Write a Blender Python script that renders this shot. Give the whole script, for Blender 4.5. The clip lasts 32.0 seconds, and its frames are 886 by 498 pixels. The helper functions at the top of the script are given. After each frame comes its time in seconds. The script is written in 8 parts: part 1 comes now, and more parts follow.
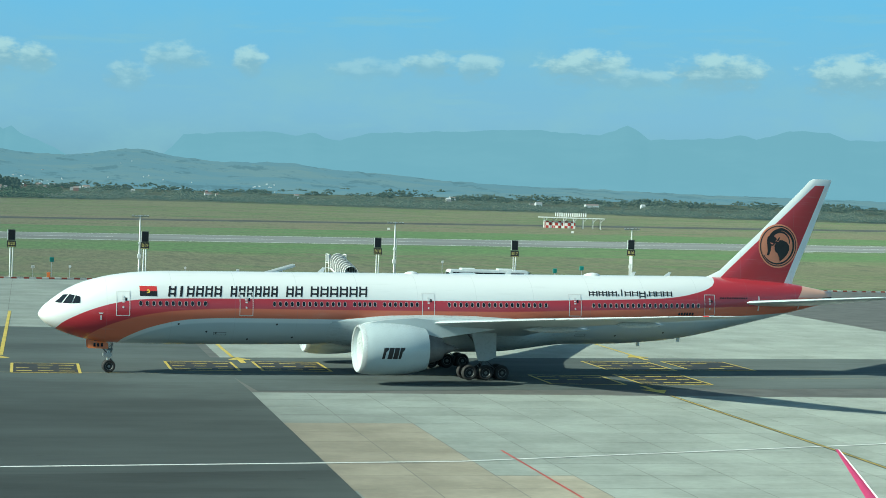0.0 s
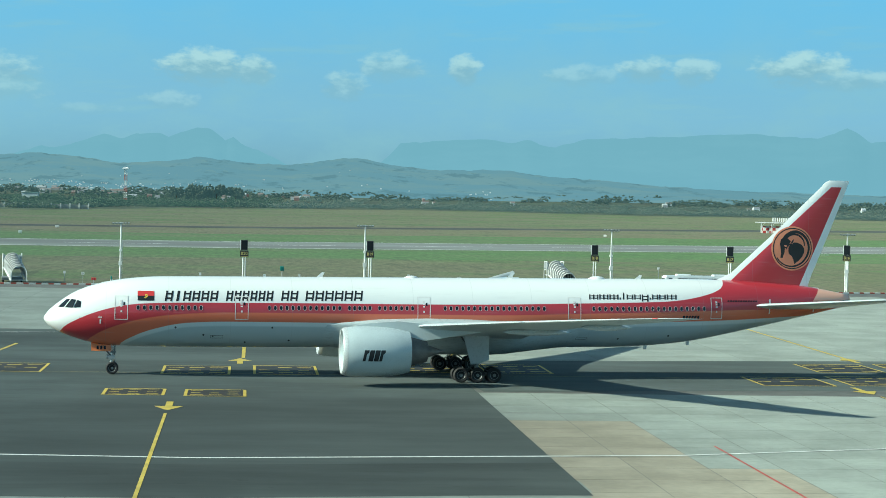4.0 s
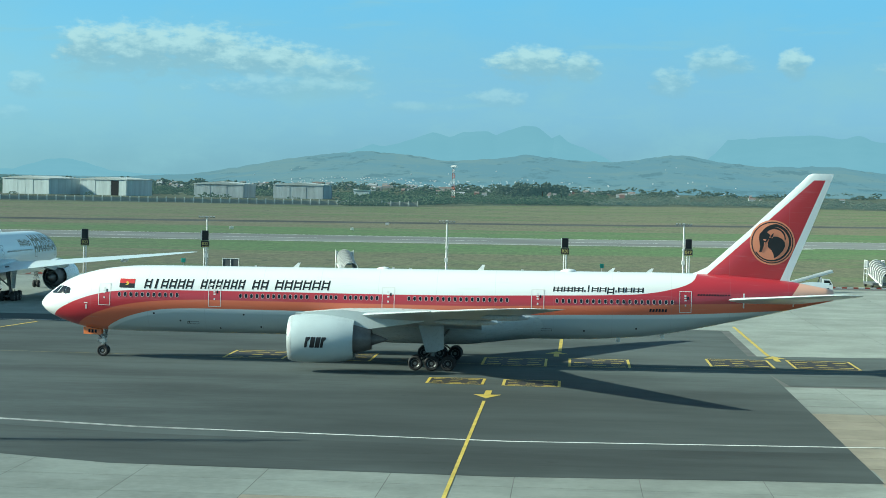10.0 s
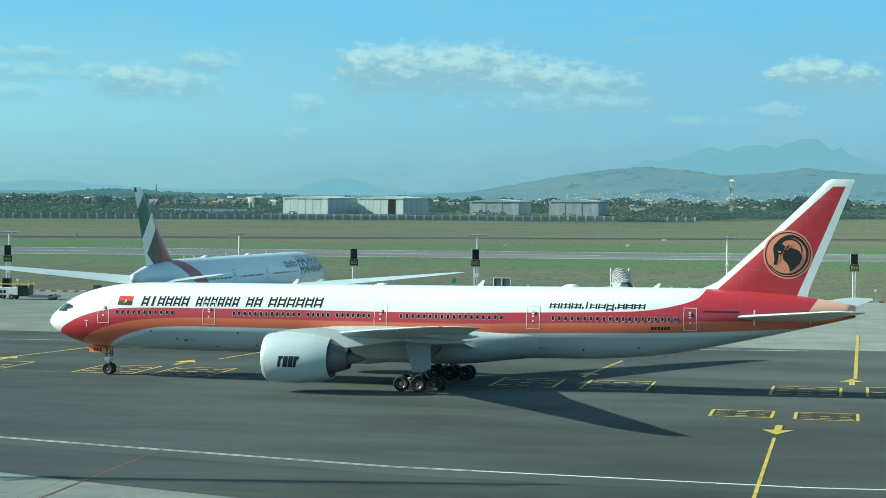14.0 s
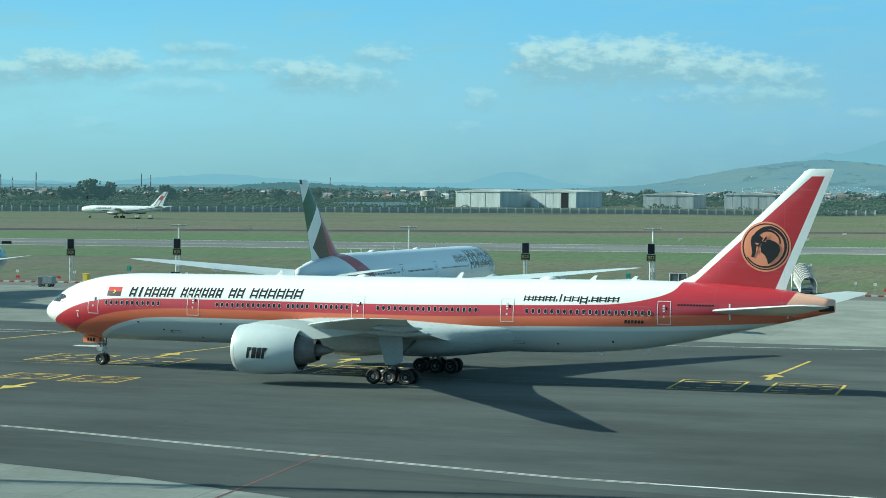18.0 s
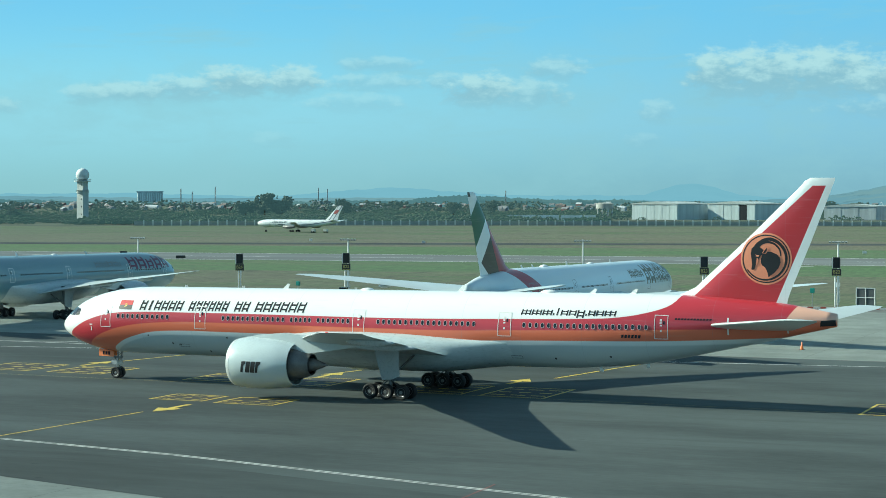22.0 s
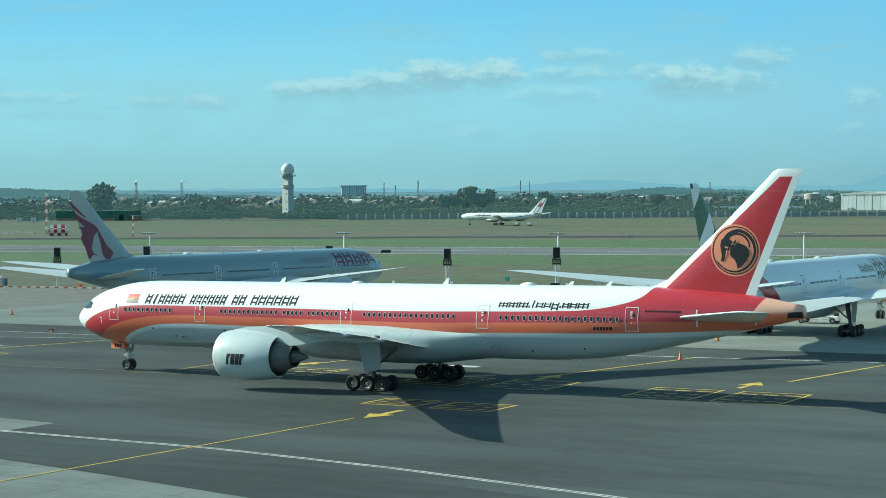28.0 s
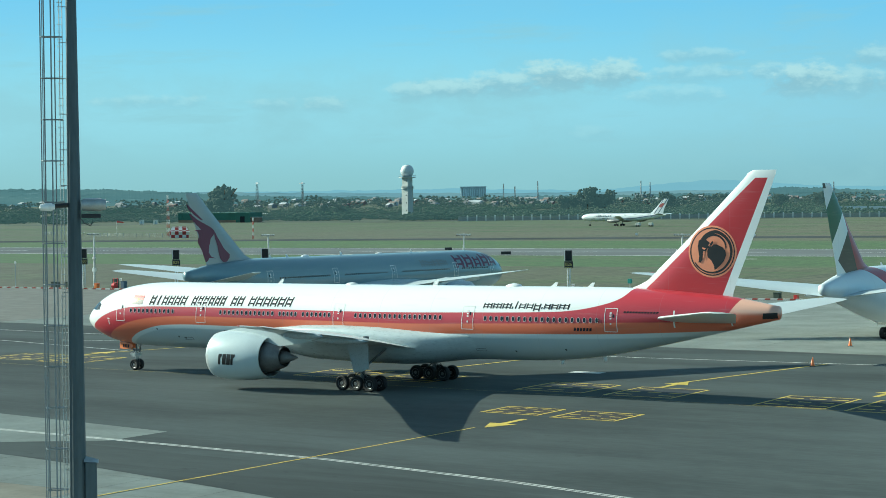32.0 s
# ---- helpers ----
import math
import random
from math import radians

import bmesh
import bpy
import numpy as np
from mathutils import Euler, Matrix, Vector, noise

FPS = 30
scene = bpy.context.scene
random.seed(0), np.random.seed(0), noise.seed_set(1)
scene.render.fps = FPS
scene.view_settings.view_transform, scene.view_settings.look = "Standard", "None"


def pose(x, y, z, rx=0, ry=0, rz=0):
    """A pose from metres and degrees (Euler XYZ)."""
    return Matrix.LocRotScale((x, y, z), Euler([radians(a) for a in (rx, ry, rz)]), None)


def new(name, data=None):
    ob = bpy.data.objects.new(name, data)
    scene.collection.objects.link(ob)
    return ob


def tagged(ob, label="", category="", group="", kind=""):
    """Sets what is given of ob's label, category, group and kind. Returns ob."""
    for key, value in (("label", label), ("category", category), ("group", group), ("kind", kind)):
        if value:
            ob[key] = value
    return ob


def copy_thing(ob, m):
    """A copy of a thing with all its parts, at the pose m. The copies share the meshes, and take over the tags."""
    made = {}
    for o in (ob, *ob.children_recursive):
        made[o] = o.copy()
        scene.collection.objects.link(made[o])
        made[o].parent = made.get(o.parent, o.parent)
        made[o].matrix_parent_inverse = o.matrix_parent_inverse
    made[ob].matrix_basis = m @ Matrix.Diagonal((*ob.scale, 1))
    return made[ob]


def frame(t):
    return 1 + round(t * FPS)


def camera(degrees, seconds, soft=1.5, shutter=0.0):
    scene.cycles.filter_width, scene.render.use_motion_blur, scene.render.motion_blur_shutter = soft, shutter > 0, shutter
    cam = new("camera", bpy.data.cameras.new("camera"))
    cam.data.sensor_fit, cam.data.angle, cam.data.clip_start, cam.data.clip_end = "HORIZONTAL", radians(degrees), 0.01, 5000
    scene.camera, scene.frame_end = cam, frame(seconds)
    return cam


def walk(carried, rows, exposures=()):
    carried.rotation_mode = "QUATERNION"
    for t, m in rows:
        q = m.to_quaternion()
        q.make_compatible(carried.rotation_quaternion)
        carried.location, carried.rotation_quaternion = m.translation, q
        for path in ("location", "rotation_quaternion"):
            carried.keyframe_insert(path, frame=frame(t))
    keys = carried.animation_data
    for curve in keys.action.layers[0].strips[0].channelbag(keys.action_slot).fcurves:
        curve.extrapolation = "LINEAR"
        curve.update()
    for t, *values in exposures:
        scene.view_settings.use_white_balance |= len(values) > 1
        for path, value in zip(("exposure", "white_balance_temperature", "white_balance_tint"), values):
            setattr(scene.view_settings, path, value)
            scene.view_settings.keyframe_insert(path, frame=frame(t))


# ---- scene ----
cam = camera(26.32, 32.0, 0.6)
# t, x, y, z of the eye in metres, then yaw, pitch, roll in degrees
ROWS = [
    (0.0, 4.48, -1.69, 15.90, -12.42, -1.68, -1.85),
    (0.5, 4.53, -1.71, 15.96, -11.65, -1.65, -1.72),
    (1.0, 4.03, -4.34, 16.01, -10.90, -1.64, -1.59),
    (1.5, 3.86, -4.97, 16.09, -10.01, -1.56, -1.49),
    (2.0, 2.91, -8.31, 16.20, -9.31, -1.63, -1.48),
    (2.5, 2.88, -8.79, 16.24, -8.35, -1.61, -1.43),
    (3.0, 2.92, -9.15, 16.24, -7.33, -1.60, -1.36),
    (3.5, 2.67, -9.14, 16.26, -6.59, -1.62, -1.30),
    (5.5, 3.21, -16.04, 16.40, -3.56, -1.70, -1.19),
    (6.0, 3.27, -15.99, 16.34, -2.64, -1.65, -1.22),
    (6.5, 3.34, -16.27, 16.37, -1.76, -1.66, -1.22),
    (7.0, 3.33, -16.45, 16.38, -0.88, -1.66, -1.24),
    (7.5, 3.41, -16.86, 16.45, -0.06, -1.70, -1.24),
    (8.0, 3.42, -17.19, 16.50, 0.80, -1.72, -1.29),
    (8.5, 3.61, -17.86, 16.55, 1.63, -1.75, -1.34),
    (9.0, 3.69, -18.36, 16.62, 2.47, -1.78, -1.29),
    (9.5, 3.69, -18.01, 16.67, 3.25, -1.82, -1.19),
    (10.0, 3.68, -18.04, 16.66, 3.93, -1.94, -1.15),
    (10.5, 2.54, -5.61, 16.64, 6.76, -1.85, -0.60),
    (11.0, 2.38, -5.58, 16.55, 7.43, -1.92, -0.40),
    (11.5, 2.41, -5.32, 16.57, 8.21, -1.87, -0.37),
    (12.0, 2.53, -5.10, 16.60, 9.07, -1.78, -0.33),
    (12.5, 2.51, -4.93, 16.56, 9.82, -1.72, -0.27),
    (13.0, 2.50, -5.07, 16.50, 10.65, -1.63, -0.32),
    (13.5, 2.46, -5.21, 16.54, 11.43, -1.57, -0.35),
    (14.0, 2.44, -5.70, 16.57, 12.26, -1.55, -0.42),
    (14.5, 2.60, -5.54, 16.54, 13.04, -1.56, -0.41),
    (16.5, 0.94, 1.66, 16.49, 15.92, -1.65, -0.36),
    (17.0, 0.68, 1.52, 16.48, 16.42, -1.68, -0.36),
    (17.5, 0.72, 1.70, 16.46, 16.96, -1.72, -0.35),
    (18.0, 0.57, 1.95, 16.44, 17.48, -1.78, -0.37),
    (18.5, -0.08, 3.16, 16.41, 18.06, -1.75, -0.37),
    (19.0, -1.85, 9.06, 16.37, 19.18, -1.57, -0.24),
    (19.5, -1.56, 8.52, 16.42, 19.72, -1.59, -0.12),
    (20.0, -1.26, 8.36, 16.42, 20.38, -1.57, 0.00),
    (20.5, -1.18, 8.31, 16.40, 20.97, -1.53, -0.01),
    (21.0, -1.22, 8.33, 16.39, 21.55, -1.51, -0.04),
    (21.5, -1.05, 8.42, 16.42, 22.09, -1.50, -0.12),
    (22.0, -1.91, 10.44, 16.40, 22.79, -1.41, -0.09),
    (22.5, -1.97, 10.61, 16.41, 23.24, -1.46, -0.12),
    (23.0, -2.11, 10.52, 16.44, 23.65, -1.53, -0.05),
    (23.5, -2.19, 10.22, 16.48, 24.02, -1.56, -0.01),
    (24.0, -2.28, 10.43, 16.49, 24.48, -1.59, 0.12),
    (24.5, -2.79, 11.25, 16.49, 25.02, -1.55, 0.19),
    (25.0, -2.80, 11.06, 16.52, 25.47, -1.59, 0.36),
    (25.5, -2.90, 11.11, 16.52, 25.99, -1.63, 0.47),
    (27.5, -4.97, 14.50, 16.51, 28.19, -1.74, 0.37),
    (28.0, -7.22, 18.14, 16.46, 28.87, -1.62, 0.37),
    (28.5, -6.97, 17.83, 16.49, 29.20, -1.64, 0.30),
    (29.0, -7.13, 17.91, 16.50, 29.51, -1.70, 0.22),
    (29.5, -7.28, 18.14, 16.50, 29.89, -1.70, 0.21),
    (30.0, -8.88, 20.66, 16.51, 30.62, -1.56, 0.26),
    (30.5, -8.91, 20.67, 16.47, 31.06, -1.59, 0.26),
    (31.0, -8.97, 20.81, 16.46, 31.52, -1.61, 0.31),
    (31.5, -9.96, 22.45, 16.46, 32.12, -1.49, 0.46),
    (32.0, -9.91, 22.50, 16.47, 32.48, -1.56, 0.58),
]

walk(cam, [(t, pose(x, y, z, 90 + pitch, roll, yaw)) for t, x, y, z, yaw, pitch, roll in ROWS],
     [(0.0, 0.78, 6200.0, -13.5), (3.5, 0.80, 6220.0, -13.5), (8.0, 0.87, 6240.0, -13.5), (14.0, 0.91, 6260.0, -13.5), (32.0, 0.91, 6290.0, -13.5)])


# ---------------------------------------------------------------- node helpers
class Net:
    """Short-hand for building a node tree."""

    def __init__(self, tree):
        self.n, self.l = tree.nodes, tree.links

    def put(self, where, value):
        if value is None:
            return
        if hasattr(value, "is_linked") or hasattr(value, "links"):
            self.l.new(value, where)
        else:
            where.default_value = value

    def math(self, op, a, b=None, c=None, clamp=False):
        k = self.n.new("ShaderNodeMath")
        k.operation, k.use_clamp = op, clamp
        for i, v in enumerate((a, b, c)):
            self.put(k.inputs[i], v)
        return k.outputs[0]

    def mix(self, f, a, b, mode="MIX"):
        k = self.n.new("ShaderNodeMix")
        k.data_type, k.blend_type = "RGBA", mode
        self.put(k.inputs[0], f)
        self.put(k.inputs[6], a)
        self.put(k.inputs[7], b)
        return k.outputs[2]

    def noise(self, vec, scale, detail=4.0, rough=0.6):
        k = self.n.new("ShaderNodeTexNoise")
        k.inputs["Scale"].default_value, k.inputs["Detail"].default_value, k.inputs["Roughness"].default_value = scale, detail, rough
        self.put(k.inputs["Vector"], vec)
        return k.outputs["Fac"]

    def ramp(self, v, lo, hi, a=0.0, b=1.0, smooth=True):
        k = self.n.new("ShaderNodeMapRange")
        k.interpolation_type = "SMOOTHSTEP" if smooth else "LINEAR"
        self.put(k.inputs[0], v)
        for i, q in enumerate((lo, hi, a, b)):
            k.inputs[i + 1].default_value = q
        return k.outputs[0]

    def coords(self, scale=(1, 1, 1)):
        k = self.n.new("ShaderNodeTexCoord")
        if tuple(scale) == (1, 1, 1):
            return k.outputs["Object"]
        m = self.n.new("ShaderNodeMapping")
        m.inputs["Scale"].default_value = scale
        self.l.new(k.outputs["Object"], m.inputs["Vector"])
        return m.outputs[0]

    def place(self, scale=(1, 1, 1)):
        """Where the surface lies in the world."""
        k, m = self.n.new("ShaderNodeNewGeometry"), self.n.new("ShaderNodeMapping")
        m.inputs["Scale"].default_value = scale
        self.l.new(k.outputs["Position"], m.inputs["Vector"])
        return m.outputs[0]

    def xyz(self, v):
        k = self.n.new("ShaderNodeSeparateXYZ")
        self.l.new(v, k.inputs[0])
        return k.outputs

    def curve(self, v, pts, xmax, zmax):
        """z as a curve of x through the given points."""
        k = self.n.new("ShaderNodeFloatCurve")
        c = k.mapping.curves[0]
        k.mapping.use_clip = False
        pts = [(x / xmax, z / zmax) for x, z in pts]
        c.points[0].location, c.points[1].location = pts[0], pts[-1]
        for p in pts[1:-1]:
            c.points.new(*p)
        for p in c.points:
            p.handle_type = "AUTO_CLAMPED"
        k.mapping.update()
        self.l.new(self.math("DIVIDE", v, xmax), k.inputs["Value"])
        return self.math("MULTIPLY", k.outputs[0], zmax)

    def bump(self, height, strength, dist):
        k = self.n.new("ShaderNodeBump")
        k.inputs["Strength"].default_value, k.inputs["Distance"].default_value = strength, dist
        self.l.new(height, k.inputs["Height"])
        return k.outputs[0]


def paint(name, colour, rough=0.5, metal=0.0, var=0.12, scale=1.0, fine=20.0, bump=0.0, coat=0.0, stretch=(1, 1, 1), rand=0.0, stain=None, gloss=0.5):
    """A surface with stains at one scale and grain at a finer one."""
    m = bpy.data.materials.new(name)
    m.use_nodes = True
    t = Net(m.node_tree)
    b = m.node_tree.nodes["Principled BSDF"]
    v = t.place(stretch) if stain else t.coords(stretch)
    big, small = t.noise(v, scale, 5), t.noise(v, fine, 3)
    k = t.math("ADD", t.ramp(big, 0.3, 0.7, 1 - var, 1 + var), t.ramp(small, 0.3, 0.7, -var / 2, var / 2))
    if rand:
        o = t.n.new("ShaderNodeObjectInfo")
        k = t.math("MULTIPLY", k, t.ramp(o.outputs["Random"], 0, 1, 1 - rand, 1 + rand, False))
    c = t.n.new("ShaderNodeVectorMath")
    c.operation = "SCALE"
    c.inputs[0].default_value = colour
    t.l.new(k, c.inputs["Scale"])
    col = c.outputs[0]
    if stain:
        # oil and tyre marks drawn out along the way that the traffic takes
        marks = t.noise(t.place((0.05, 0.45, 1)), 1.0, 5)
        spots = t.noise(t.place((0.5, 0.8, 1)), 1.0, 3)
        col = t.mix(t.ramp(marks, 0.54, 0.72, 0.0, 0.32), col, stain)
        col = t.mix(t.ramp(spots, 0.66, 0.74, 0.0, 0.4), col, stain)
        # wide darker area round the stand's lead-in line, its edge broken by noise
        px, py, pz = t.xyz(t.place())
        ex, ey = t.math("DIVIDE", t.math("SUBTRACT", px, 6.0), 30.0), t.math("DIVIDE", t.math("SUBTRACT", py, 116.0), 40.0)
        dark_area = t.math("SUBTRACT", 1.0, t.math("ADD", t.math("MULTIPLY", ex, ex), t.math("MULTIPLY", ey, ey)))
        dark_area = t.math("ADD", dark_area, t.math("MULTIPLY", t.math("SUBTRACT", t.noise(t.place((0.12, 0.05, 1)), 1.0, 4), 0.5), 0.7))
        col = t.mix(t.ramp(dark_area, 0.0, 0.9, 0.0, 0.45), col, tuple(0.5 * q for q in stain[:3]) + (1,))
    b.inputs["Specular IOR Level"].default_value = gloss
    b.inputs["Diffuse Roughness"].default_value = 0.8 if gloss < 0.5 else 0.0
    t.l.new(col, b.inputs["Base Color"])
    t.l.new(t.ramp(small, 0.3, 0.7, max(rough - 0.08, 0.02), min(rough + 0.08, 1)), b.inputs["Roughness"])
    b.inputs["Metallic"].default_value = metal
    b.inputs["Coat Weight"].default_value = coat
    if bump:
        t.l.new(t.bump(small, 0.5, bump), b.inputs["Normal"])
    return m


# ---------------------------------------------------------------- world and sun
SUN_EL, SUN_AZ = 27.0, (-0.985, -0.17)     # from where the sun shines: over the left of the apron
world = bpy.data.worlds.new("world")
scene.world = world
world.use_nodes = True
wt = Net(world.node_tree)
bg = world.node_tree.nodes["Background"]
sky = wt.n.new("ShaderNodeTexSky")
sky.sky_type, sky.sun_disc = "NISHITA", False
sky.sun_elevation, sky.sun_rotation = radians(SUN_EL), math.atan2(SUN_AZ[0], SUN_AZ[1])
sky.altitude, sky.air_density, sky.dust_density, sky.ozone_density = 40, 1.0, 0.4, 3.0
# clouds: low banks of cumulus over the far mountains, by azimuth and height above the horizon (degrees)
tc = wt.n.new("ShaderNodeTexCoord")
wx, wy, wz = wt.xyz(tc.outputs["Generated"])
az = wt.math("MULTIPLY", wt.math("ARCTAN2", wt.math("MULTIPLY", wx, -1.0), wy), 57.2958)
el = wt.math("MULTIPLY", wt.math("ARCSINE", wz), 57.2958)
comb = wt.n.new("ShaderNodeCombineXYZ")
wt.l.new(az, comb.inputs[0])
wt.l.new(wt.math("MULTIPLY", el, 1.9), comb.inputs[1])
puff = wt.noise(comb.outputs[0], 1.5, 9, 0.58)
lump = wt.math("MULTIPLY", wt.math("SUBTRACT", puff, 0.52), 3.6)
wisp = wt.noise(comb.outputs[0], 0.28, 6, 0.6)
EAST_CLOUDS = [
    (-24.6, 3.77, 1.5, 0.45, 0.9), (-20.61, 3.83, 1.4, 0.41, 1.0), (-16.65, 3.89, 1.4, 0.38, 1.0), (-17.9, 3.6, 1.3, 0.24, 0.6),
    (-11.93, 3.81, 0.85, 0.27, 0.7), (-13.38, 3.8, 0.68, 0.31, 0.7), (-10.07, 3.62, 1.2, 0.24, 0.4), (-6.48, 3.73, 0.48, 0.34, 0.8),
    (-4.27, 3.78, 0.94, 0.31, 0.6), (-2.85, 3.17, 0.68, 0.34, 0.55), (1.29, 3.65, 1.37, 0.38, 1.0), (-0.16, 3.6, 0.58, 0.34, 0.8),
    (2.29, 2.6, 0.85, 0.24, 0.4), (14.48, 3.8, 1.0, 0.56, 1.0), (13.12, 3.8, 1.4, 0.60, 1.0), (11.25, 3.82, 1.7, 0.56, 1.0),
    (9.37, 3.59, 1.9, 0.44, 0.85), (7.67, 3.34, 1.5, 0.38, 0.6), (8.69, 2.8, 2.56, 0.27, 0.4), (16.4, 2.7, 0.55, 0.28, 0.4)]
WEST_CLOUDS = [
    (20.3, 3.25, 1.3, 0.34, 0.55), (21.6, 3.36, 1.2, 0.38, 0.8), (22.6, 3.6, 0.7, 0.22, 0.5), (24.94, 3.58, 1.5, 0.21, 0.4),
    (25.4, 2.97, 1.5, 0.22, 0.3), (27.3, 3.6, 0.9, 0.36, 0.8), (29.0, 3.55, 1.3, 0.34, 0.85), (30.6, 3.35, 1.4, 0.31, 0.7),
    (32.3, 3.25, 1.3, 0.27, 0.65), (33.4, 3.15, 0.7, 0.22, 0.5), (24.7, 4.13, 1.28, 0.17, 0.4), (16.78, 1.86, 0.6, 0.17, 0.2),
    (36.0, 2.8, 0.7, 0.2, 0.4), (37.6, 2.82, 0.77, 0.17, 0.3), (41.0, 2.9, 1.7, 0.17, 0.3), (27.95, 1.86, 0.85, 0.21, 0.15),
    (19.4, 4.0, 0.9, 0.3, 0.5), (5.0, 2.3, 1.1, 0.14, 0.2)]
cover = bright = None
for a0, e0, wa, we, dense in EAST_CLOUDS + WEST_CLOUDS:
    du = wt.math("DIVIDE", wt.math("SUBTRACT", az, a0), wa)
    dv = wt.math("DIVIDE", wt.math("SUBTRACT", el, e0), we * 1.45)
    g = wt.math("SUBTRACT", 1.0, wt.math("ADD", wt.math("MULTIPLY", du, du), wt.math("MULTIPLY", dv, dv)))
    body = wt.ramp(wt.math("ADD", g, lump), -0.5, 0.7, 0.0, min(1.0, dense * 1.15))
    # the head is bright and billowing, the foot fades into the haze
    body = wt.math("MULTIPLY", body, wt.ramp(dv, -1.3, 0.0, 0.3, 1.0))
    glow = wt.math("MULTIPLY", body, wt.ramp(wt.math("ADD", dv, lump), -0.5, 0.8))
    cover = body if cover is None else wt.math("MAXIMUM", cover, body)
    bright = glow if bright is None else wt.math("MAXIMUM", bright, glow)
cloud = cover
lit = wt.math("DIVIDE", bright, wt.math("MAXIMUM", cover, 0.02))
veil = wt.math("MULTIPLY", wt.ramp(wisp, 0.40, 0.72, 0.0, 0.62), wt.ramp(el, 2.0, 6.5, 0.9, 0.15))
# long thin streaks of high cloud
flow = wt.n.new("ShaderNodeCombineXYZ")
wt.l.new(wt.math("MULTIPLY", wt.math("ADD", az, wt.math("MULTIPLY", el, 1.5)), 0.16), flow.inputs[0])
wt.l.new(wt.math("MULTIPLY", el, 1.1), flow.inputs[1])
streaks = wt.noise(flow.outputs[0], 1.2, 7, 0.62)
veil = wt.math("MAXIMUM", veil, wt.math("MULTIPLY", wt.ramp(streaks, 0.50, 0.74, 0.0, 0.55), wt.math("MULTIPLY", wt.ramp(el, 0.8, 2.2), wt.ramp(el, 4.5, 9.0, 1.0, 0.2))))
# sea haze lies over the low sky, all round
base = wt.mix(1.0, sky.outputs[0], (1.05, 1.0, 0.86, 1), "MULTIPLY")
low = wt.mix(wt.ramp(el, 0.0, 2.6), (1.20, 2.28, 3.27, 1), (1.46, 2.86, 4.38, 1))
low = wt.mix(wt.ramp(el, 2.2, 6.5), low, (1.14, 3.05, 5.20, 1))
# paler towards the sun's side
pale = wt.mix(wt.math("MULTIPLY", wt.ramp(az, 0.0, 34.0), wt.ramp(el, 3.0, 6.5, 1.0, 0.15)), wt.mix(1.0, low, (0.97, 0.98, 0.98, 1), "MULTIPLY"), wt.mix(1.0, low, (1.27, 1.27, 1.10, 1), "MULTIPLY"))
base = wt.mix(wt.ramp(el, 6.5, 18.0, 0.94, 0.0), base, pale)
white = wt.mix(lit, (1.75, 2.85, 3.65, 1), (3.05, 4.15, 4.65, 1))
out = wt.mix(veil, base, (1.9, 3.2, 3.9, 1))
out = wt.mix(wt.math("MULTIPLY", cloud, 0.88), out, white)
wt.l.new(out, bg.inputs["Color"])
bg.inputs["Strength"].default_value = 0.095

sun = new("sun", bpy.data.lights.new("sun", "SUN"))
sun.data.energy, sun.data.angle, sun.data.color = 4.2, radians(0.53), (1.0, 0.95, 0.87)
to_sun = Vector((SUN_AZ[0] * math.cos(radians(SUN_EL)), SUN_AZ[1] * math.cos(radians(SUN_EL)), math.sin(radians(SUN_EL))))
sun.matrix_world = Matrix.Translation((-200, 50, 150)) @ (-to_sun).to_track_quat("-Z", "Y").to_matrix().to_4x4()


# ---------------------------------------------------------------- mesh helpers
def mesh_of(name, verts, faces, mats, smooth=False, index=None):
    me = bpy.data.meshes.new(name)
    me.from_pydata([tuple(v) for v in verts], [], faces)
    for m in (mats if isinstance(mats, (list, tuple)) else [mats]):
        me.materials.append(m)
    if index is not None:
        me.polygons.foreach_set("material_index", index)
    if smooth:
        me.polygons.foreach_set("use_smooth", [True] * len(me.polygons))
    me.update()
    return me


def obj(name, me, parent=None, label="", m=None):
    ob = new(name, me)
    if m is not None:
        ob.matrix_basis = m
    if parent is not None:
        ob.parent = parent
    return tagged(ob, label)


def part(name, bm, mat, parent=None, label="", smooth=False, m=None):
    """Link a bmesh as one mesh object under a thing or a part."""
    me = bpy.data.meshes.new(name)
    bmesh.ops.recalc_face_normals(bm, faces=bm.faces)
    if smooth:
        for f in bm.faces:
            f.smooth = True
    bm.to_mesh(me)
    bm.free()
    for q in (mat if isinstance(mat, (list, tuple)) else [mat]):
        me.materials.append(q)
    if smooth:
        me.set_sharp_from_angle(angle=radians(40))
    return obj(name, me, parent, label, m)


def thing(name, label, category, group="", kind="", at=None):
    e = new(name)
    e.empty_display_size = 0.5
    if at is not None:
        e.matrix_basis = at
    return tagged(e, label, category, group, kind)


def box(bm, x0, x1, y0, y1, z0, z1, m=None, bevel=0.0):
    v = [bm.verts.new(p) for p in ((x0, y0, z0), (x1, y0, z0), (x1, y1, z0), (x0, y1, z0), (x0, y0, z1), (x1, y0, z1), (x1, y1, z1), (x0, y1, z1))]
    fs = [bm.faces.new([v[i] for i in q]) for q in ((3, 2, 1, 0), (4, 5, 6, 7), (0, 1, 5, 4), (1, 2, 6, 5), (2, 3, 7, 6), (3, 0, 4, 7))]
    if bevel:
        bmesh.ops.bevel(bm, geom=list({e for f in fs for e in f.edges}), offset=bevel, segments=1, affect="EDGES")
    elif m is not None:
        bmesh.ops.transform(bm, matrix=m, verts=v)
    return v


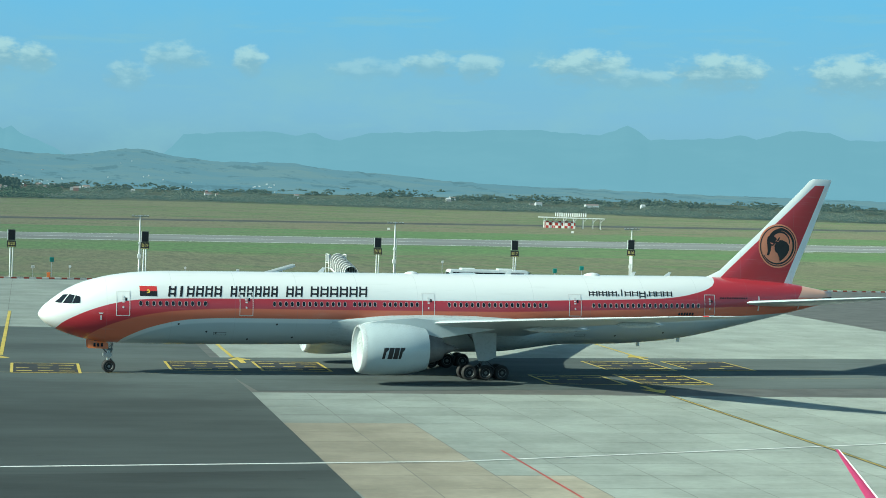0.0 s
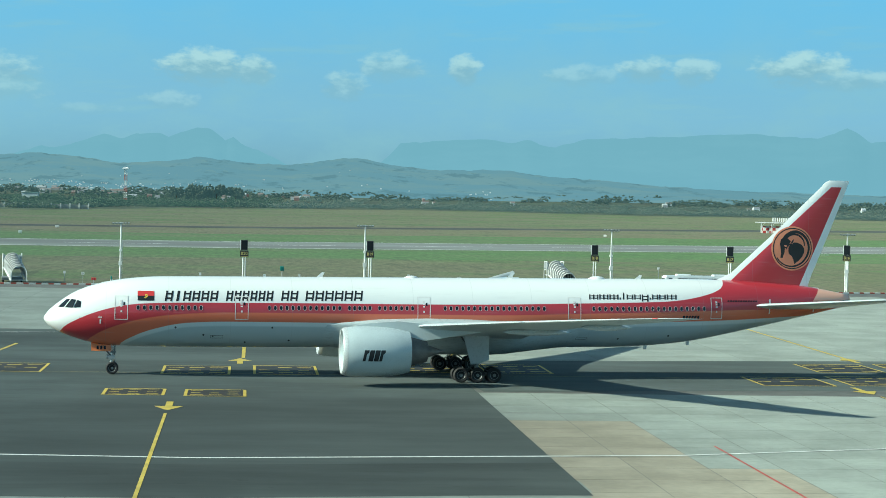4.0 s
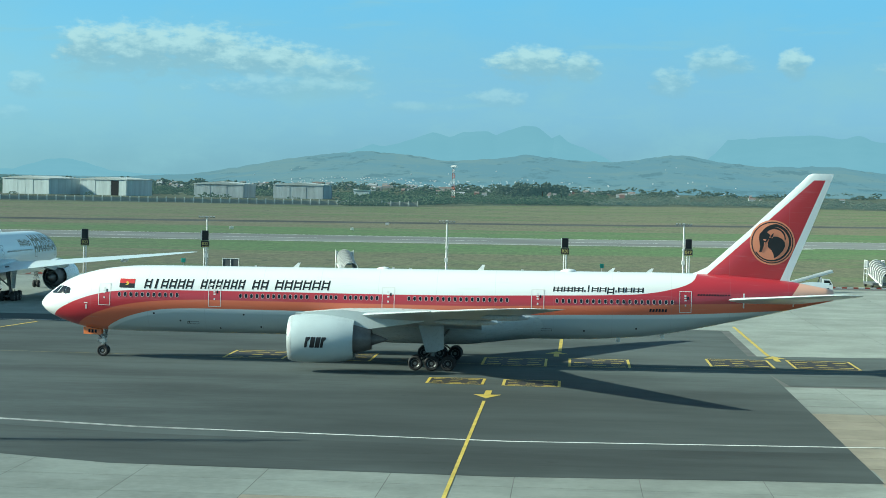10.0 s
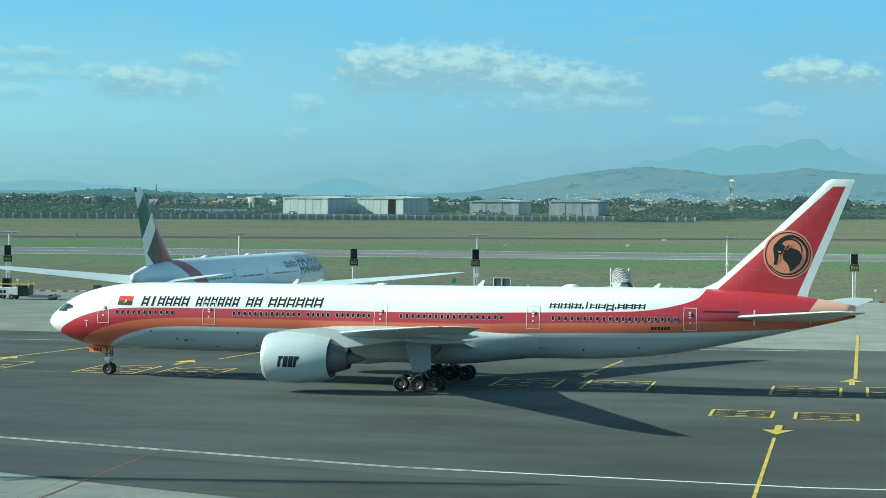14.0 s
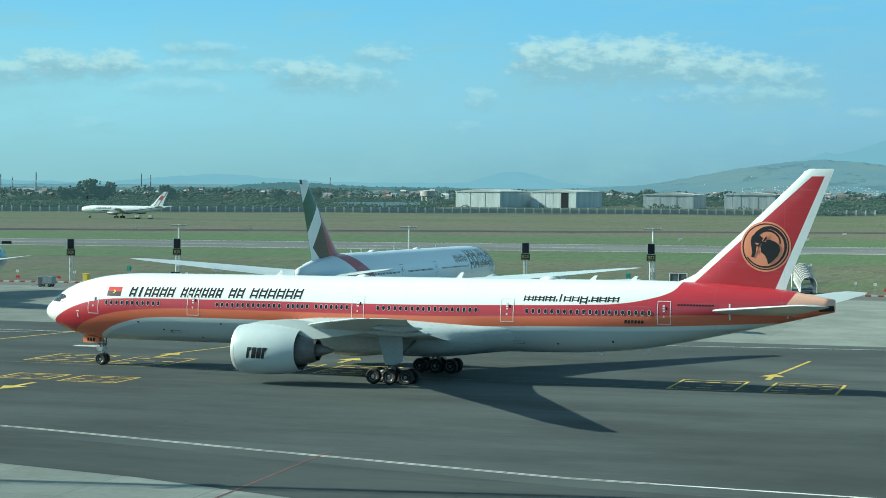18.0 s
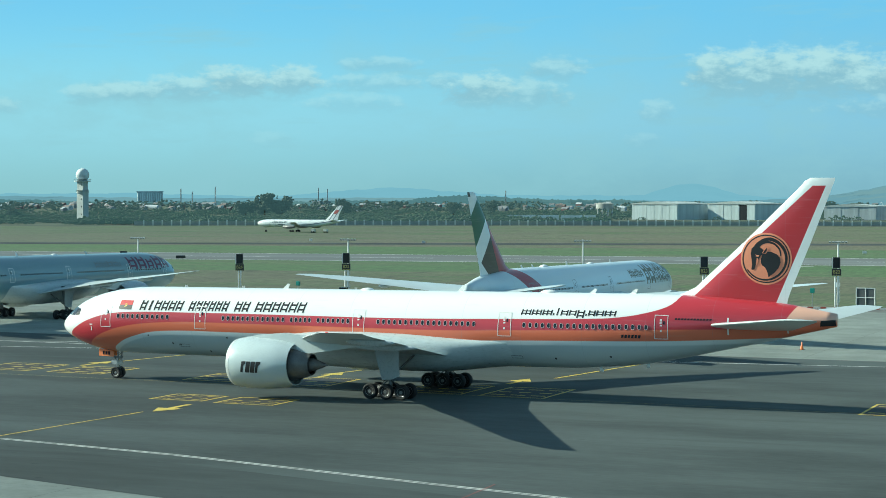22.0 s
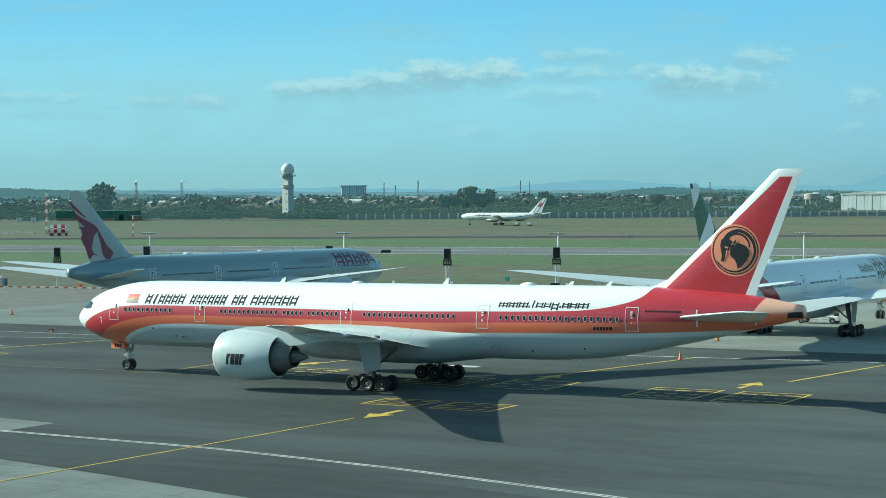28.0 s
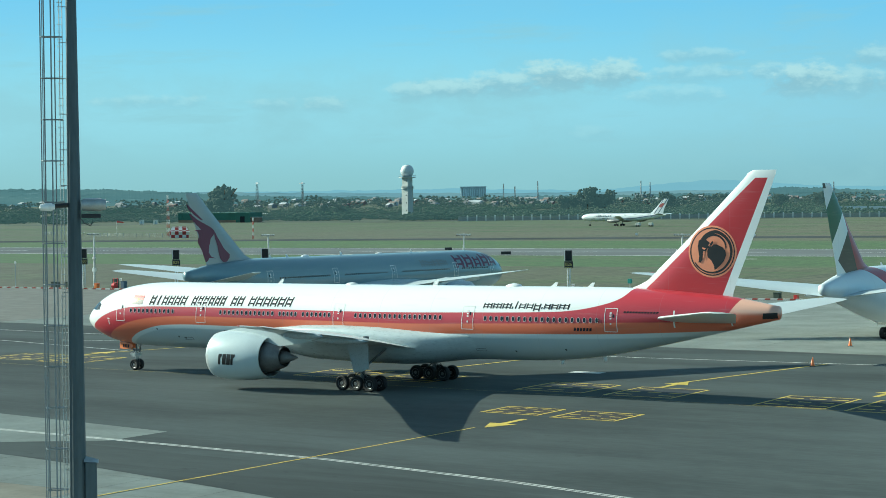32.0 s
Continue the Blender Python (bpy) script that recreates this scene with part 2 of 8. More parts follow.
def tube(bm, a, b, r0, r1=None, seg=10, caps=True):
    """A round bar from a to b."""
    a, b = Vector(a), Vector(b)
    r1 = r0 if r1 is None else r1
    q = (b - a).to_track_quat("Z", "Y")
    rings = []
    for p, r in ((a, r0), (b, r1)):
        rings.append([bm.verts.new(p + q @ Vector((r * math.cos(2 * math.pi * i / seg), r * math.sin(2 * math.pi * i / seg), 0))) for i in range(seg)])
    for i in range(seg):
        j = (i + 1) % seg
        bm.faces.new((rings[0][i], rings[0][j], rings[1][j], rings[1][i]))
    if caps:
        bm.faces.new(rings[0][::-1])
        bm.faces.new(rings[1])


def lathe(bm, prof, seg=32, axis="X", at=(0, 0, 0), squash=1.0):
    """Turn a profile of (along, radius) round an axis."""
    rings = []
    for s, r in prof:
        ring = []
        for i in range(seg):
            a = 2 * math.pi * i / seg
            c, d = r * math.cos(a), r * math.sin(a) * squash
            p = (s, c, d) if axis == "X" else ((c, s, d) if axis == "Y" else (c, d, s))
            ring.append(bm.verts.new(Vector(p) + Vector(at)))
        rings.append(ring)
    for p, q in zip(rings, rings[1:]):
        for i in range(seg):
            j = (i + 1) % seg
            bm.faces.new((p[i], p[j], q[j], q[i]))
    for ring in (rings[0], rings[-1]):
        if (ring[0].co - ring[seg // 2].co).length > 1e-4:
            bm.faces.new(ring)
    bmesh.ops.remove_doubles(bm, verts=[v for r in (rings[0], rings[-1]) for v in r], dist=1e-5)


def prism(bm, outline, z0, z1):
    """An outline in x, y with straight sides."""
    lo, hi = [bm.verts.new((x, y, z0)) for x, y in outline], [bm.verts.new((x, y, z1)) for x, y in outline]
    bm.faces.new(hi)
    bm.faces.new(lo[::-1])
    for i in range(len(lo)):
        j = (i + 1) % len(lo)
        bm.faces.new((lo[i], lo[j], hi[j], hi[i]))


def sheet(bm, outline, z):
    return bm.faces.new([bm.verts.new((x, y, z)) for x, y in outline])

# ---------------------------------------------------------------- materials
GRASS = bpy.data.materials.new("grass")
GRASS.use_nodes = True
gt = Net(GRASS.node_tree)
gv = gt.coords()
gbig, gmid = gt.noise(gt.coords((0.005, 0.009, 1)), 1.0, 5), gt.noise(gt.coords((0.03, 0.022, 1)), 1.0, 6)
gsmall = gt.noise(gv, 0.9, 4)
gcol = gt.mix(gt.ramp(gbig, 0.42, 0.58), (0.078, 0.128, 0.038, 1), (0.142, 0.146, 0.076, 1))
gcol = gt.mix(gt.ramp(gmid, 0.44, 0.62), gcol, (0.130, 0.120, 0.072, 1))
gcol = gt.mix(gt.ramp(gsmall, 0.35, 0.7, 0.0, 0.45), gcol, (0.065, 0.085, 0.032, 1))
gtuft = gt.noise(gt.coords((0.14, 0.03, 1)), 1.0, 7, 0.75)
gcol = gt.mix(gt.ramp(gtuft, 0.53, 0.61, 0.0, 0.8), gcol, (0.052, 0.060, 0.030, 1))
# bands along the field: dull dry grass before the runway, a brown band of bare earth and stubble beyond it
gx = gt.xyz(gv)
gband = gt.math("SUBTRACT", gx[1], gt.math("MULTIPLY", gx[0], 0.17))
gband = gt.math("ADD", gband, gt.math("MULTIPLY", gt.math("SUBTRACT", gt.noise(gt.coords((0.012, 0.03, 1)), 1.0, 5), 0.5), 130.0))
gpatch = gt.ramp(gt.noise(gt.coords((0.018, 0.05, 1)), 1.0, 6, 0.65), 0.38, 0.58, 0.0, 0.92)
gdry = gt.math("MULTIPLY", gt.math("MULTIPLY", gt.ramp(gband, 660, 710), gt.ramp(gband, 850, 1000, 1.0, 0.2)), gpatch)
gcol = gt.mix(gt.math("MULTIPLY", gdry, gt.ramp(gx[0], -800, -480, 0.2, 1.0)), gcol, (0.138, 0.119, 0.070, 1))
gnear = gt.math("MULTIPLY", gt.ramp(gband, 420, 450, 1.0, 0.0), gpatch)
gcol = gt.mix(gt.math("MULTIPLY", gnear, 0.9), gcol, (0.110, 0.106, 0.058, 1))
# greener towards the western end of the field
gcol = gt.mix(gt.ramp(gx[0], -700, -300, 0.4, 0.0), gcol, (0.078, 0.128, 0.045, 1))
# grain of blades and tussocks, and low dark bushes
ggrain = gt.noise(gt.coords((0.7, 0.11, 1)), 1.0, 7, 0.8)
gcol = gt.mix(1.0, gcol, gt.ramp(ggrain, 0.30, 0.70, 0.62, 1.38), "MULTIPLY")
gbush = gt.math("MULTIPLY", gt.ramp(gt.noise(gt.coords((0.06, 0.035, 1)), 1.0, 5, 0.7), 0.62, 0.68), gt.ramp(gt.noise(gt.coords((0.4, 0.025, 1)), 1.0, 4, 0.7), 0.48, 0.56))
gcol = gt.mix(gt.math("MULTIPLY", gbush, 0.8), gcol, (0.030, 0.042, 0.022, 1))
gt.l.new(gcol, GRASS.node_tree.nodes["Principled BSDF"].inputs["Base Color"])
GRASS.node_tree.nodes["Principled BSDF"].inputs["Roughness"].default_value = 0.95
GRASS.node_tree.nodes["Principled BSDF"].inputs["Diffuse Roughness"].default_value = 1.0
LUSH = bpy.data.materials.new("lush_grass")
LUSH.use_nodes = True
lt = Net(LUSH.node_tree)
lcol = lt.mix(lt.ramp(lt.noise(lt.coords((0.010, 0.024, 1)), 1.0, 6, 0.65), 0.42, 0.66), (0.076, 0.138, 0.042, 1), (0.104, 0.130, 0.058, 1))
lcol = lt.mix(lt.ramp(lt.noise(lt.coords((0.11, 0.06, 1)), 1.0, 5), 0.5, 0.7, 0.0, 0.5), lcol, (0.050, 0.090, 0.030, 1))
lcol = lt.mix(lt.ramp(lt.xyz(lt.coords())[0], -480, -120, 0.7, 0.0), lcol, (0.078, 0.162, 0.036, 1))
lcol = lt.mix(1.0, lcol, lt.ramp(lt.noise(lt.coords((0.7, 0.11, 1)), 1.0, 7, 0.8), 0.30, 0.70, 0.65, 1.35), "MULTIPLY")
lt.l.new(lcol, LUSH.node_tree.nodes["Principled BSDF"].inputs["Base Color"])
LUSH.node_tree.nodes["Principled BSDF"].inputs["Roughness"].default_value = 0.95
LUSH.node_tree.nodes["Principled BSDF"].inputs["Diffuse Roughness"].default_value = 1.0
ASPHALT = paint("asphalt", (0.083, 0.096, 0.093), 0.9, var=0.26, scale=0.09, fine=2.5, stretch=(0.35, 1, 1), stain=(0.052, 0.059, 0.057, 1), gloss=0.15)
RUNWAY = paint("runway_asphalt", (0.19, 0.195, 0.19), 0.9, gloss=0.15, var=0.18, scale=0.03, fine=0.8, stretch=(0.2, 1, 1))
CONCRETE = paint("concrete", (0.243, 0.264, 0.238), 0.92, var=0.14, scale=0.15, fine=2.0, rand=0.05, stain=(0.17, 0.175, 0.16, 1), gloss=0.2)
BROWN_CONCRETE = paint("brown_concrete", (0.285, 0.257, 0.203), 0.92, var=0.14, scale=0.2, fine=2.0, rand=0.07, stain=(0.21, 0.175, 0.13, 1), gloss=0.2)
ROAD_ASPHALT = paint("road_asphalt", (0.072, 0.083, 0.080), 0.9, var=0.22, scale=0.12, fine=2.5, stretch=(0.3, 1, 1), stain=(0.036, 0.039, 0.038, 1), gloss=0.15)
FAR_ASPHALT = paint("far_asphalt", (0.075, 0.08, 0.08), 0.9, var=0.2, scale=0.03, fine=0.8, gloss=0.1)
JOINT = paint("joint_filler", (0.11, 0.11, 0.10), 0.9, var=0.2, scale=0.3)
YELLOW = paint("yellow_line_paint", (0.54, 0.40, 0.07), 0.7, var=0.18, scale=0.6, fine=6)
WHITE_LINE = paint("white_line_paint", (0.66, 0.66, 0.62), 0.7, var=0.15, scale=0.5, fine=5)
RED_LINE = paint("red_line_paint", (0.45, 0.06, 0.05), 0.7, var=0.2, scale=0.5, fine=5)
BLACK_LINE = paint("black_line_paint", (0.022, 0.022, 0.022), 0.75, var=0.2, scale=0.6, fine=6)
WHITE = paint("white_enamel", (0.82, 0.82, 0.80), 0.30, var=0.03, scale=0.4, fine=6, coat=0.3)
GREY = paint("grey_enamel", (0.42, 0.47, 0.49), 0.32, var=0.05, scale=0.4, fine=6, coat=0.3)
WING_GREY = paint("wing_grey", (0.53, 0.58, 0.58), 0.36, var=0.05, scale=0.5, fine=6, coat=0.2)
METAL = paint("bare_metal", (0.62, 0.62, 0.60), 0.28, 0.9, var=0.06, scale=1.5)
DARK_METAL = paint("burnt_metal", (0.17, 0.17, 0.17), 0.55, 0.4, var=0.15, scale=1.5)
RUBBER = paint("tyre_rubber", (0.022, 0.022, 0.023), 0.8, var=0.2, scale=3)
HUB = paint("wheel_hub", (0.24, 0.25, 0.25), 0.4, 0.6, var=0.1, scale=4)
STRUT = paint("gear_enamel", (0.15, 0.16, 0.16), 0.45, 0.2, var=0.12, scale=3)
BLACK = paint("black_enamel", (0.016, 0.016, 0.018), 0.4, var=0.1, scale=1.0)
CAB_GLASS = paint("dark_cabin_glass", (0.012, 0.016, 0.02), 0.08, var=0.05, scale=2)
ORANGE = paint("orange_enamel", (0.78, 0.20, 0.05), 0.35, var=0.05, scale=0.6, coat=0.2)
RED = paint("red_enamel", (0.60, 0.045, 0.045), 0.35, var=0.05, scale=0.6, coat=0.2)
GALV = paint("galvanised_steel", (0.42, 0.44, 0.44), 0.45, 0.6, var=0.12, scale=2)

# ---------------------------------------------------------------- ground, roads and apron
def road_strip(name, near, far, z, mat, label, category, kind="structure"):
    """A long strip between two edges given as lines of points."""
    bm = bmesh.new()
    a = [bm.verts.new((x, y, z)) for x, y in near]
    b = [bm.verts.new((x, y, z)) for x, y in far]
    for i in range(len(a) - 1):
        bm.faces.new((a[i], a[i + 1], b[i + 1], b[i]))
    return tagged(part(name, bm, mat), label, category, kind=kind)


bm = bmesh.new()
bmesh.ops.create_circle(bm, cap_ends=True, radius=4950, segments=96)
tagged(part("ground", bm, GRASS), "flat grassy airfield in green and dry tan patches", "grass", kind="structure")


def edge(y0, k, xs=(-900, -500, -250, 0, 250, 500, 900), kr=None):
    return [(x, y0 + (k if x < 0 or kr is None else kr) * x) for x in xs]


road_strip("lush_verge", edge(445, 0.15, kr=0.24), edge(522, 0.15, kr=0.3), 0.02, LUSH, "bright green grass verge beside the runway", "grass")
road_strip("runway", edge(522, 0.15, kr=0.3), edge(590, 0.15, kr=0.36), 0.03, RUNWAY, "long grey asphalt runway across the airfield", "runway")
road_strip("runway_verge", edge(590, 0.15, kr=0.36), edge(690, 0.15, kr=0.4), 0.02, LUSH, "bright green verge along the runway", "grass")
road_strip("far_taxiway", edge(800, 0.40, kr=0.62), edge(836, 0.41, kr=0.66), 0.03, FAR_ASPHALT, "far narrow dark taxiway in the grass", "taxiway")


ROAD_LINE = [(-260, 129), (-200, 125), (-130, 121), (-98, 119.5), (-80, 118.5), (-65, 116), (-45, 111), (-25, 106.5), (0, 104.5), (30, 107), (60, 115), (130, 138)]
APRON_EDGE = [(-260, 122), (-160, 114.5), (-99, 110.4), (-92, 109.2), (-79, 106.2), (-69, 103.6), (-58, 100.8), (-48, 98.6), (-38, 95.2), (-31, 93), (-23, 90.3), (0, 89.5), (15, 90.8), (21.8, 91.2)]


for y0, k in ((524, 0.302), (587.5, 0.358)):
    road_strip("runway_edge_line", edge(y0, 0.15, kr=k), edge(y0 + 1.2, 0.15, kr=k), 0.042, WHITE_LINE, "white painted runway edge line", "marking")
# runway centre line
for k in range(24):
    x = -600 + 50 * k
    c, d = 555 + (0.15 if x < 0 else 0.33) * x, (0.15 if x < 0 else 0.33)
    bm = bmesh.new()
    sheet(bm, [(x, c - 0.5), (x + 30, c + 30 * d - 0.5), (x + 30, c + 30 * d + 0.5), (x, c + 0.5)], 0.04)
    tagged(part("centre_line_dash", bm, WHITE_LINE), "white painted runway centre line dash", "marking", "runway dashes", "structure")


def bend(pts, x):
    """A gently bending line along the apron."""
    return float(np.interp(x, [p[0] for p in pts], [p[1] for p in pts]))


XS = [-330, -240, -160, -120, -90, -70, -50, -30, -10, 10, 30, 62, 100, 160, 240]
KERB = [(x, 309 + 0.1 * x) for x in XS]
road_strip("apron", [(x, -40) for x in XS], KERB, 0.080, JOINT, "concrete airport apron with dark joints", "apron")
road_strip("asphalt_taxiway", [(-330, 127)] + APRON_EDGE, [(x, 207) for x in [-330] + [p[0] for p in APRON_EDGE][:-1]] + [(21.4, 207)], 0.095, ASPHALT, "wide dark asphalt taxiway beside the apron", "taxiway")
road_strip("road_lane", [(x, y + 0.05) for x, y in APRON_EDGE], [(x, min(bend(ROAD_LINE, x) - 2.8, y + 13)) for x, y in APRON_EDGE], 0.1, ROAD_ASPHALT, "darker resurfaced asphalt lane beside the apron", "road")
road_strip("taxiway_branch", [(22.5, 144.5), (62, 149.5), (160, 160), (300, 176)], [(20.5, 173), (62, 178), (160, 187.5), (300, 203)], 0.095, ASPHALT, "dark asphalt taxiway strip between concrete slabs", "taxiway")
bm = bmesh.new()
sheet(bm, [(10, 90.9), (21.8, 91.0), (21.9, 145.4), (21.4, 178), (10, 178)], 0.099)
tagged(part("taxiway_edge", bm, ASPHALT), "dark asphalt edge against the concrete", "taxiway", kind="structure")

# concrete slabs, a gap of joint filler between them


def slab_mesh(name, w, d, mat):
    bm = bmesh.new()
    box(bm, 0.025, w - 0.025, 0.025, d - 0.025, -0.05, 0.0)
    me = bpy.data.meshes.new(name)
    bm.to_mesh(me)
    bm.free()
    me.materials.append(mat)
    return me


def slab_field(name, label, x0, x1, y0, y1, w, d, inside, mat, other=None, is_other=None, turn=0):
    f = thing(name, label, "apron", kind="structure", at=pose(0, 0, 0.085))
    a, b = slab_mesh("slab", w, d, mat), slab_mesh("slab", w, d, other or mat)
    nx, ny = int((x1 - x0) / w), int((y1 - y0) / d)
    for i in range(nx):
        for j in range(ny):
            x, y = x0 + i * w, y0 + j * d
            if inside(x + w / 2, y + d / 2):
                obj("slab", b if is_other and is_other(x + w / 2, y + d / 2) else a, f, "", pose(x, y, random.uniform(-0.001, 0.001)))
    return f

# ---------------------------------------------------------------- airliners
def profile(pts, x):
    for (a, u), (b, v) in zip(pts, pts[1:]):
        if a <= x <= b:
            k = (x - a) / (b - a)
            return u + (v - u) * k
    return pts[-1][1] if x > pts[-1][0] else pts[0][1]


TOP = [(0, 4.82), (0.06, 5.0), (0.25, 5.3), (0.5, 5.58), (0.91, 5.93), (1.3, 6.24), (1.95, 6.72), (2.6, 7.12), (3.53, 7.53), (5.1, 8.0), (6.68, 8.3), (8.53, 8.49), (10.5, 8.57), (16.7, 8.62), (40, 8.80), (58.5, 8.97), (63, 8.9), (69, 8.45), (73.0, 7.74)]
BOTTOM = [(0, 4.80), (0.06, 4.62), (0.25, 4.38), (0.5, 4.14), (0.94, 3.85), (1.6, 3.52), (2.54, 3.16), (4.14, 2.70), (6.25, 2.48), (8.5, 2.42), (16.7, 2.42), (40, 2.58), (48.3, 2.66), (52, 2.74), (56, 3.05), (58.5, 3.42), (61.2, 3.98), (66.4, 5.15), (73.0, 6.72)]
WIDE = [(0, 0.0), (0.06, 0.28), (0.25, 0.62), (0.5, 0.92), (0.94, 1.30), (1.6, 1.72), (2.54, 2.14), (4.14, 2.62), (6.25, 2.94), (8.5, 3.07), (10.5, 3.10), (50, 3.10), (54, 2.98), (58.5, 2.62), (63, 2.05), (68, 1.25), (71.5, 0.72), (73.0, 0.42)]


def skin(x, z, out=0.0):
    """Half width of the hull at station x and height z."""
    t, b, w = profile(TOP, x), profile(BOTTOM, x), profile(WIDE, x)
    c, h = (t + b) / 2, (t - b) / 2
    k = max(0.0, 1 - ((z - c) / h) ** 2)
    return w * math.sqrt(k) + out


def smooth_stations():
    xs = [0.0, 0.06, 0.16, 0.3, 0.5, 0.75, 1.05, 1.4, 1.8, 2.3, 2.9, 3.6, 4.4, 5.3, 6.3, 7.4, 8.6, 10, 12]
    xs += [12 + 2.0 * i for i in range(1, 20)] + [51.5, 53, 54.5, 56, 57.5, 59, 60.5, 62, 63.5, 65, 66.5, 68, 69.5, 71, 72.2, 73.0]
    return xs


def hull(seg=56):
    xs = smooth_stations()
    verts, faces = [], []
    for x in xs:
        # soften the kinks between the stations
        n = [(profile(TOP, max(0, min(73, x + d))), profile(BOTTOM, max(0, min(73, x + d))), profile(WIDE, max(0, min(73, x + d)))) for d in ((-0.8, 0, 0.8) if 4 < x < 71 else (0, 0, 0))]
        t, b, w = (sum(q[i] * k for q, k in zip(n, (0.25, 0.5, 0.25))) for i in range(3))
        c, h = (t + b) / 2, (t - b) / 2
        for i in range(seg):
            a = 2 * math.pi * i / seg
            verts.append((x, -w * math.sin(a), c + h * math.cos(a)))
    for k in range(len(xs) - 1):
        for i in range(seg):
            j = (i + 1) % seg
            faces.append((k * seg + i, k * seg + j, (k + 1) * seg + j, (k + 1) * seg + i))
    faces.append(tuple(range(seg))[::-1])
    e = (len(xs) - 1) * seg
    faces.append(tuple(range(e, e + seg)))
    return verts, faces


def foil(bm, secs, side, n=9):
    """A wing through sections (span, leading x, trailing x, z, thickness, drop of the trailing edge); side -1 is to port."""
    rings = []
    for y, a, b, z, th, *drop in secs:
        fall = drop[0] if drop else 0.0
        up, lo = [], []
        for i in range(n + 1):
            k = i / n
            s = 0.5 * (1 - math.cos(math.pi * k))
            f = (1.48 * math.sqrt(s) - 0.63 * s - 1.76 * s * s + 1.42 * s ** 3 - 0.51 * s ** 4)
            x = a + (b - a) * s
            zc = z - fall * s ** 1.3
            up.append((x, side * y, zc + th * f * 1.05))
            if 0 < i < n:
                lo.append((x, side * y, zc - th * f * 0.75))
        rings.append([bm.verts.new(p) for p in up + lo[::-1]])
    for p, q in zip(rings, rings[1:]):
        m = len(p)
        for i in range(m):
            j = (i + 1) % m
            bm.faces.new((p[i], p[j], q[j], q[i]))
    bm.faces.new(rings[0])
    bm.faces.new(rings[-1][::-1])


def upright(bm, secs, n=8):
    """A fin through sections (z, leading x, trailing x, thickness)."""
    rings = []
    for z, a, b, th in secs:
        up, lo = [], []
        for i in range(n + 1):
            s = i / n
            f = 1.48 * math.sqrt(s) - 0.63 * s - 1.76 * s * s + 1.42 * s ** 3 - 0.51 * s ** 4
            up.append((a + (b - a) * s, th * f, z))
            if 0 < i < n:
                lo.append((a + (b - a) * s, -th * f, z))
        rings.append([bm.verts.new(p) for p in up + lo[::-1]])
    for p, q in zip(rings, rings[1:]):
        for i in range(len(p)):
            j = (i + 1) % len(p)
            bm.faces.new((p[i], p[j], q[j], q[i]))
    bm.faces.new(rings[0])
    bm.faces.new(rings[-1][::-1])


FIN = [(8.0, 58.6, 69.0, 0.60), (8.75, 59.75, 69.12, 0.57), (9.15, 60.75, 69.25, 0.54), (9.6, 61.62, 69.4, 0.52), (13.5, 65.7, 70.95, 0.38), (17.9, 70.05, 72.58, 0.2), (18.35, 70.42, 72.75, 0.17), (18.58, 70.85, 72.78, 0.08)]


def wheel_mesh(r, w, name):
    bm = bmesh.new()
    h = w / 2
    lathe(bm, [(-h * 0.75, r * 0.55), (-h, r * 0.72), (-h, r * 0.86), (-h * 0.6, r * 0.98), (0, r), (h * 0.6, r * 0.98), (h, r * 0.86), (h, r * 0.72), (h * 0.75, r * 0.55)], 24, "Y")
    nt = len(bm.faces)
    lathe(bm, [(-h * 0.80, r * 0.08), (-h * 0.80, r * 0.2), (-h * 0.5, r * 0.3), (-h * 0.55, r * 0.42), (-h * 0.86, r * 0.56), (h * 0.86, r * 0.56), (h * 0.55, r * 0.42), (h * 0.5, r * 0.3), (h * 0.8, r * 0.2), (h * 0.8, r * 0.08)], 18, "Y")
    for k in range(7):
        a = 2 * math.pi * k / 7
        for s in (-1, 1):
            tube(bm, (r * 0.36 * math.cos(a), s * h * 0.5, r * 0.36 * math.sin(a)), (r * 0.36 * math.cos(a), s * h * 0.62, r * 0.36 * math.sin(a)), r * 0.05, seg=6)
    bmesh.ops.recalc_face_normals(bm, faces=bm.faces)
    me = bpy.data.meshes.new(name)
    bm.faces.ensure_lookup_table()
    for i, f in enumerate(bm.faces):
        f.material_index, f.smooth = (0 if i < nt else 1), True
    bm.to_mesh(me)
    bm.free()
    me.materials.append(RUBBER)
    me.materials.append(HUB)
    me.set_sharp_from_angle(angle=radians(35))
    return me


MAIN_WHEEL, NOSE_WHEEL = wheel_mesh(0.66, 0.50, "main_wheel"), wheel_mesh(0.54, 0.40, "nose_wheel")


def side_plate(pts, depth, side, lift, mat, name):
    """A thin sheet that follows the hull: a grid over x0..x1, z0..z1."""
    x0, x1, z0, z1 = pts
    nx, nz = max(1, int((x1 - x0) / 0.7)), max(2, int((z1 - z0) / 0.25))
    verts, faces = [], []
    for i in range(nx + 1):
        for k in range(nz + 1):
            x, z = x0 + (x1 - x0) * i / nx, z0 + (z1 - z0) * k / nz
            verts.append((x, side * skin(x, z, lift), z))
    for i in range(nx):
        for k in range(nz):
            a = i * (nz + 1) + k
            q = (a, a + nz + 1, a + nz + 2, a + 1)
            faces.append(q if side < 0 else q[::-1])
    return mesh_of(name, verts, faces, mat, True)


def wrap(me, side):
    """Bend a flat mesh drawn in x, z onto the hull; its y is the height above the skin."""
    for v in me.vertices:
        v.co = Vector((v.co.x, side * (skin(v.co.x, v.co.z) + v.co.y), v.co.z))
    me.update()
    return me


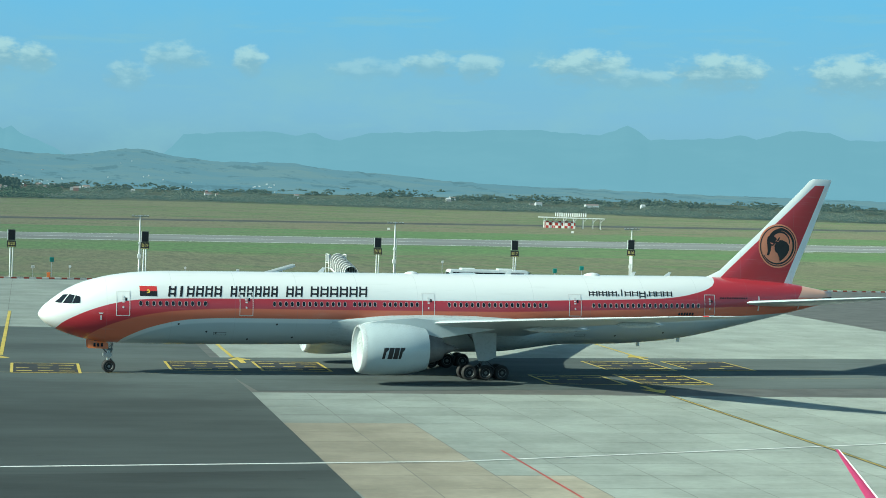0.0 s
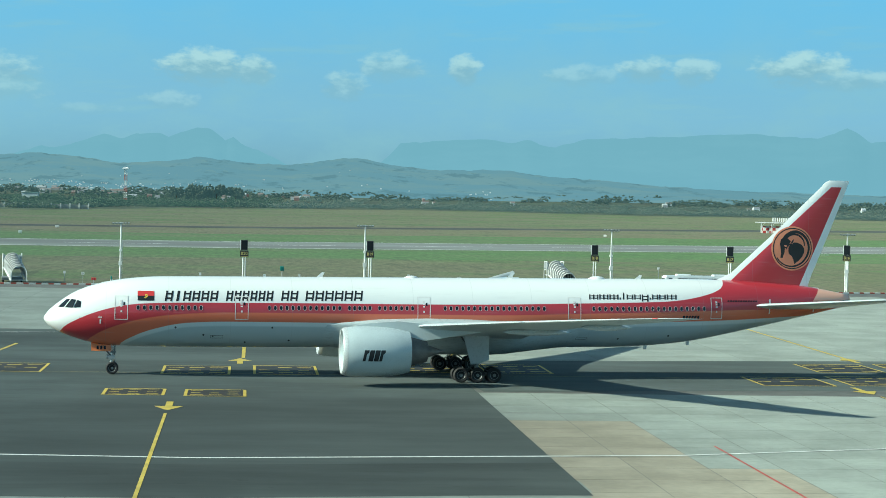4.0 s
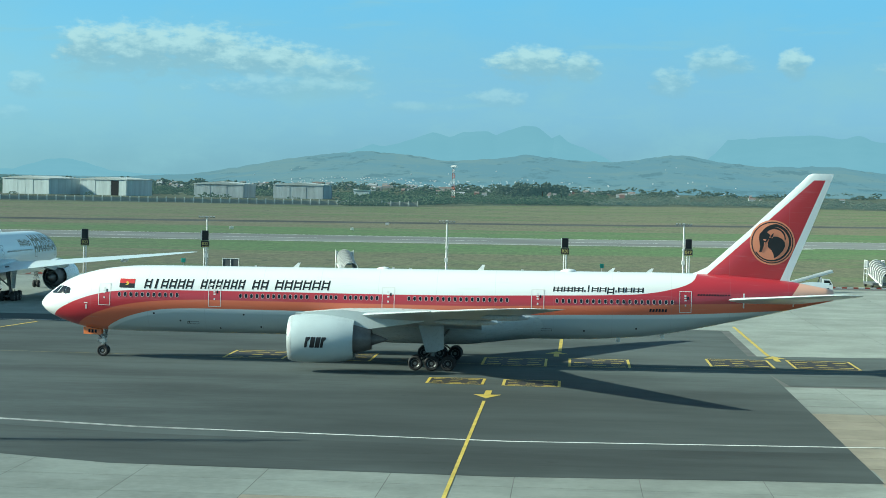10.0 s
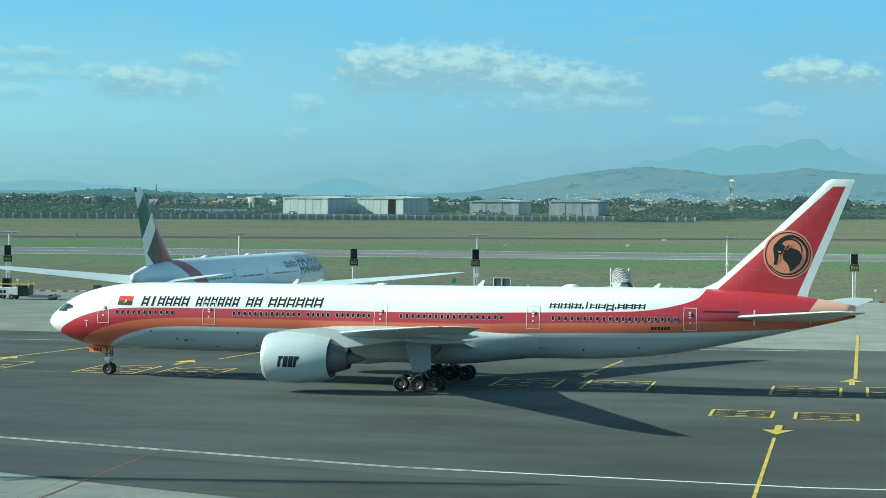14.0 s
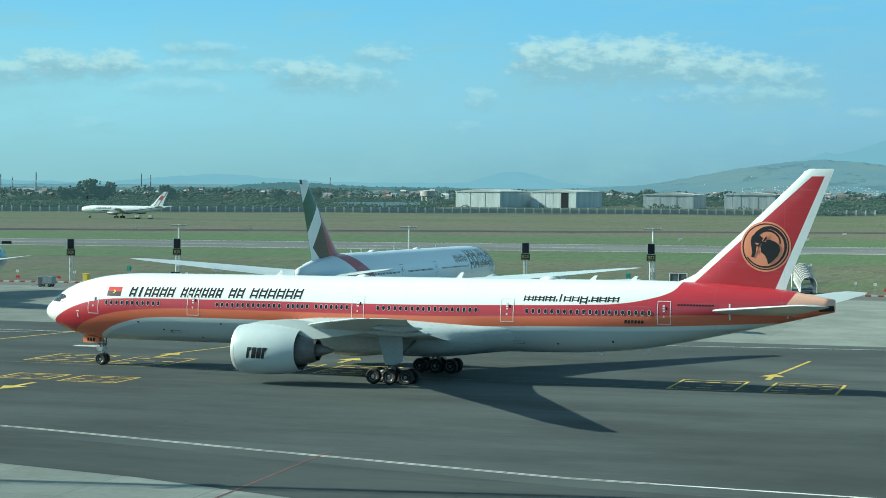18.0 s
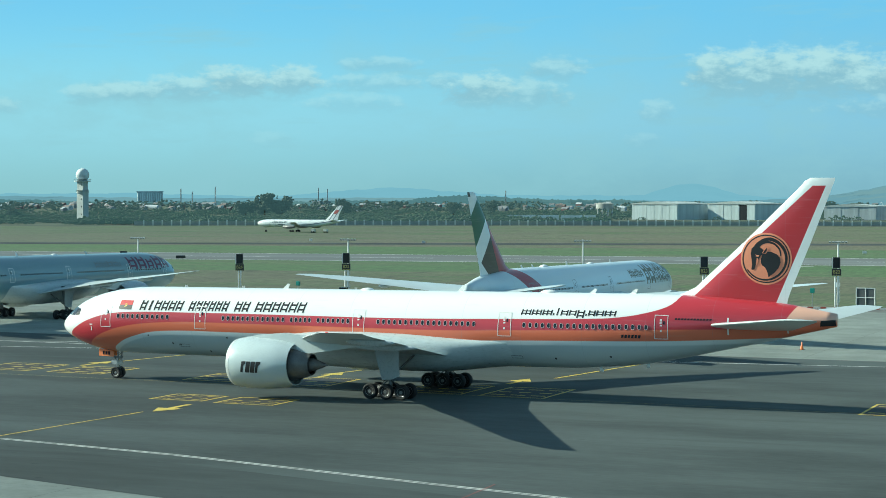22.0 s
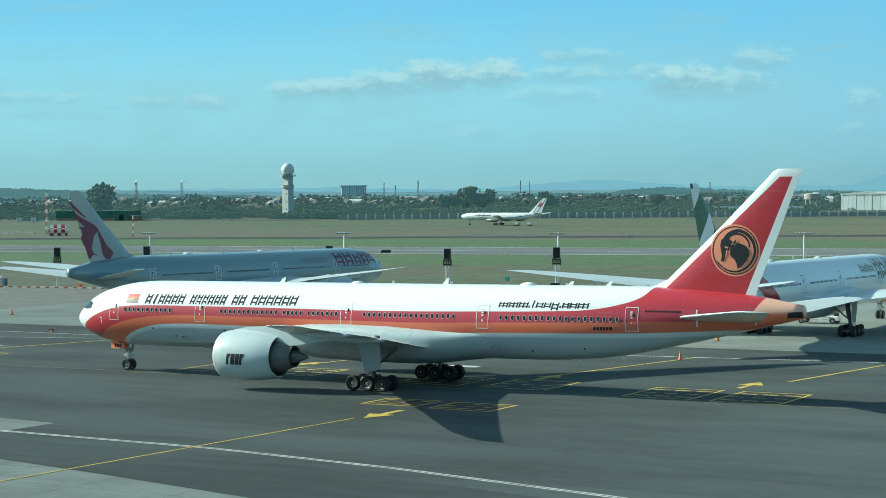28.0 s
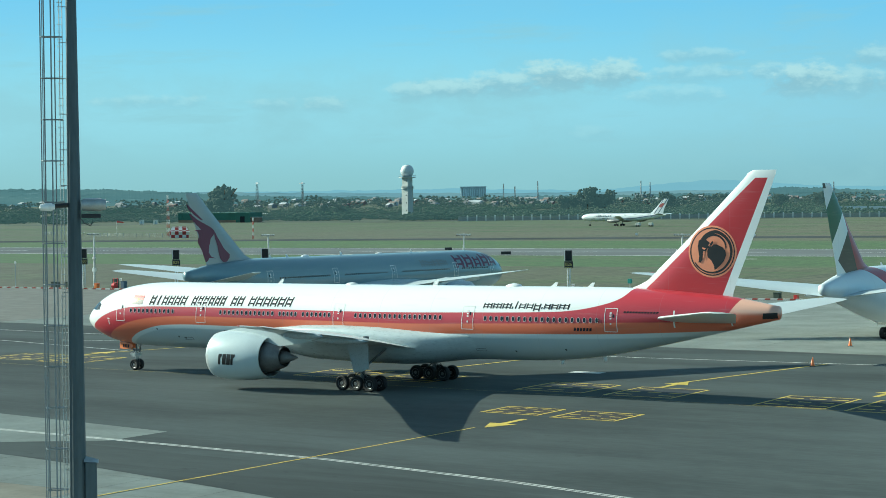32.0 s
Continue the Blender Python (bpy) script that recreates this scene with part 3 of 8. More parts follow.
def ladder(stems, q, z, z0, z1, lean):
    """Plain upright bars tied by two rungs, as quads that meet edge to edge."""
    at = lambda x, f: (x + lean * (z0 + (z1 - z0) * f), z + z0 + (z1 - z0) * f)
    quad = lambda xa, xb, f, g: [at(xa, f), at(xb, f), at(xb, g), at(xa, g)]
    cuts = (0.0, 0.2, 0.36, 0.64, 0.80, 1.0)
    out = [quad(x, x + q, f, g) for x in stems for f, g in zip(cuts, cuts[1:])]
    return out + [quad(a + q, b, f, g) for a, b in zip(stems, stems[1:]) for f, g in ((0.2, 0.36), (0.64, 0.80))]


def flat_shape(outlines, lift, mat, side, name):
    """Filled outlines in x, z, bent onto the hull."""
    bm = bmesh.new()
    for o in outlines:
        bm.faces.new([bm.verts.new((x, lift, z)) for x, z in o])
    bm.normal_update()
    bmesh.ops.remove_doubles(bm, verts=bm.verts, dist=0.0005)
    zs = [v.co.z for v in bm.verts]
    for k in range(1, int((max(zs) - min(zs)) / 0.22) + 1):
        bmesh.ops.bisect_plane(bm, geom=bm.verts[:] + bm.edges[:] + bm.faces[:], plane_co=(0, 0, min(zs) + 0.22 * k), plane_no=(0, 0, 1))
    bmesh.ops.triangulate(bm, faces=bm.faces)
    me = bpy.data.meshes.new(name)
    bm.to_mesh(me)
    bm.free()
    me.materials.append(mat)
    return wrap(me, side)


def patch(corners, lift, mat, side, name, n=6):
    """A four-cornered pane in x, z that follows the hull closely."""
    verts, faces = [], []
    for i in range(n + 1):
        for k in range(n + 1):
            u, v = i / n, k / n
            x, z = (sum(c[d] * w for c, w in zip(corners, ((1 - u) * (1 - v), (1 - u) * v, u * v, u * (1 - v)))) for d in (0, 1))
            verts.append((x, side * skin(x, z, lift), z))
    for i in range(n):
        for k in range(n):
            a = i * (n + 1) + k
            faces.append((a, a + n + 1, a + n + 2, a + 1))
    return mesh_of(name, verts, faces, mat, True)


def ring_outline(cx, cz, r0, r1, a0=0, a1=360, n=40):
    """Quads of a flat ring."""
    out = []
    for i in range(n):
        a, b = radians(a0 + (a1 - a0) * i / n), radians(a0 + (a1 - a0) * (i + 1) / n)
        out.append([(cx + r0 * math.cos(a), cz + r0 * math.sin(a)), (cx + r1 * math.cos(a), cz + r1 * math.sin(a)), (cx + r1 * math.cos(b), cz + r1 * math.sin(b)), (cx + r0 * math.cos(b), cz + r0 * math.sin(b))])
    return out


def window_mesh(name, frame_mat):
    """An oval cabin window: a pale frame standing proud and a dark pane."""
    verts, faces, idx = [], [], []
    n = 14
    for k, (w, h, d) in enumerate(((0.150, 0.222, 0.0), (0.150, 0.222, 0.016), (0.126, 0.196, 0.016), (0.122, 0.190, 0.008))):
        for i in range(n):
            a = 2 * math.pi * i / n
            c, s = math.cos(a), math.sin(a)
            verts.append((w * math.copysign(abs(c) ** 0.8, c), -d, h * math.copysign(abs(s) ** 0.8, s)))
    for k in range(3):
        for i in range(n):
            j = (i + 1) % n
            faces.append((k * n + i, k * n + j, (k + 1) * n + j, (k + 1) * n + i))
            idx.append(0)
    faces.append(tuple(range(3 * n, 4 * n)))
    idx.append(1)
    return mesh_of(name, verts, faces, [frame_mat, CAB_GLASS], False, idx)


def livery_hull(name, build, coat=0.6):
    m = bpy.data.materials.new(name)
    m.use_nodes = True
    t = Net(m.node_tree)
    b = m.node_tree.nodes["Principled BSDF"]
    v = t.coords()
    x, y, z = t.xyz(v)
    col = build(t, x, y, z)
    # faint streaks running aft and down, and panel seams
    streak = t.noise(t.coords((0.25, 1.0, 3.0)), 1.0, 5)
    col = t.mix(t.ramp(streak, 0.55, 0.8, 0.0, 0.16), col, (0.45, 0.44, 0.42, 1))
    seam = t.math("PINGPONG", x, 2.65)
    col = t.mix(t.ramp(seam, 0.0, 0.03, 0.22, 0.0), col, (0.25, 0.25, 0.25, 1))
    t.l.new(col, b.inputs["Base Color"])
    b.inputs["Roughness"].default_value, b.inputs["Coat Weight"].default_value, b.inputs["Coat Roughness"].default_value = 0.32, coat, 0.06
    return m


def above(t, z, line, soft=0.03):
    """1 where z lies over the line."""
    return t.ramp(t.math("SUBTRACT", z, line), -soft, soft)


TEAL_LENS = paint("green_lens", (0.02, 0.25, 0.14), 0.2, var=0.05)
BELLY = paint("belly_grey", (0.47, 0.53, 0.54), 0.34, var=0.10, scale=0.35, fine=5, coat=0.3, stretch=(0.4, 1, 1.5))
LIP = paint("inlet_lip_grey", (0.55, 0.58, 0.58), 0.3, 0.25, var=0.05, scale=0.8)


def engine(plane, side, cowl, tag):
    e = obj("engine", None, plane, tag)
    cx, cy, cz = 0, side * 9.6, 2.92
    bm = bmesh.new()
    lathe(bm, [(25.9, 1.58), (25.3, 1.60), (24.95, 1.66), (24.78, 1.77), (24.76, 1.86), (24.86, 1.95), (25.2, 2.04), (25.8, 2.11), (26.8, 2.14), (27.8, 2.12), (28.8, 2.04), (29.7, 1.90), (30.45, 1.72), (30.45, 1.66), (29.6, 1.75), (28.5, 1.72)], 48, "X", (cx, cy, cz))
    part("fan_cowl", bm, cowl, e, "", True)
    bm = bmesh.new()
    lathe(bm, [(25.6, 1.585), (25.25, 1.605), (24.94, 1.675), (24.755, 1.77), (24.735, 1.87), (24.85, 1.96), (25.12, 2.03)], 48, "X", (cx, cy, cz))
    part("inlet_lip", bm, LIP, e, "smooth grey inlet lip", True)
    bm = bmesh.new()
    lathe(bm, [(26.35, 1.6), (26.3, 0.5)], 40, "X", (cx, cy, cz))
    for k in range(22):
        a = 2 * math.pi * k / 22
        p = [bm.verts.new((26.1 + d, cy + r * math.cos(a + w), cz + r * math.sin(a + w))) for r, w, d in ((0.45, 0, 0.0), (1.55, 0.12, 0.0), (1.55, 0.24, 0.16), (0.45, 0.18, 0.2))]
        bm.faces.new(p)
    part("fan", bm, BLACK, e, "dark fan blades")
    bm = bmesh.new()
    lathe(bm, [(25.45, 0.0), (25.5, 0.08), (25.75, 0.28), (26.1, 0.47), (26.3, 0.5)], 24, "X", (cx, cy, cz))
    part("spinner", bm, DARK_METAL, e, "", True)
    bm = bmesh.new()
    lathe(bm, [(28.5, 1.5), (29.5, 1.42), (30.4, 1.30), (31.4, 1.06), (31.95, 0.88), (31.95, 0.82), (31.2, 0.85)], 36, "X", (cx, cy, cz + 0.05))
    part("core_cowl", bm, DARK_METAL, e, "dark metal core cowl", True)
    bm = bmesh.new()
    lathe(bm, [(31.2, 0.62), (31.95, 0.55), (32.8, 0.28), (33.4, 0.03)], 28, "X", (cx, cy, cz + 0.05))
    part("exhaust_plug", bm, DARK_METAL, e, "", True)
    bm = bmesh.new()
    rings = []
    for x, z0, z1, w in ((25.7, 5.0, 5.06, 0.1), (27.0, 4.6, 5.3, 0.24), (29.5, 4.0, 5.5, 0.34), (31.8, 3.9, 5.3, 0.36), (34.5, 4.3, 5.1, 0.3), (36.5, 4.6, 5.0, 0.1)):
        rings.append([bm.verts.new((x, cy + dy, z)) for dy, z in ((-w, z0), (w, z0), (w * 0.8, z1), (-w * 0.8, z1))])
    for p, q in zip(rings, rings[1:]):
        for i in range(4):
            bm.faces.new((p[i], p[(i + 1) % 4], q[(i + 1) % 4], q[i]))
    bm.faces.new(rings[0])
    bm.faces.new(rings[-1][::-1])
    part("pylon", bm, WING_GREY, e, "", True)
    return e


def landing_gear(plane):
    g = obj("nose_gear", None, plane, "nose landing gear with two wheels", pose(5.89, 0, 0))
    bm = bmesh.new()
    tube(bm, (-0.05, 0, 0.95), (0.1, 0, 2.7), 0.17, seg=12)
    tube(bm, (0, 0, 0.5), (-0.05, 0, 1.2), 0.10, seg=10)
    part("strut", bm, METAL, g, "", True)
    bm = bmesh.new()
    tube(bm, (0, -0.42, 0.54), (0, 0.42, 0.54), 0.07)
    part("axle", bm, STRUT, g)
    bm = bmesh.new()
    tube(bm, (-0.05, 0, 1.55), (-1.2, 0.0, 2.7), 0.06)
    tube(bm, (0.05, 0, 1.25), (0.32, 0, 0.95), 0.05)
    tube(bm, (0.32, 0, 0.95), (0.02, 0, 0.62), 0.05)
    part("drag_brace", bm, STRUT, g)
    bm = bmesh.new()
    for s in (-1, 1):
        tube(bm, (-0.25, s * 0.24, 1.5), (-0.48, s * 0.24, 1.5), 0.15, 0.19, 12)
    box(bm, -0.3, 0.2, -0.45, 0.45, 1.3, 1.62)
    part("taxi_lights", bm, GALV, g)
    bm = bmesh.new()
    for s in (-1, 1):
        tube(bm, (0.18, s * 0.2, 1.7), (0.22, s * 0.34, 2.5), 0.06, seg=8)
    box(bm, -0.16, 0.30, -0.3, 0.3, 1.86, 2.02)
    part("steering_unit", bm, STRUT, g)
    wheels = []
    for s in (-1, 1):
        w = obj("wheel", NOSE_WHEEL, g, "", pose(0, s * 0.3, 0.54))
        wheels.append((w, (0, s * 0.3, 0.54), 0.54))
    for s in (-1, 1):
        m = obj("main_gear", None, plane, "six-wheel main landing gear", pose(37.0, s * 5.49, 0))
        bm = bmesh.new()
        tube(bm, (0, 0, 0.75), (0.1, -s * 0.2, 2.4), 0.19, seg=14)
        tube(bm, (0.1, -s * 0.2, 2.2), (0.15, -s * 0.5, 4.6), 0.27, seg=14)
        part("strut", bm, STRUT, m, "", True)
        bm = bmesh.new()
        tube(bm, (0, 0, 0.9), (0.04, -s * 0.08, 1.55), 0.12, seg=12)
        part("oleo_piston", bm, METAL, m, "bright oleo piston", True)
        for k in (-1, 1):
            bm = bmesh.new()
            last = (k * 0.12, s * 0.2, 1.9)
            for q in ((k * 0.35, s * 0.34, 1.5), (k * 0.7, s * 0.3, 1.22), (k * 1.1, s * 0.22, 0.98), (k * 1.46, s * 0.2, 0.84)):
                tube(bm, last, q, 0.028, seg=6)
                last = q
            part("brake_hose", bm, BLACK, m, "black brake hose")
            bm = bmesh.new()
            tube(bm, (k * 0.16, 0, 1.55), (k * 1.2, 0, 0.82), 0.05, seg=8)
            part("pitch_trimmer", bm, STRUT, m)
        bm = bmesh.new()
        tube(bm, (-1.6, 0, 0.68), (1.6, 0, 0.68), 0.16)
        for k in (-1.46, 0, 1.46):
            tube(bm, (k, -0.9, 0.66), (k, 0.9, 0.66), 0.09)
        part("bogie", bm, STRUT, m)
        bm = bmesh.new()
        tube(bm, (0.1, -s * 0.2, 1.9), (1.7, -s * 2.2, 4.0), 0.09)
        tube(bm, (0.0, 0, 1.7), (-0.55, 0, 1.25), 0.06)
        tube(bm, (-0.55, 0, 1.25), (-0.1, 0, 0.8), 0.06)
        tube(bm, (0.1, -s * 0.2, 2.2), (-1.5, -s * 0.6, 4.2), 0.09)
        part("brace", bm, STRUT, m)
        bm = bmesh.new()
        v = [bm.verts.new((x, s * y, z)) for x, y, z in ((-1.35, 0.35, 4.4), (1.0, 0.35, 4.4), (1.05, 0.32, 1.95), (0.3, 0.32, 1.65), (-0.55, 0.32, 1.6))]
        f = bm.faces.new(v)
        r = bmesh.ops.extrude_face_region(bm, geom=[f])
        bmesh.ops.translate(bm, vec=(0, s * 0.07, 0), verts=[q for q in r["geom"] if isinstance(q, bmesh.types.BMVert)])
        part("gear_door", bm, GREY, m, "grey gear door")
        for k in (-1.46, 0, 1.46):
            for y in (-0.7, 0.7):
                w = obj("wheel", MAIN_WHEEL, m, "", pose(k, y, 0.66))
                wheels.append((w, (k, y, 0.66), 0.66))
    return wheels


DOORS = [(6.03, 7.15), (16.24, 17.40), (32.15, 33.30), (45.68, 46.85), (59.0, 60.1)]


def airliner(name, label, hull_mat, fin_mat, cowl_mat, wing_mat, frame_mat, win_groups, door_line, at, gears=True, fin_height=1.0):
    plane = thing(name, label, "airliner", at=at)
    v, f = hull()
    obj("fuselage", mesh_of("fuselage", v, f, hull_mat, True), plane)
    bm = bmesh.new()
    # fairing under the wing roots
    rings = []
    for x, w, zt, zb, hs in ((23.5, 3.3, 4.4, 2.25, 0.35), (25, 3.4, 4.5, 2.2, 0.35), (27, 3.6, 4.65, 2.1, 0.4), (29, 3.75, 4.75, 2.05, 0.5), (33, 3.92, 4.75, 1.98, 0.6), (37, 3.95, 4.55, 1.96, 0.75), (39, 3.93, 4.35, 1.98, 0.85), (40.5, 3.9, 4.22, 2.02, 0.9), (42, 3.85, 4.15, 2.06, 0.9), (43.5, 3.8, 4.1, 2.1, 0.9), (45, 3.8, 4.1, 2.15, 0.9), (46.5, 3.8, 4.1, 2.2, 0.9), (47.6, 3.8, 4.1, 2.2, 0.9)):
        ring = []
        for i in range(24):
            a = math.pi * (i / 23) + math.pi
            ring.append((w * math.copysign(abs(math.cos(a)) ** 0.6, math.cos(a)), zt + (zt - zb) * math.sin(a)))
        # the shoulder runs back up to the hull
        up = [(w * 0.985, zt + hs * 0.3), (w * 0.93, zt + hs * 0.62), (skin(x, zt + hs) * 0.96, zt + hs), (2.2, zt + hs)]
        ring = [(-y, z) for y, z in up[::-1]] + ring + up
        # it grows out of the hull in front and dies into it behind
        k = min(1.0, max(0.0, (x - 23.5) / 5.5)) * min(1.0, max(0.0, (47.6 - x) / 8.6))
        k = k * k * (3 - 2 * k)
        c, h, wide = (profile(TOP, x) + profile(BOTTOM, x)) / 2, (profile(TOP, x) - profile(BOTTOM, x)) / 2, profile(WIDE, x)
        row = []
        for y, z in ring:
            g = 0.985 / math.sqrt((y / wide) ** 2 + ((z - c) / h) ** 2)
            row.append(bm.verts.new((x, y * g + (y - y * g) * k, c + (z - c) * g + ((z - c) - (z - c) * g) * k)))
        rings.append(row)
    for p, q in zip(rings, rings[1:]):
        for i in range(len(p) - 1):
            bm.faces.new((p[i], p[i + 1], q[i + 1], q[i]))
    bm.faces.new(rings[0])
    bm.faces.new(rings[-1][::-1])
    part("wing_fairing", bm, BELLY, plane, "grey belly fairing", True)
    for s in (-1, 1):
        bm = bmesh.new()
        foil(bm, [(2.2, 25.6, 41.2, 4.25, 1.25, 0.85), (3.3, 26.6, 41.3, 4.35, 1.15, 0.8), (9.7, 31.0, 41.5, 5.06, 0.68, 0.42), (16.0, 35.2, 43.2, 5.78, 0.46, 0.3), (24.0, 40.2, 45.8, 6.60, 0.28, 0.2), (29.4, 43.6, 47.6, 7.14, 0.18, 0.1), (31.6, 45.6, 48.4, 7.37, 0.11, 0.05), (32.6, 47.2, 48.8, 7.45, 0.05)], s, 12)
        wing = part("wing", bm, wing_mat, plane, "", True)
        # slats along the leading edge
        for name, y0, y1, xa, xb, xc, xd, za, zb in (("slat", 11.2, 20.2, 31.95, 32.45, 37.75, 38.2, 5.23, 6.21), ("slat", 20.5, 29.2, 37.95, 38.4, 43.4, 43.75, 6.24, 7.12), ("slat", 4.2, 8.2, 27.2, 27.9, 29.9, 30.5, 4.62, 5.06)):
            bm = bmesh.new()
            foil(bm, [(y0, xa - 0.06, xb, za, 0.2), (y1, xc - 0.06, xd, zb, 0.14)], s, 4)
            part(name, bm, LIP, wing, "bright metal leading-edge slat", True)
        bm = bmesh.new()
        tube(bm, (45.25, s * 31.3, 7.35), (45.6, s * 31.55, 7.38), 0.03, 0.05, 8)
        part("wingtip_light", bm, RED if s < 0 else TEAL_LENS, wing, "red navigation light" if s < 0 else "green navigation light")
        # fairings take a darker grey than the wing: underside shade put in as colour
        for y, x0, x1, z in ((13.5, 37.6, 43.6, 4.95), (22.5, 42.0, 46.2, 6.05)):
            bm = bmesh.new()
            n = x1 - x0
            lathe(bm, [(x0, 0.0), (x0 + 0.1 * n, 0.13), (x0 + 0.35 * n, 0.22), (x0 + 0.65 * n, 0.22), (x0 + 0.9 * n, 0.1), (x1, 0.0)], 14, "X", (0, s * y, z), 1.25)
            part("flap_fairing", bm, GREY, wing, "", True)
        bm = bmesh.new()
        foil(bm, [(0.4, 62.2, 69.6, 6.5, 0.62, 0.15), (1.5, 63.0, 70.0, 6.62, 0.56, 0.15), (9.9, 71.1, 74.0, 7.72, 0.26, 0.05), (10.6, 71.9, 74.15, 7.8, 0.2), (10.75, 72.3, 74.1, 7.82, 0.1)], s, 12)
        part("horizontal_stabilizer", bm, wing_mat, plane, "", True)
        engine(plane, s, cowl_mat, "")
    bm = bmesh.new()
    upright(bm, FIN)
    for v in bm.verts:
        if v.co.z > 8.7:
            v.co.z = 8.7 + (v.co.z - 8.7) * fin_height
    part("vertical_stabilizer", bm, fin_mat, plane, "", True)
    obj("exhaust_duct", patch(((71.8, 6.74), (71.9, 7.2), (73.0, 7.28), (73.0, 6.82)), 0.015, BLACK, -1, "exhaust_duct"), plane, "dark auxiliary exhaust in the tail cone")
    # cockpit glass
    for s in (-1, 1):
        for pts in (((1.22, 5.86), (1.92, 6.50), (2.28, 6.56), (1.72, 5.84)), ((1.82, 5.84), (2.36, 6.56), (2.78, 6.52), (2.48, 5.84)), ((2.56, 5.85), (2.86, 6.50), (3.20, 6.40), (3.16, 5.90))):
            me = patch(pts, 0.03, CAB_GLASS, s, "cockpit_window")
            obj("cockpit_window", me, plane)
        bmw = window_mesh(name + "_window", frame_mat)
        for a, b, n in win_groups:
            for i in range(n):
                x = a + (b - a) * i / (n - 1)
                z = 6.08 + 0.0085 * (x - 20)
                y = skin(x, z)
                tilt = math.degrees(math.asin(max(-1, min(1, (z - (profile(TOP, x) + profile(BOTTOM, x)) / 2) / 3.1))))
                obj("window", bmw, plane, "", pose(x, s * y, z, tilt if s > 0 else -tilt, 0, 180 if s > 0 else 0) if s < 0 else pose(x, y, z, tilt, 0, 180))
        for a, b in DOORS:
            z0, z1 = 4.93 + 0.0105 * (a - 6), 6.96 + 0.0085 * (a - 6)
            e = 0.055
            door = obj("door", side_plate((a + e, b - e, z0 + e, z1 - e), 0, s, 0.006, hull_mat, "door"), plane)
            bm = bmesh.new()
            for (p, q, r, u) in ((a, b, z0, z0 + e), (a, b, z1 - e, z1), (a, a + e, z0 + e, z1 - e), (b - e, b, z0 + e, z1 - e)):
                k = max(1, int((u - r) / 0.3))
                for i in range(k):
                    r0, r1 = r + (u - r) * i / k, r + (u - r) * (i + 1) / k
                    w = [bm.verts.new((x, s * skin(x, z, 0.02), z)) for x, z in ((p, r0), (q, r0), (q, r1), (p, r1))]
                    bm.faces.new(w)
            part("door_frame", bm, door_line, door, "pale painted door outline")
            zc = z0 + 0.62 * (z1 - z0)
            for (p, q, r, u) in ((0.64, 0.76, -0.02, 0.24), (0.40, 0.56, 0.05, 0.16), (0.40, 0.56, 0.22, 0.40), (0.42, 0.58, -0.16, -0.04), (0.44, 0.56, -0.62, -0.46)):
                bm = bmesh.new()
                w = [bm.verts.new((x, s * skin(x, z, 0.022), z)) for x, z in ((a + (b - a) * p, zc + r), (a + (b - a) * q, zc + r), (a + (b - a) * q, zc + u), (a + (b - a) * p, zc + u))]
                bm.faces.new(w)
                part("door_marking" if p < 0.6 else "door_window", bm, door_line if p < 0.6 else CAB_GLASS, door)
    # antennas and the satellite dome on the crown
    for x, h in ((23.5, 0.42), (40.6, 0.5), (52.5, 0.35), (56.0, 0.35)):
        bm = bmesh.new()
        z = profile(TOP, x)
        vs = [bm.verts.new(p) for p in ((x, -0.03, z - 0.05), (x + 0.55, -0.03, z - 0.05), (x + 0.75, -0.015, z + h), (x + 0.5, -0.015, z + h), (x, 0.03, z - 0.05), (x + 0.55, 0.03, z - 0.05), (x + 0.75, 0.015, z + h), (x + 0.5, 0.015, z + h))]
        for q in ((0, 1, 2, 3), (7, 6, 5, 4), (0, 4, 5, 1), (1, 5, 6, 2), (2, 6, 7, 3), (3, 7, 4, 0)):
            bm.faces.new([vs[i] for i in q])
        part("antenna", bm, WHITE, plane)
    for x, n, w, h in ((32.0, 1.6, 0.5, 0.16), (49.0, 1.9, 0.55, 0.2)):
        bm = bmesh.new()
        z = profile(TOP, x)
        lathe(bm, [(x - n / 2, 0.0), (x - n / 2 + 0.1, 0.16), (x - n / 4, w * 0.8), (x, w), (x + n / 4, w * 0.8), (x + n / 2, 0.0)], 16, "X", (0, 0, z - 0.1), h / w + 0.25)
        part("antenna_dome", bm, WHITE, plane, "", True)
    for x in (53.5, 57.5):
        bm = bmesh.new()
        z = profile(BOTTOM, x)
        box(bm, x, x + 0.3, -0.02, 0.02, z - 0.35, z + 0.05)
        part("blade_antenna", bm, WHITE, plane)
    return plane, (landing_gear(plane) if gears else [])

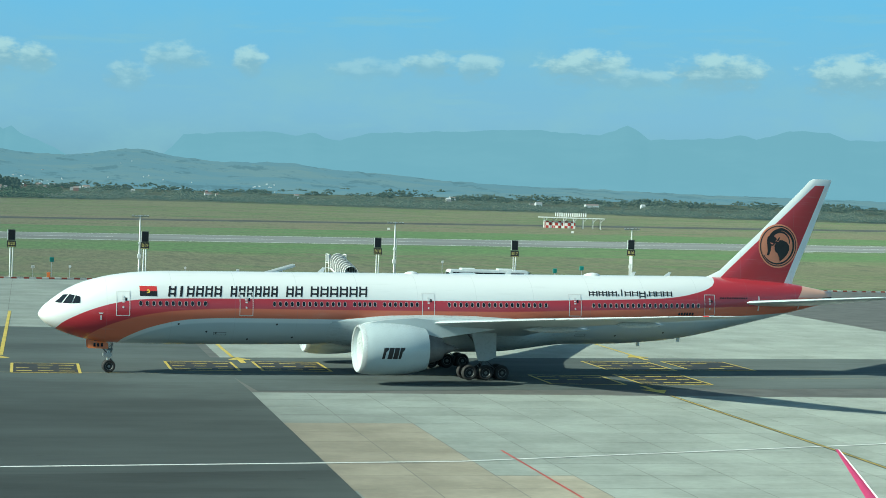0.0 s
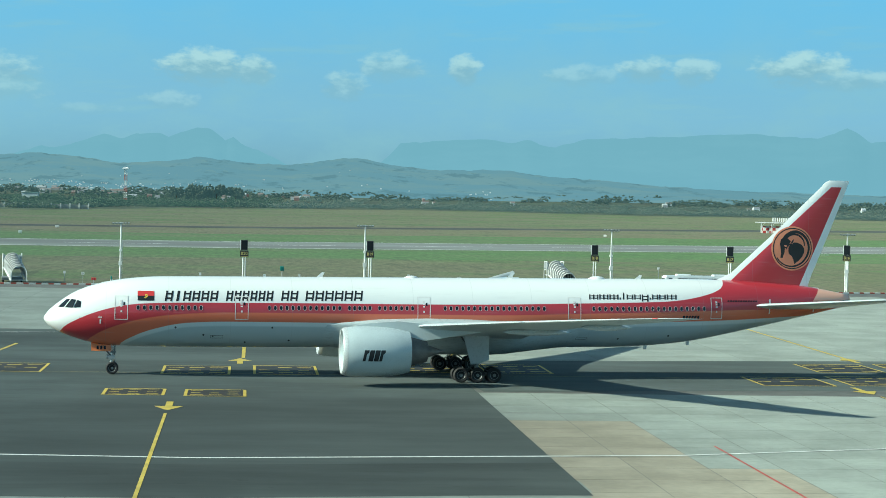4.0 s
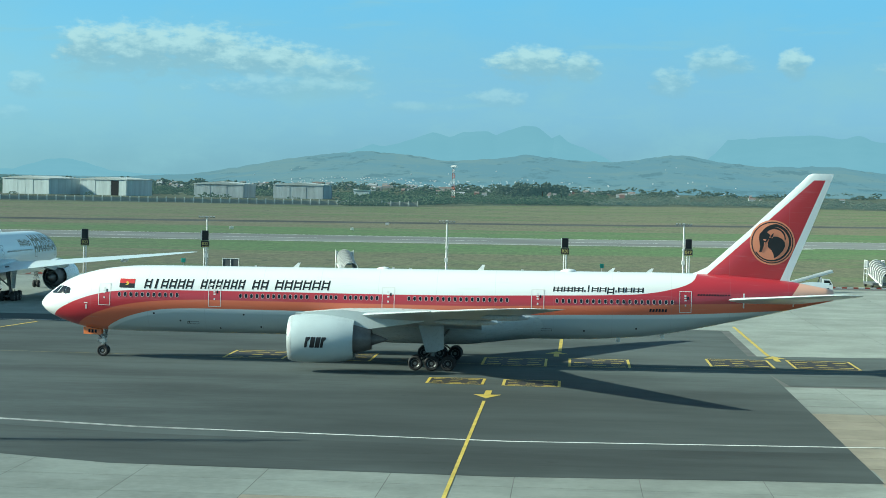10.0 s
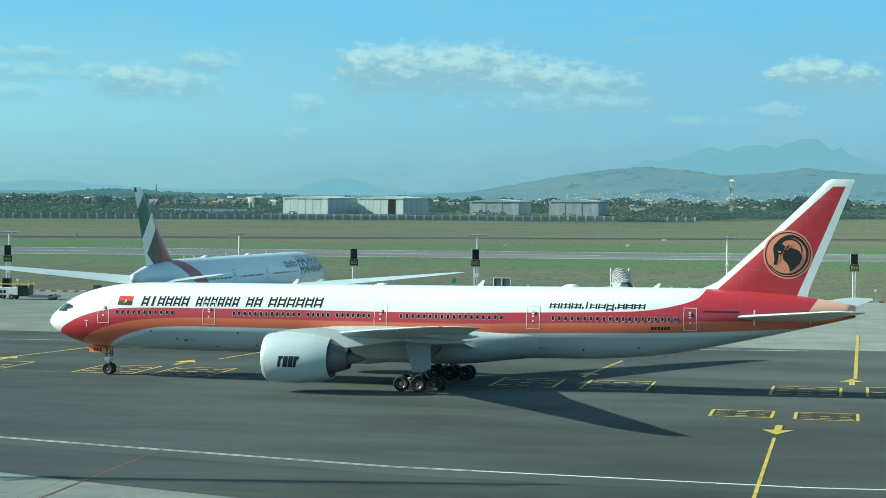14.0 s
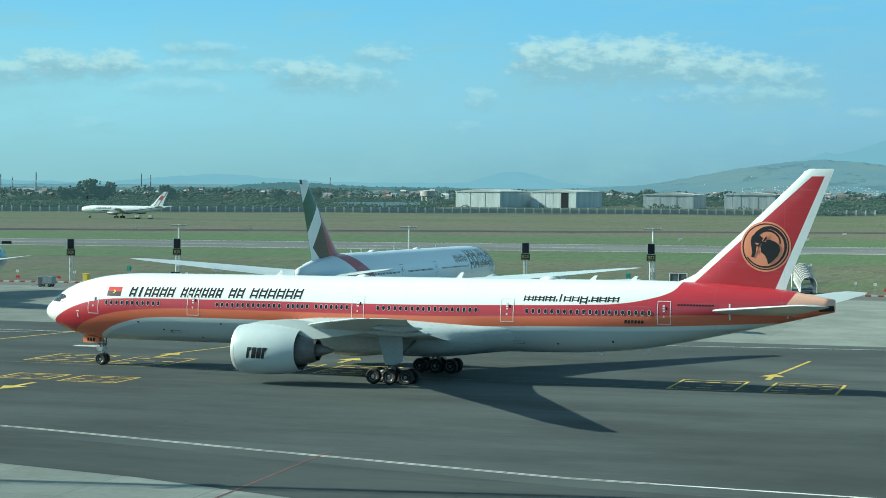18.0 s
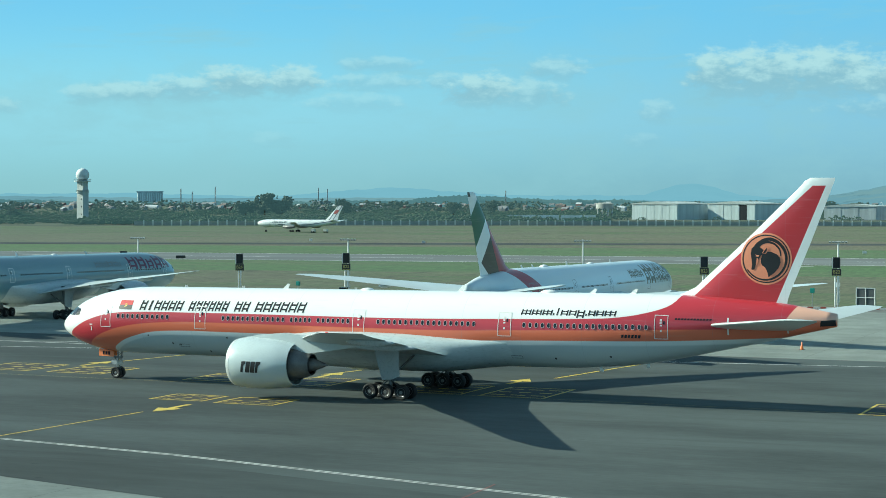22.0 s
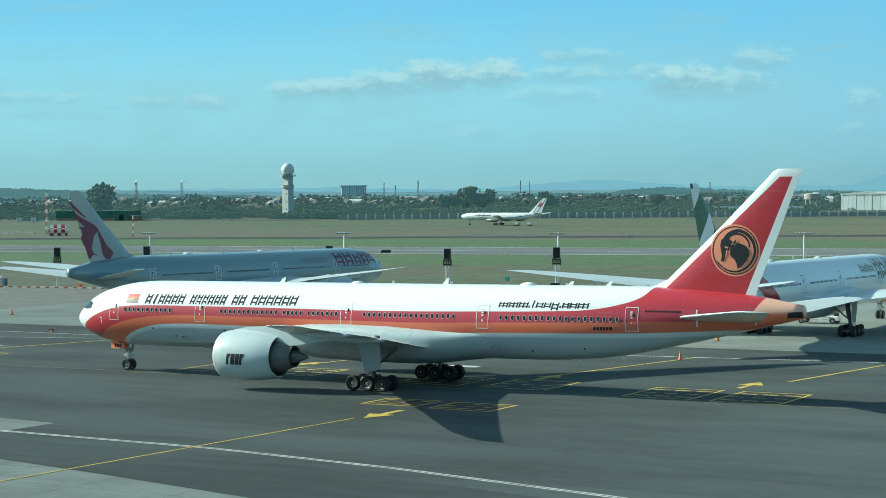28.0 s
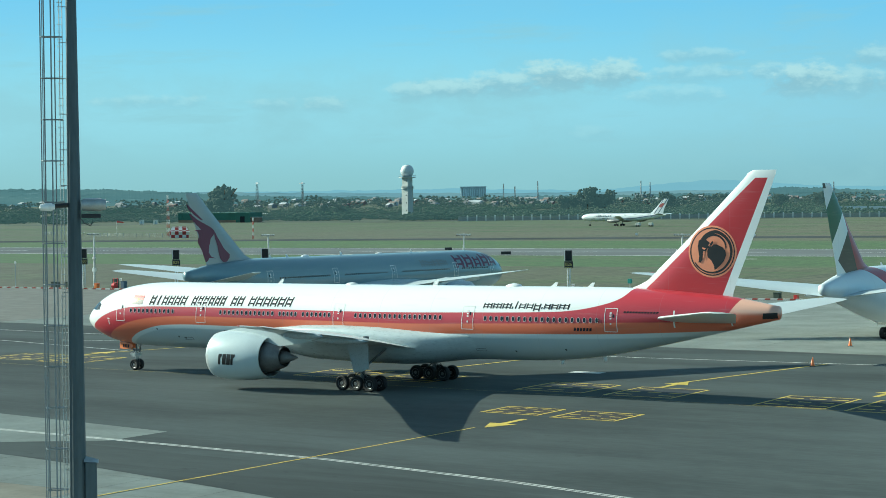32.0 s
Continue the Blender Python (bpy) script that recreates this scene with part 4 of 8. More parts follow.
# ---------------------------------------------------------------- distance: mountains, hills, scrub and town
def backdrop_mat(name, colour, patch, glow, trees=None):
    """Far land seen through miles of air: matt, near-black, its haze painted in as glow."""
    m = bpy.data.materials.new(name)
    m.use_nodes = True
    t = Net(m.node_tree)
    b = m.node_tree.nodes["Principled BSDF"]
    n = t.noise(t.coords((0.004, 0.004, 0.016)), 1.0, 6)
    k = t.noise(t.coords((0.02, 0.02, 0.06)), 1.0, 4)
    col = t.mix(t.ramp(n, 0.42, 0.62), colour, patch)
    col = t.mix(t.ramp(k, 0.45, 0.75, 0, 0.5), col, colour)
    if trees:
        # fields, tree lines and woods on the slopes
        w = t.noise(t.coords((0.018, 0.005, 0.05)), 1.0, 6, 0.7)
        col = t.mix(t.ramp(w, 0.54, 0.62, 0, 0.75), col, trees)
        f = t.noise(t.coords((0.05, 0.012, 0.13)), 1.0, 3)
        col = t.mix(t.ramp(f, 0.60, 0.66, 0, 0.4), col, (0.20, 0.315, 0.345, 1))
    # haze put in: the land's whole colour is emitted, not lit
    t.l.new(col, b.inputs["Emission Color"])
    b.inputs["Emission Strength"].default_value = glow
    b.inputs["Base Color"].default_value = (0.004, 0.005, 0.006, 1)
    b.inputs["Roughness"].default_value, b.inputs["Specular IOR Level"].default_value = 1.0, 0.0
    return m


FAR_MOUNTAIN = backdrop_mat("far_mountain_haze", (0.196, 0.386, 0.512, 1), (0.204, 0.396, 0.522, 1), 0.62)
MID_HILL = backdrop_mat("hill_haze", (0.154, 0.286, 0.370, 1), (0.184, 0.302, 0.356, 1), 0.62, (0.112, 0.212, 0.272, 1))
WOODS = backdrop_mat("woodland_haze", (0.086, 0.172, 0.205, 1), (0.108, 0.196, 0.218, 1), 0.62, (0.062, 0.132, 0.158, 1))


def polar(az, r):
    return -r * math.sin(radians(az)), r * math.cos(radians(az))


def ridge(name, label, prof, r, depth, mat, rough, seed, step=0.12):
    """A ridge whose crest follows (azimuth, height), with spurs running down to the plain."""
    noise_off = Vector((seed * 17.3, seed * 3.1, 0))
    verts, faces = [], []
    a0, a1 = prof[0][0], prof[-1][0]
    n = int((a1 - a0) / step)
    cols = 7
    for i in range(n + 1):
        a = a0 + (a1 - a0) * i / n
        h = profile(prof, a)
        h += rough * (noise.fractal(Vector((a * 2.2, 0, 0)) + noise_off, 0.8, 2.1, 6)) * min(1, h / 40)
        if step < 0.05:
            # crowns of single trees stand over the crest
            h += 2.6 * max(0.0, noise.noise(Vector((a * 9.0, 3.0, 0)) + noise_off)) + 1.6 * max(0.0, noise.noise(Vector((a * 26.0, 7.0, 0)) + noise_off))
        for k in range(cols):
            u = k / (cols - 1)
            rr = r - depth * (1 - u)
            z = max(-2, h * (u ** 1.3)) + (0 if k in (0, cols - 1) else rough * 0.8 * noise.noise(Vector((a * 1.7, u * 3, 3)) + noise_off))
            x, y = polar(a, rr)
            verts.append((x, y, z if k else -3))
    for i in range(n):
        for k in range(cols - 1):
            p = i * cols + k
            faces.append((p, p + 1, p + cols + 1, p + cols))
    ob = obj(name, mesh_of(name, verts, faces, mat, True))
    return tagged(ob, label, "mountain", kind="structure")


EAST_PEAKS = [(-50, 150), (-38, 175), (-30, 190), (-25.11, 177), (-24.46, 179), (-23.96, 194), (-22.81, 197), (-21.82, 174), (-21.49, 183), (-20.32, 171), (-18.64, 166), (-18.3, 187), (-17.95, 200), (-17.62, 186), (-17.12, 173), (-16.1, 176), (-15.24, 183), (-10.13, 160), (-9.29, 138), (-8.43, 156), (-8.05, 148), (-7.2, 158), (-4.64, 142), (-4.31, 111), (-3.97, 86), (-1.23, 81), (-0.89, 97), (-0.37, 115), (0.14, 131), (0.4, 148), (0.64, 139)]
WEST_PEAKS = [(0.85, 153), (1.07, 167), (1.49, 170), (1.99, 156), (2.36, 142), (2.58, 154), (3.34, 150), (3.71, 136), (4.22, 148), (4.52, 141), (5.2, 120), (5.71, 111), (6.05, 115), (6.73, 98), (7.07, 84), (8.9, 52), (11, 30), (13.2, 30), (13.89, 37), (14.91, 61), (15.25, 64), (15.76, 61), (16.26, 48), (16.77, 34), (21, 34), (24.3, 54), (28, 30), (32, 38), (40, 34), (50, 42), (70, 36)]
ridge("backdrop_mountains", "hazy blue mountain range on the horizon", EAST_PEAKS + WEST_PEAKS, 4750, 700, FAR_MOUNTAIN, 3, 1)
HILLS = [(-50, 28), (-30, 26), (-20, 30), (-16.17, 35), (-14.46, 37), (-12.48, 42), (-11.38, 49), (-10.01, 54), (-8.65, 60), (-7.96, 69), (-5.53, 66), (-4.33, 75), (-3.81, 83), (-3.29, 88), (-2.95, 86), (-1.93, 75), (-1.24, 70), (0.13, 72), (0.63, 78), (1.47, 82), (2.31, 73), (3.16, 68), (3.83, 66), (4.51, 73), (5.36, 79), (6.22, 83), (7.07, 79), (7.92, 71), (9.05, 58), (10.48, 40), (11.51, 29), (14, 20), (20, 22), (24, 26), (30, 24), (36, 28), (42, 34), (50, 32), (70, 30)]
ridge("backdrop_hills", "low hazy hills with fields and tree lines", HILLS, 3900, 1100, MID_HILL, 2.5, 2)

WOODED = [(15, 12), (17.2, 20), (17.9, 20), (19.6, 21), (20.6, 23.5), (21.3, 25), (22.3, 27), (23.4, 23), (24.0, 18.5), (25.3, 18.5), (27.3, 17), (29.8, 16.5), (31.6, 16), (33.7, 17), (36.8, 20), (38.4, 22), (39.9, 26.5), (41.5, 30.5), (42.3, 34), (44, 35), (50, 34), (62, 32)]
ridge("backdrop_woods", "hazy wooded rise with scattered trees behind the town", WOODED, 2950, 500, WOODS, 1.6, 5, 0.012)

# the scrubland rises slowly behind the airfield
bm = bmesh.new()
rows_ = []
for r, z in ((1330, 0.0), (1500, 0.0), (1870, 0.1), (2400, 6.5), (2900, 12.0)):
    rows_.append([bm.verts.new((*polar(a, r + 40 * math.sin(a * 0.7) + (500 if a < -3 else max(0, 500 - (a + 3) * 60))), z + 0.05 + 1.2 * noise.noise(Vector((a * 0.5, r * 0.01, 0))) * (r > 1900))) for a in range(-52, 72, 2)])
for p, q in zip(rows_, rows_[1:]):
    for i in range(len(p) - 1):
        bm.faces.new((p[i], q[i], q[i + 1], p[i + 1]))
tagged(part("scrubland", bm, paint("scrub_soil", (0.048, 0.066, 0.038), 0.95, var=0.4, scale=0.01, fine=0.08), smooth=True), "scrubby rising land beyond the airfield", "land", kind="structure")
ICO = [(0, 0, 1), (0.894, 0, 0.447), (0.276, 0.851, 0.447), (-0.724, 0.526, 0.447), (-0.724, -0.526, 0.447), (0.276, -0.851, 0.447), (0.724, 0.526, -0.447), (-0.276, 0.851, -0.447), (-0.894, 0, -0.447), (-0.276, -0.851, -0.447), (0.724, -0.526, -0.447), (0, 0, -1)]
ICO_F = [(0, 1, 2), (0, 2, 3), (0, 3, 4), (0, 4, 5), (0, 5, 1), (1, 6, 2), (2, 7, 3), (3, 8, 4), (4, 9, 5), (5, 10, 1), (6, 7, 2), (7, 8, 3), (8, 9, 4), (9, 10, 5), (10, 6, 1), (11, 7, 6), (11, 8, 7), (11, 9, 8), (11, 10, 9), (11, 6, 10)]


OCT = [(1, 0, 0), (0, 1, 0), (-1, 0, 0), (0, -1, 0), (0, 0, 1), (0, 0, -1)]
OCT_F = [(0, 1, 4), (1, 2, 4), (2, 3, 4), (3, 0, 4), (1, 0, 5), (2, 1, 5), (3, 2, 5), (0, 3, 5)]


def clumps(centres, sizes, rng, flat=0.75, wide=1.0, fine=False):
    """Ragged leaf clumps, one small crumpled ball at each centre."""
    n = len(centres)
    if fine:
        base, tri = np.array(OCT), np.array(OCT_F)
    else:
        base, tri = np.array(ICO), np.array(ICO_F)
    m = len(base)
    v = base[None] * sizes[:, None, None] * np.array((wide, wide, flat)) * rng.uniform(0.55, 1.35, (n, m, 1)) + centres[:, None]
    f = tri[None] + m * np.arange(n)[:, None, None]
    return v.reshape(-1, 3), f.reshape(-1, 3)


def hazy_leaf_mat(name, dark, light, air=0.085):
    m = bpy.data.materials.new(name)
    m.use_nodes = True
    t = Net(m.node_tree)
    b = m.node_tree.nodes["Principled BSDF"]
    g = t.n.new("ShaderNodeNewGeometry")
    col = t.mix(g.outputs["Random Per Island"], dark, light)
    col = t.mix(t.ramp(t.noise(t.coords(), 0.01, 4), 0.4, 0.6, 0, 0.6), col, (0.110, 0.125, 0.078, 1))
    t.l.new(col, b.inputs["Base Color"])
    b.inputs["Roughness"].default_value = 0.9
    # distant backdrop: haze put in as faint blue glow; thin leaves let light through
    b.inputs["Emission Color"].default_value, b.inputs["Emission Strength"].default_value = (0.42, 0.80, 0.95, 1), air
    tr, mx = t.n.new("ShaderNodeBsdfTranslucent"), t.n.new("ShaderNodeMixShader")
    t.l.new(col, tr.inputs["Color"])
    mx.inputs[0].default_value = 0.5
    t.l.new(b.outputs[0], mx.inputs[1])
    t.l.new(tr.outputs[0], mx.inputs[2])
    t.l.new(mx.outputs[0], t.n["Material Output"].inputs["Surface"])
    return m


SCRUB = hazy_leaf_mat("scrub_foliage", (0.040, 0.078, 0.036, 1), (0.075, 0.118, 0.054, 1))
TREE_LEAF = hazy_leaf_mat("tree_foliage", (0.045, 0.068, 0.050, 1), (0.085, 0.110, 0.075, 1))
BARK = paint("bark", (0.10, 0.075, 0.05), 0.9, var=0.3, scale=1.0)


def rise(r, a):
    """Height of the scrubland at a range."""
    r -= 40 * math.sin(a * 0.7) + (500 if a < -3 else max(0, 500 - (a + 3) * 60))
    return 0.0 if r < 1870 else (r - 1870) / 1030 * 12


def scrub_belt(name, label, count, a0, a1, r0, r1, h0, h1, seed, mat):
    rng = np.random.default_rng(seed)
    cs, ss = [], []
    while len(cs) < count * 30:
        a, r = rng.uniform(a0, a1), r0 + (r1 - r0) * rng.uniform(0, 1) ** 1.4
        r += 40 * math.sin(a * 0.7) + (500 if a < -3 else max(0, 500 - (a + 3) * 60))
        if noise.noise(Vector((a * 0.9, r * 0.006, seed))) < -0.22:
            continue
        if 6.8 < a < 17.8 and r < 1905 and not (1790 < r < 1838 and rng.uniform() < (0.10 if a > 12.5 else 0.3)):
            continue
        x, y = polar(a, r)
        z = rise(r, a)
        h = rng.uniform(h0, h1) * (1.0 + 0.5 * noise.noise(Vector((a * 0.6, r * 0.004, 9))))
        w = h * rng.uniform(0.9, 2.2)
        u = rng.uniform(-1, 1, (30, 3))
        dome = np.sqrt(np.clip(1 - u[:, 0] ** 2, 0.05, 1))
        cs += list(zip(x + u[:, 0] * w, y + u[:, 1] * w * 0.6, z + h * (0.12 + 0.68 * dome * (0.5 + 0.5 * u[:, 2]))))
        ss += list(h * rng.uniform(0.10, 0.21, 30))
    v, f = clumps(np.array(cs), np.array(ss), rng, 0.8, 1.35, True)
    ob = obj(name, mesh_of(name, v.tolist(), f.tolist(), mat))
    return tagged(ob, label, "bushes", kind="stuff")


DRY_SCRUB = hazy_leaf_mat("dune_scrub", (0.092, 0.108, 0.060, 1), (0.180, 0.176, 0.112, 1), 0.12)
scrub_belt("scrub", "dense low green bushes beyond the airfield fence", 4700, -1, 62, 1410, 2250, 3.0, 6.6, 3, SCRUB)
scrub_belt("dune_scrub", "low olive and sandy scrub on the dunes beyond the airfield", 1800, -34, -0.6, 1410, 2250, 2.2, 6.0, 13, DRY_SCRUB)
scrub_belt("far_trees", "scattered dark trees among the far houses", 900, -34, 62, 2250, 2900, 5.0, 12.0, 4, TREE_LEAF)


def tree(x, y, z, h, w, seed):
    t = thing("tree", "dark green broad-crowned tree beyond the airfield", "tree", "far trees", at=pose(x, y, z))
    rng = np.random.default_rng(seed)
    bm = bmesh.new()
    tube(bm, (0, 0, -0.5), (0.1 * h * 0.1, 0, h * 0.5), h * 0.035, h * 0.018, 8)
    for k in range(6):
        a = k * 1.05 + rng.uniform(0, 0.6)
        tube(bm, (0, 0, h * rng.uniform(0.25, 0.42)), (w * 0.35 * math.cos(a), w * 0.35 * math.sin(a), h * rng.uniform(0.55, 0.8)), h * 0.014, h * 0.005, 6)
    part("trunk", bm, BARK, t)
    cs, ss = [], []
    lobes = [(rng.uniform(-0.33, 0.33) * w, rng.uniform(-0.33, 0.33) * w, h * rng.uniform(0.24, 0.80), rng.uniform(0.17, 0.27) * w) for _ in range(12)]
    for lx, ly, lz, lr in lobes:
        for k in range(34):
            d = rng.normal(size=3)
            d = d / np.linalg.norm(d) * lr * rng.uniform(0.55, 1.1)
            cs.append((lx + d[0], ly + d[1], min(h, lz + d[2] * 0.8)))
            ss.append(w * rng.uniform(0.035, 0.075))
    v, f = clumps(np.array(cs), np.array(ss), rng, 0.85)
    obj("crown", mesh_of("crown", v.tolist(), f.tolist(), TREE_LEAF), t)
    return t


for i, (x, y, z, h, w) in enumerate(((-922, 1146, 0, 32, 30), (-900, 1688, 3, 23, 26), (-917, 1679, 3, 15, 20), (-885, 1696, 3, 20, 24), (-830, 1723, 3, 17, 18), (-745, 1806, 4, 15, 16), (-455, 1905, 4, 14, 16), (-385, 1930, 4, 15, 14), (-55, 2200, 6, 15, 26), (-32, 2200, 6, 16, 24), (-10, 2200, 6, 13, 22), (-78, 2200, 6, 12, 18), (-215, 1960, 4, 14, 13), (-700, 1800, 4, 15, 16), (-1010, 1420, 1, 12, 10), (-1035, 1430, 1, 13, 9))):
    tree(x, y, z, h, w, 40 + i)

# a scatter of houses, sheds and roofs, far off
rng = np.random.default_rng(8)
hv, hf, hi = [], [], []
for k in range(560):
    a = rng.uniform(-24, 60)
    if a < -2 and k % 12:
        continue
    r = rng.uniform(2250, 2850) if a > 0 else rng.uniform(2500, 2900)
    x, y = polar(a, r)
    z = rise(r, a)
    w, d, h = rng.uniform(1.6, 4.6) * (2.4 if rng.uniform() < 0.06 else 1), rng.uniform(3, 6), rng.uniform(2.6, 4.6)
    o = len(hv)
    hv += [(x + dx, y + dy, z + dz) for dx, dy, dz in ((-w, -d, 0), (w, -d, 0), (w, d, 0), (-w, d, 0), (-w, -d, h), (w, -d, h), (w, d, h), (-w, d, h), (-w, 0, h + 2.0), (w, 0, h + 2.0))]
    hf += [tuple(o + i for i in q) for q in ((0, 1, 5, 4), (1, 2, 6, 9, 5), (3, 0, 4, 8, 7), (2, 3, 7, 6), (4, 5, 9, 8), (6, 7, 8, 9))]
    c = int(rng.uniform(0, 3))
    wall = (0, 4, 4, 5)[int(rng.uniform(0, 4))]
    hi += [wall] * 4 + [1 + c, 1 + c]
for k in range(330):
    # farmsteads on the hill slopes and the edge of the town at their foot
    a, u = (rng.uniform(-8, 12), rng.uniform(0.12, 0.8) ** 1.5) if k < 50 else (rng.normal(4.6, 2.6), rng.uniform(0.18, 0.42))
    x, y = polar(a, 3900 - 1100 * (1 - u) - 6)
    z = profile(HILLS, a) * u ** 1.3 + 1
    w, d, h = rng.uniform(0.5, 1.3) * (2.0 if k % 17 == 0 else 1), 2.5, rng.uniform(0.5, 1.0)
    o = len(hv)
    hv += [(x + dx, y + dy, z + dz) for dx, dy, dz in ((-w, -d, 0), (w, -d, 0), (w, d, 0), (-w, d, 0), (-w, -d, h), (w, -d, h), (w, d, h), (-w, d, h), (-w, 0, h + 0.8), (w, 0, h + 0.8))]
    hf += [tuple(o + i for i in q) for q in ((0, 1, 5, 4), (1, 2, 6, 9, 5), (3, 0, 4, 8, 7), (2, 3, 7, 6), (4, 5, 9, 8), (6, 7, 8, 9))]
    hi += [4, 4, 4, 4, 1, 1]
# haze put into the house colours: whites dimmed, roofs greyed
HOUSE = [paint(n, c, 0.9, var=0.25, scale=0.02) for n, c in (("house_wall", (0.27, 0.28, 0.28)), ("white_roof", (0.36, 0.39, 0.41)), ("hazed_tile_roof", (0.19, 0.16, 0.15)), ("grey_roof", (0.19, 0.20, 0.21)), ("hazed_whitewash", (0.46, 0.49, 0.50)), ("red_brick", (0.22, 0.15, 0.14)))]
tagged(obj("far_houses", mesh_of("far_houses", hv, hf, HOUSE, False, hi)), "scattered far houses and sheds with pale roofs", "houses", kind="stuff")

# ---------------------------------------------------------------- hangars
SHEET_METAL = paint("pale_sheet_metal", (0.50, 0.56, 0.56), 0.6, 0.1, var=0.12, scale=0.05, fine=0.6, stretch=(4, 4, 0.3))
# darker copy of the pale sheet, shade put into its colour
SHEET_SHADE = paint("shaded_sheet_metal", (0.42, 0.46, 0.47), 0.6, 0.1, var=0.15, scale=0.05, fine=0.6, stretch=(4, 4, 0.3))
# near-black panel colour that stands in for an unlit interior
DARK_PANEL = paint("painted_dark_interior", (0.012, 0.017, 0.021), 0.9, var=0.1)


def hangar(x0, y0, x1, y1, h, depth, turn, openings, grey):
    """A hangar whose front runs from one ground point to the other, with sliding doors."""
    w = math.hypot(x1 - x0, y1 - y0)
    t = thing("hangar", "pale corrugated aircraft hangar with tall sliding doors", "hangar", "hangars by the fence", at=pose(x0, y0, 0, 0, 0, math.degrees(math.atan2(y1 - y0, x1 - x0))))
    k = depth
    sk = k * math.tan(radians(turn))
    bm = bmesh.new()
    front = [(0, 0), (w, 0), (w + sk, k), (sk, k)]
    lo = [bm.verts.new((x, y, 0)) for x, y in front]
    hi_ = [bm.verts.new((x, y, h)) for x, y in front]
    for i in range(4):
        j = (i + 1) % 4
        bm.faces.new((lo[i], lo[j], hi_[j], hi_[i]))
    part("wall", bm, SHEET_SHADE if grey else SHEET_METAL, t)
    bm = bmesh.new()
    e = 0.8
    r = [bm.verts.new(p) for p in ((-e, -e, h), (w + e, -e, h), (w + sk + e, k + e, h), (sk - e, k + e, h), (w / 2, -e, h + 2.0), (w / 2 + sk, k + e, h + 2.0), (-e, -e, h - 0.9), (w + e, -e, h - 0.9), (w + sk + e, k + e, h - 0.9))]
    for q in ((0, 4, 5, 3), (4, 1, 2, 5), (6, 7, 1, 4, 0), (7, 8, 2, 1)):
        bm.faces.new([r[i] for i in q])
    part("roof", bm, paint("hangar_roof", (0.42, 0.46, 0.45), 0.7, var=0.1, scale=0.05), t)
    n = 6
    for i in range(n):
        bm = bmesh.new()
        a, b = w * i / n + 0.25, w * (i + 1) / n - 0.25
        open_ = i in openings
        box(bm, a, b, -0.35 if (i % 2 and not open_) else -0.18, 0.05, 0.1, h - 1.4)
        part("door", bm, DARK_PANEL if open_ else (SHEET_SHADE if grey else SHEET_METAL), t, "dark panel in place of an open doorway's shade" if open_ else "")
    return t


hangar(-541, 1763, -494, 1757, 15.6, 40, 22, (), False)
hangar(-471, 1783, -424, 1777, 15.8, 40, 16, (4,), False)
hangar(-365, 1808, -316, 1808, 13.6, 38, 8, (), True)
hangar(-289, 1822, -240, 1822, 14.2, 38, 6, (), True)

# low sheds beside the hangars
for x, y, w, d, h, lab in ((-478, 1830, 30, 14, 6.5, "low pale shed between the hangars"), (-215, 1935, 16, 12, 9, "small green-roofed shed among the bushes")):
    t = thing("shed", lab, "shed", at=pose(x, y, 0))
    bm = bmesh.new()
    box(bm, -w / 2, w / 2, 0, d, 0, h)
    part("wall", bm, SHEET_METAL, t)
    bm = bmesh.new()
    prism(bm, [(-w / 2 - 0.6, -0.6), (w / 2 + 0.6, -0.6), (w / 2 + 0.6, d + 0.6), (-w / 2 - 0.6, d + 0.6)], h, h + 0.7)
    part("roof", bm, paint("shed_roof", (0.24, 0.36, 0.34), 0.7, var=0.1), t)
# water tank on legs
t = thing("water_tank", "pale round water tank on a ring of legs", "tank", at=pose(-577, 1790, 0))
bm = bmesh.new()
lathe(bm, [(10.5, 0.0), (10.5, 8.5), (15.5, 8.5), (16.2, 5.0), (16.5, 0.0)], 24, "Z")
part("tank", bm, paint("tank_concrete", (0.36, 0.37, 0.35), 0.85, var=0.15, scale=0.1), t, smooth=True)
for k in range(8):
    a = k * math.pi / 4
    bm = bmesh.new()
    tube(bm, (7.4 * math.cos(a), 7.4 * math.sin(a), 0), (7.4 * math.cos(a), 7.4 * math.sin(a), 10.6), 0.5, seg=8)
    part("leg", bm, GALV, t)

# ---------------------------------------------------------------- radar tower
TOWER_CONC = paint("tower_concrete", (0.48, 0.51, 0.49), 0.85, var=0.1, scale=0.1, fine=1.0)
t = thing("radar_tower", "tall pale concrete radar tower with a white dome", "tower", at=pose(-836, 1268, 0, 0, 0, -8))
bm = bmesh.new()
for r0, z0, z1 in ((3.2, 0, 26.0), (2.9, 26.0, 33.0)):
    box(bm, -r0, r0, -r0, r0, z0, z1)
part("shaft", bm, TOWER_CONC, t)
for z, r in ((23.6, 5.0), (32.2, 6.6)):
    bm = bmesh.new()
    lathe(bm, [(z, 0.0), (z, r), (z + 0.7, r), (z + 0.7, 0.0)], 20, "Z")
    part("platform", bm, TOWER_CONC, t)
    bm = bmesh.new()
    for k in range(20):
        a = k * math.pi / 10
        tube(bm, (r * 0.97 * math.cos(a), r * 0.97 * math.sin(a), z + 0.6), (r * 0.97 * math.cos(a), r * 0.97 * math.sin(a), z + 1.7), 0.06, seg=4)
    lathe(bm, [(z + 1.65, r), (z + 1.78, r), (z + 1.78, r - 0.1), (z + 1.65, r - 0.1), (z + 1.65, r)], 20, "Z")
    part("railing", bm, GALV, t)
bm = bmesh.new()
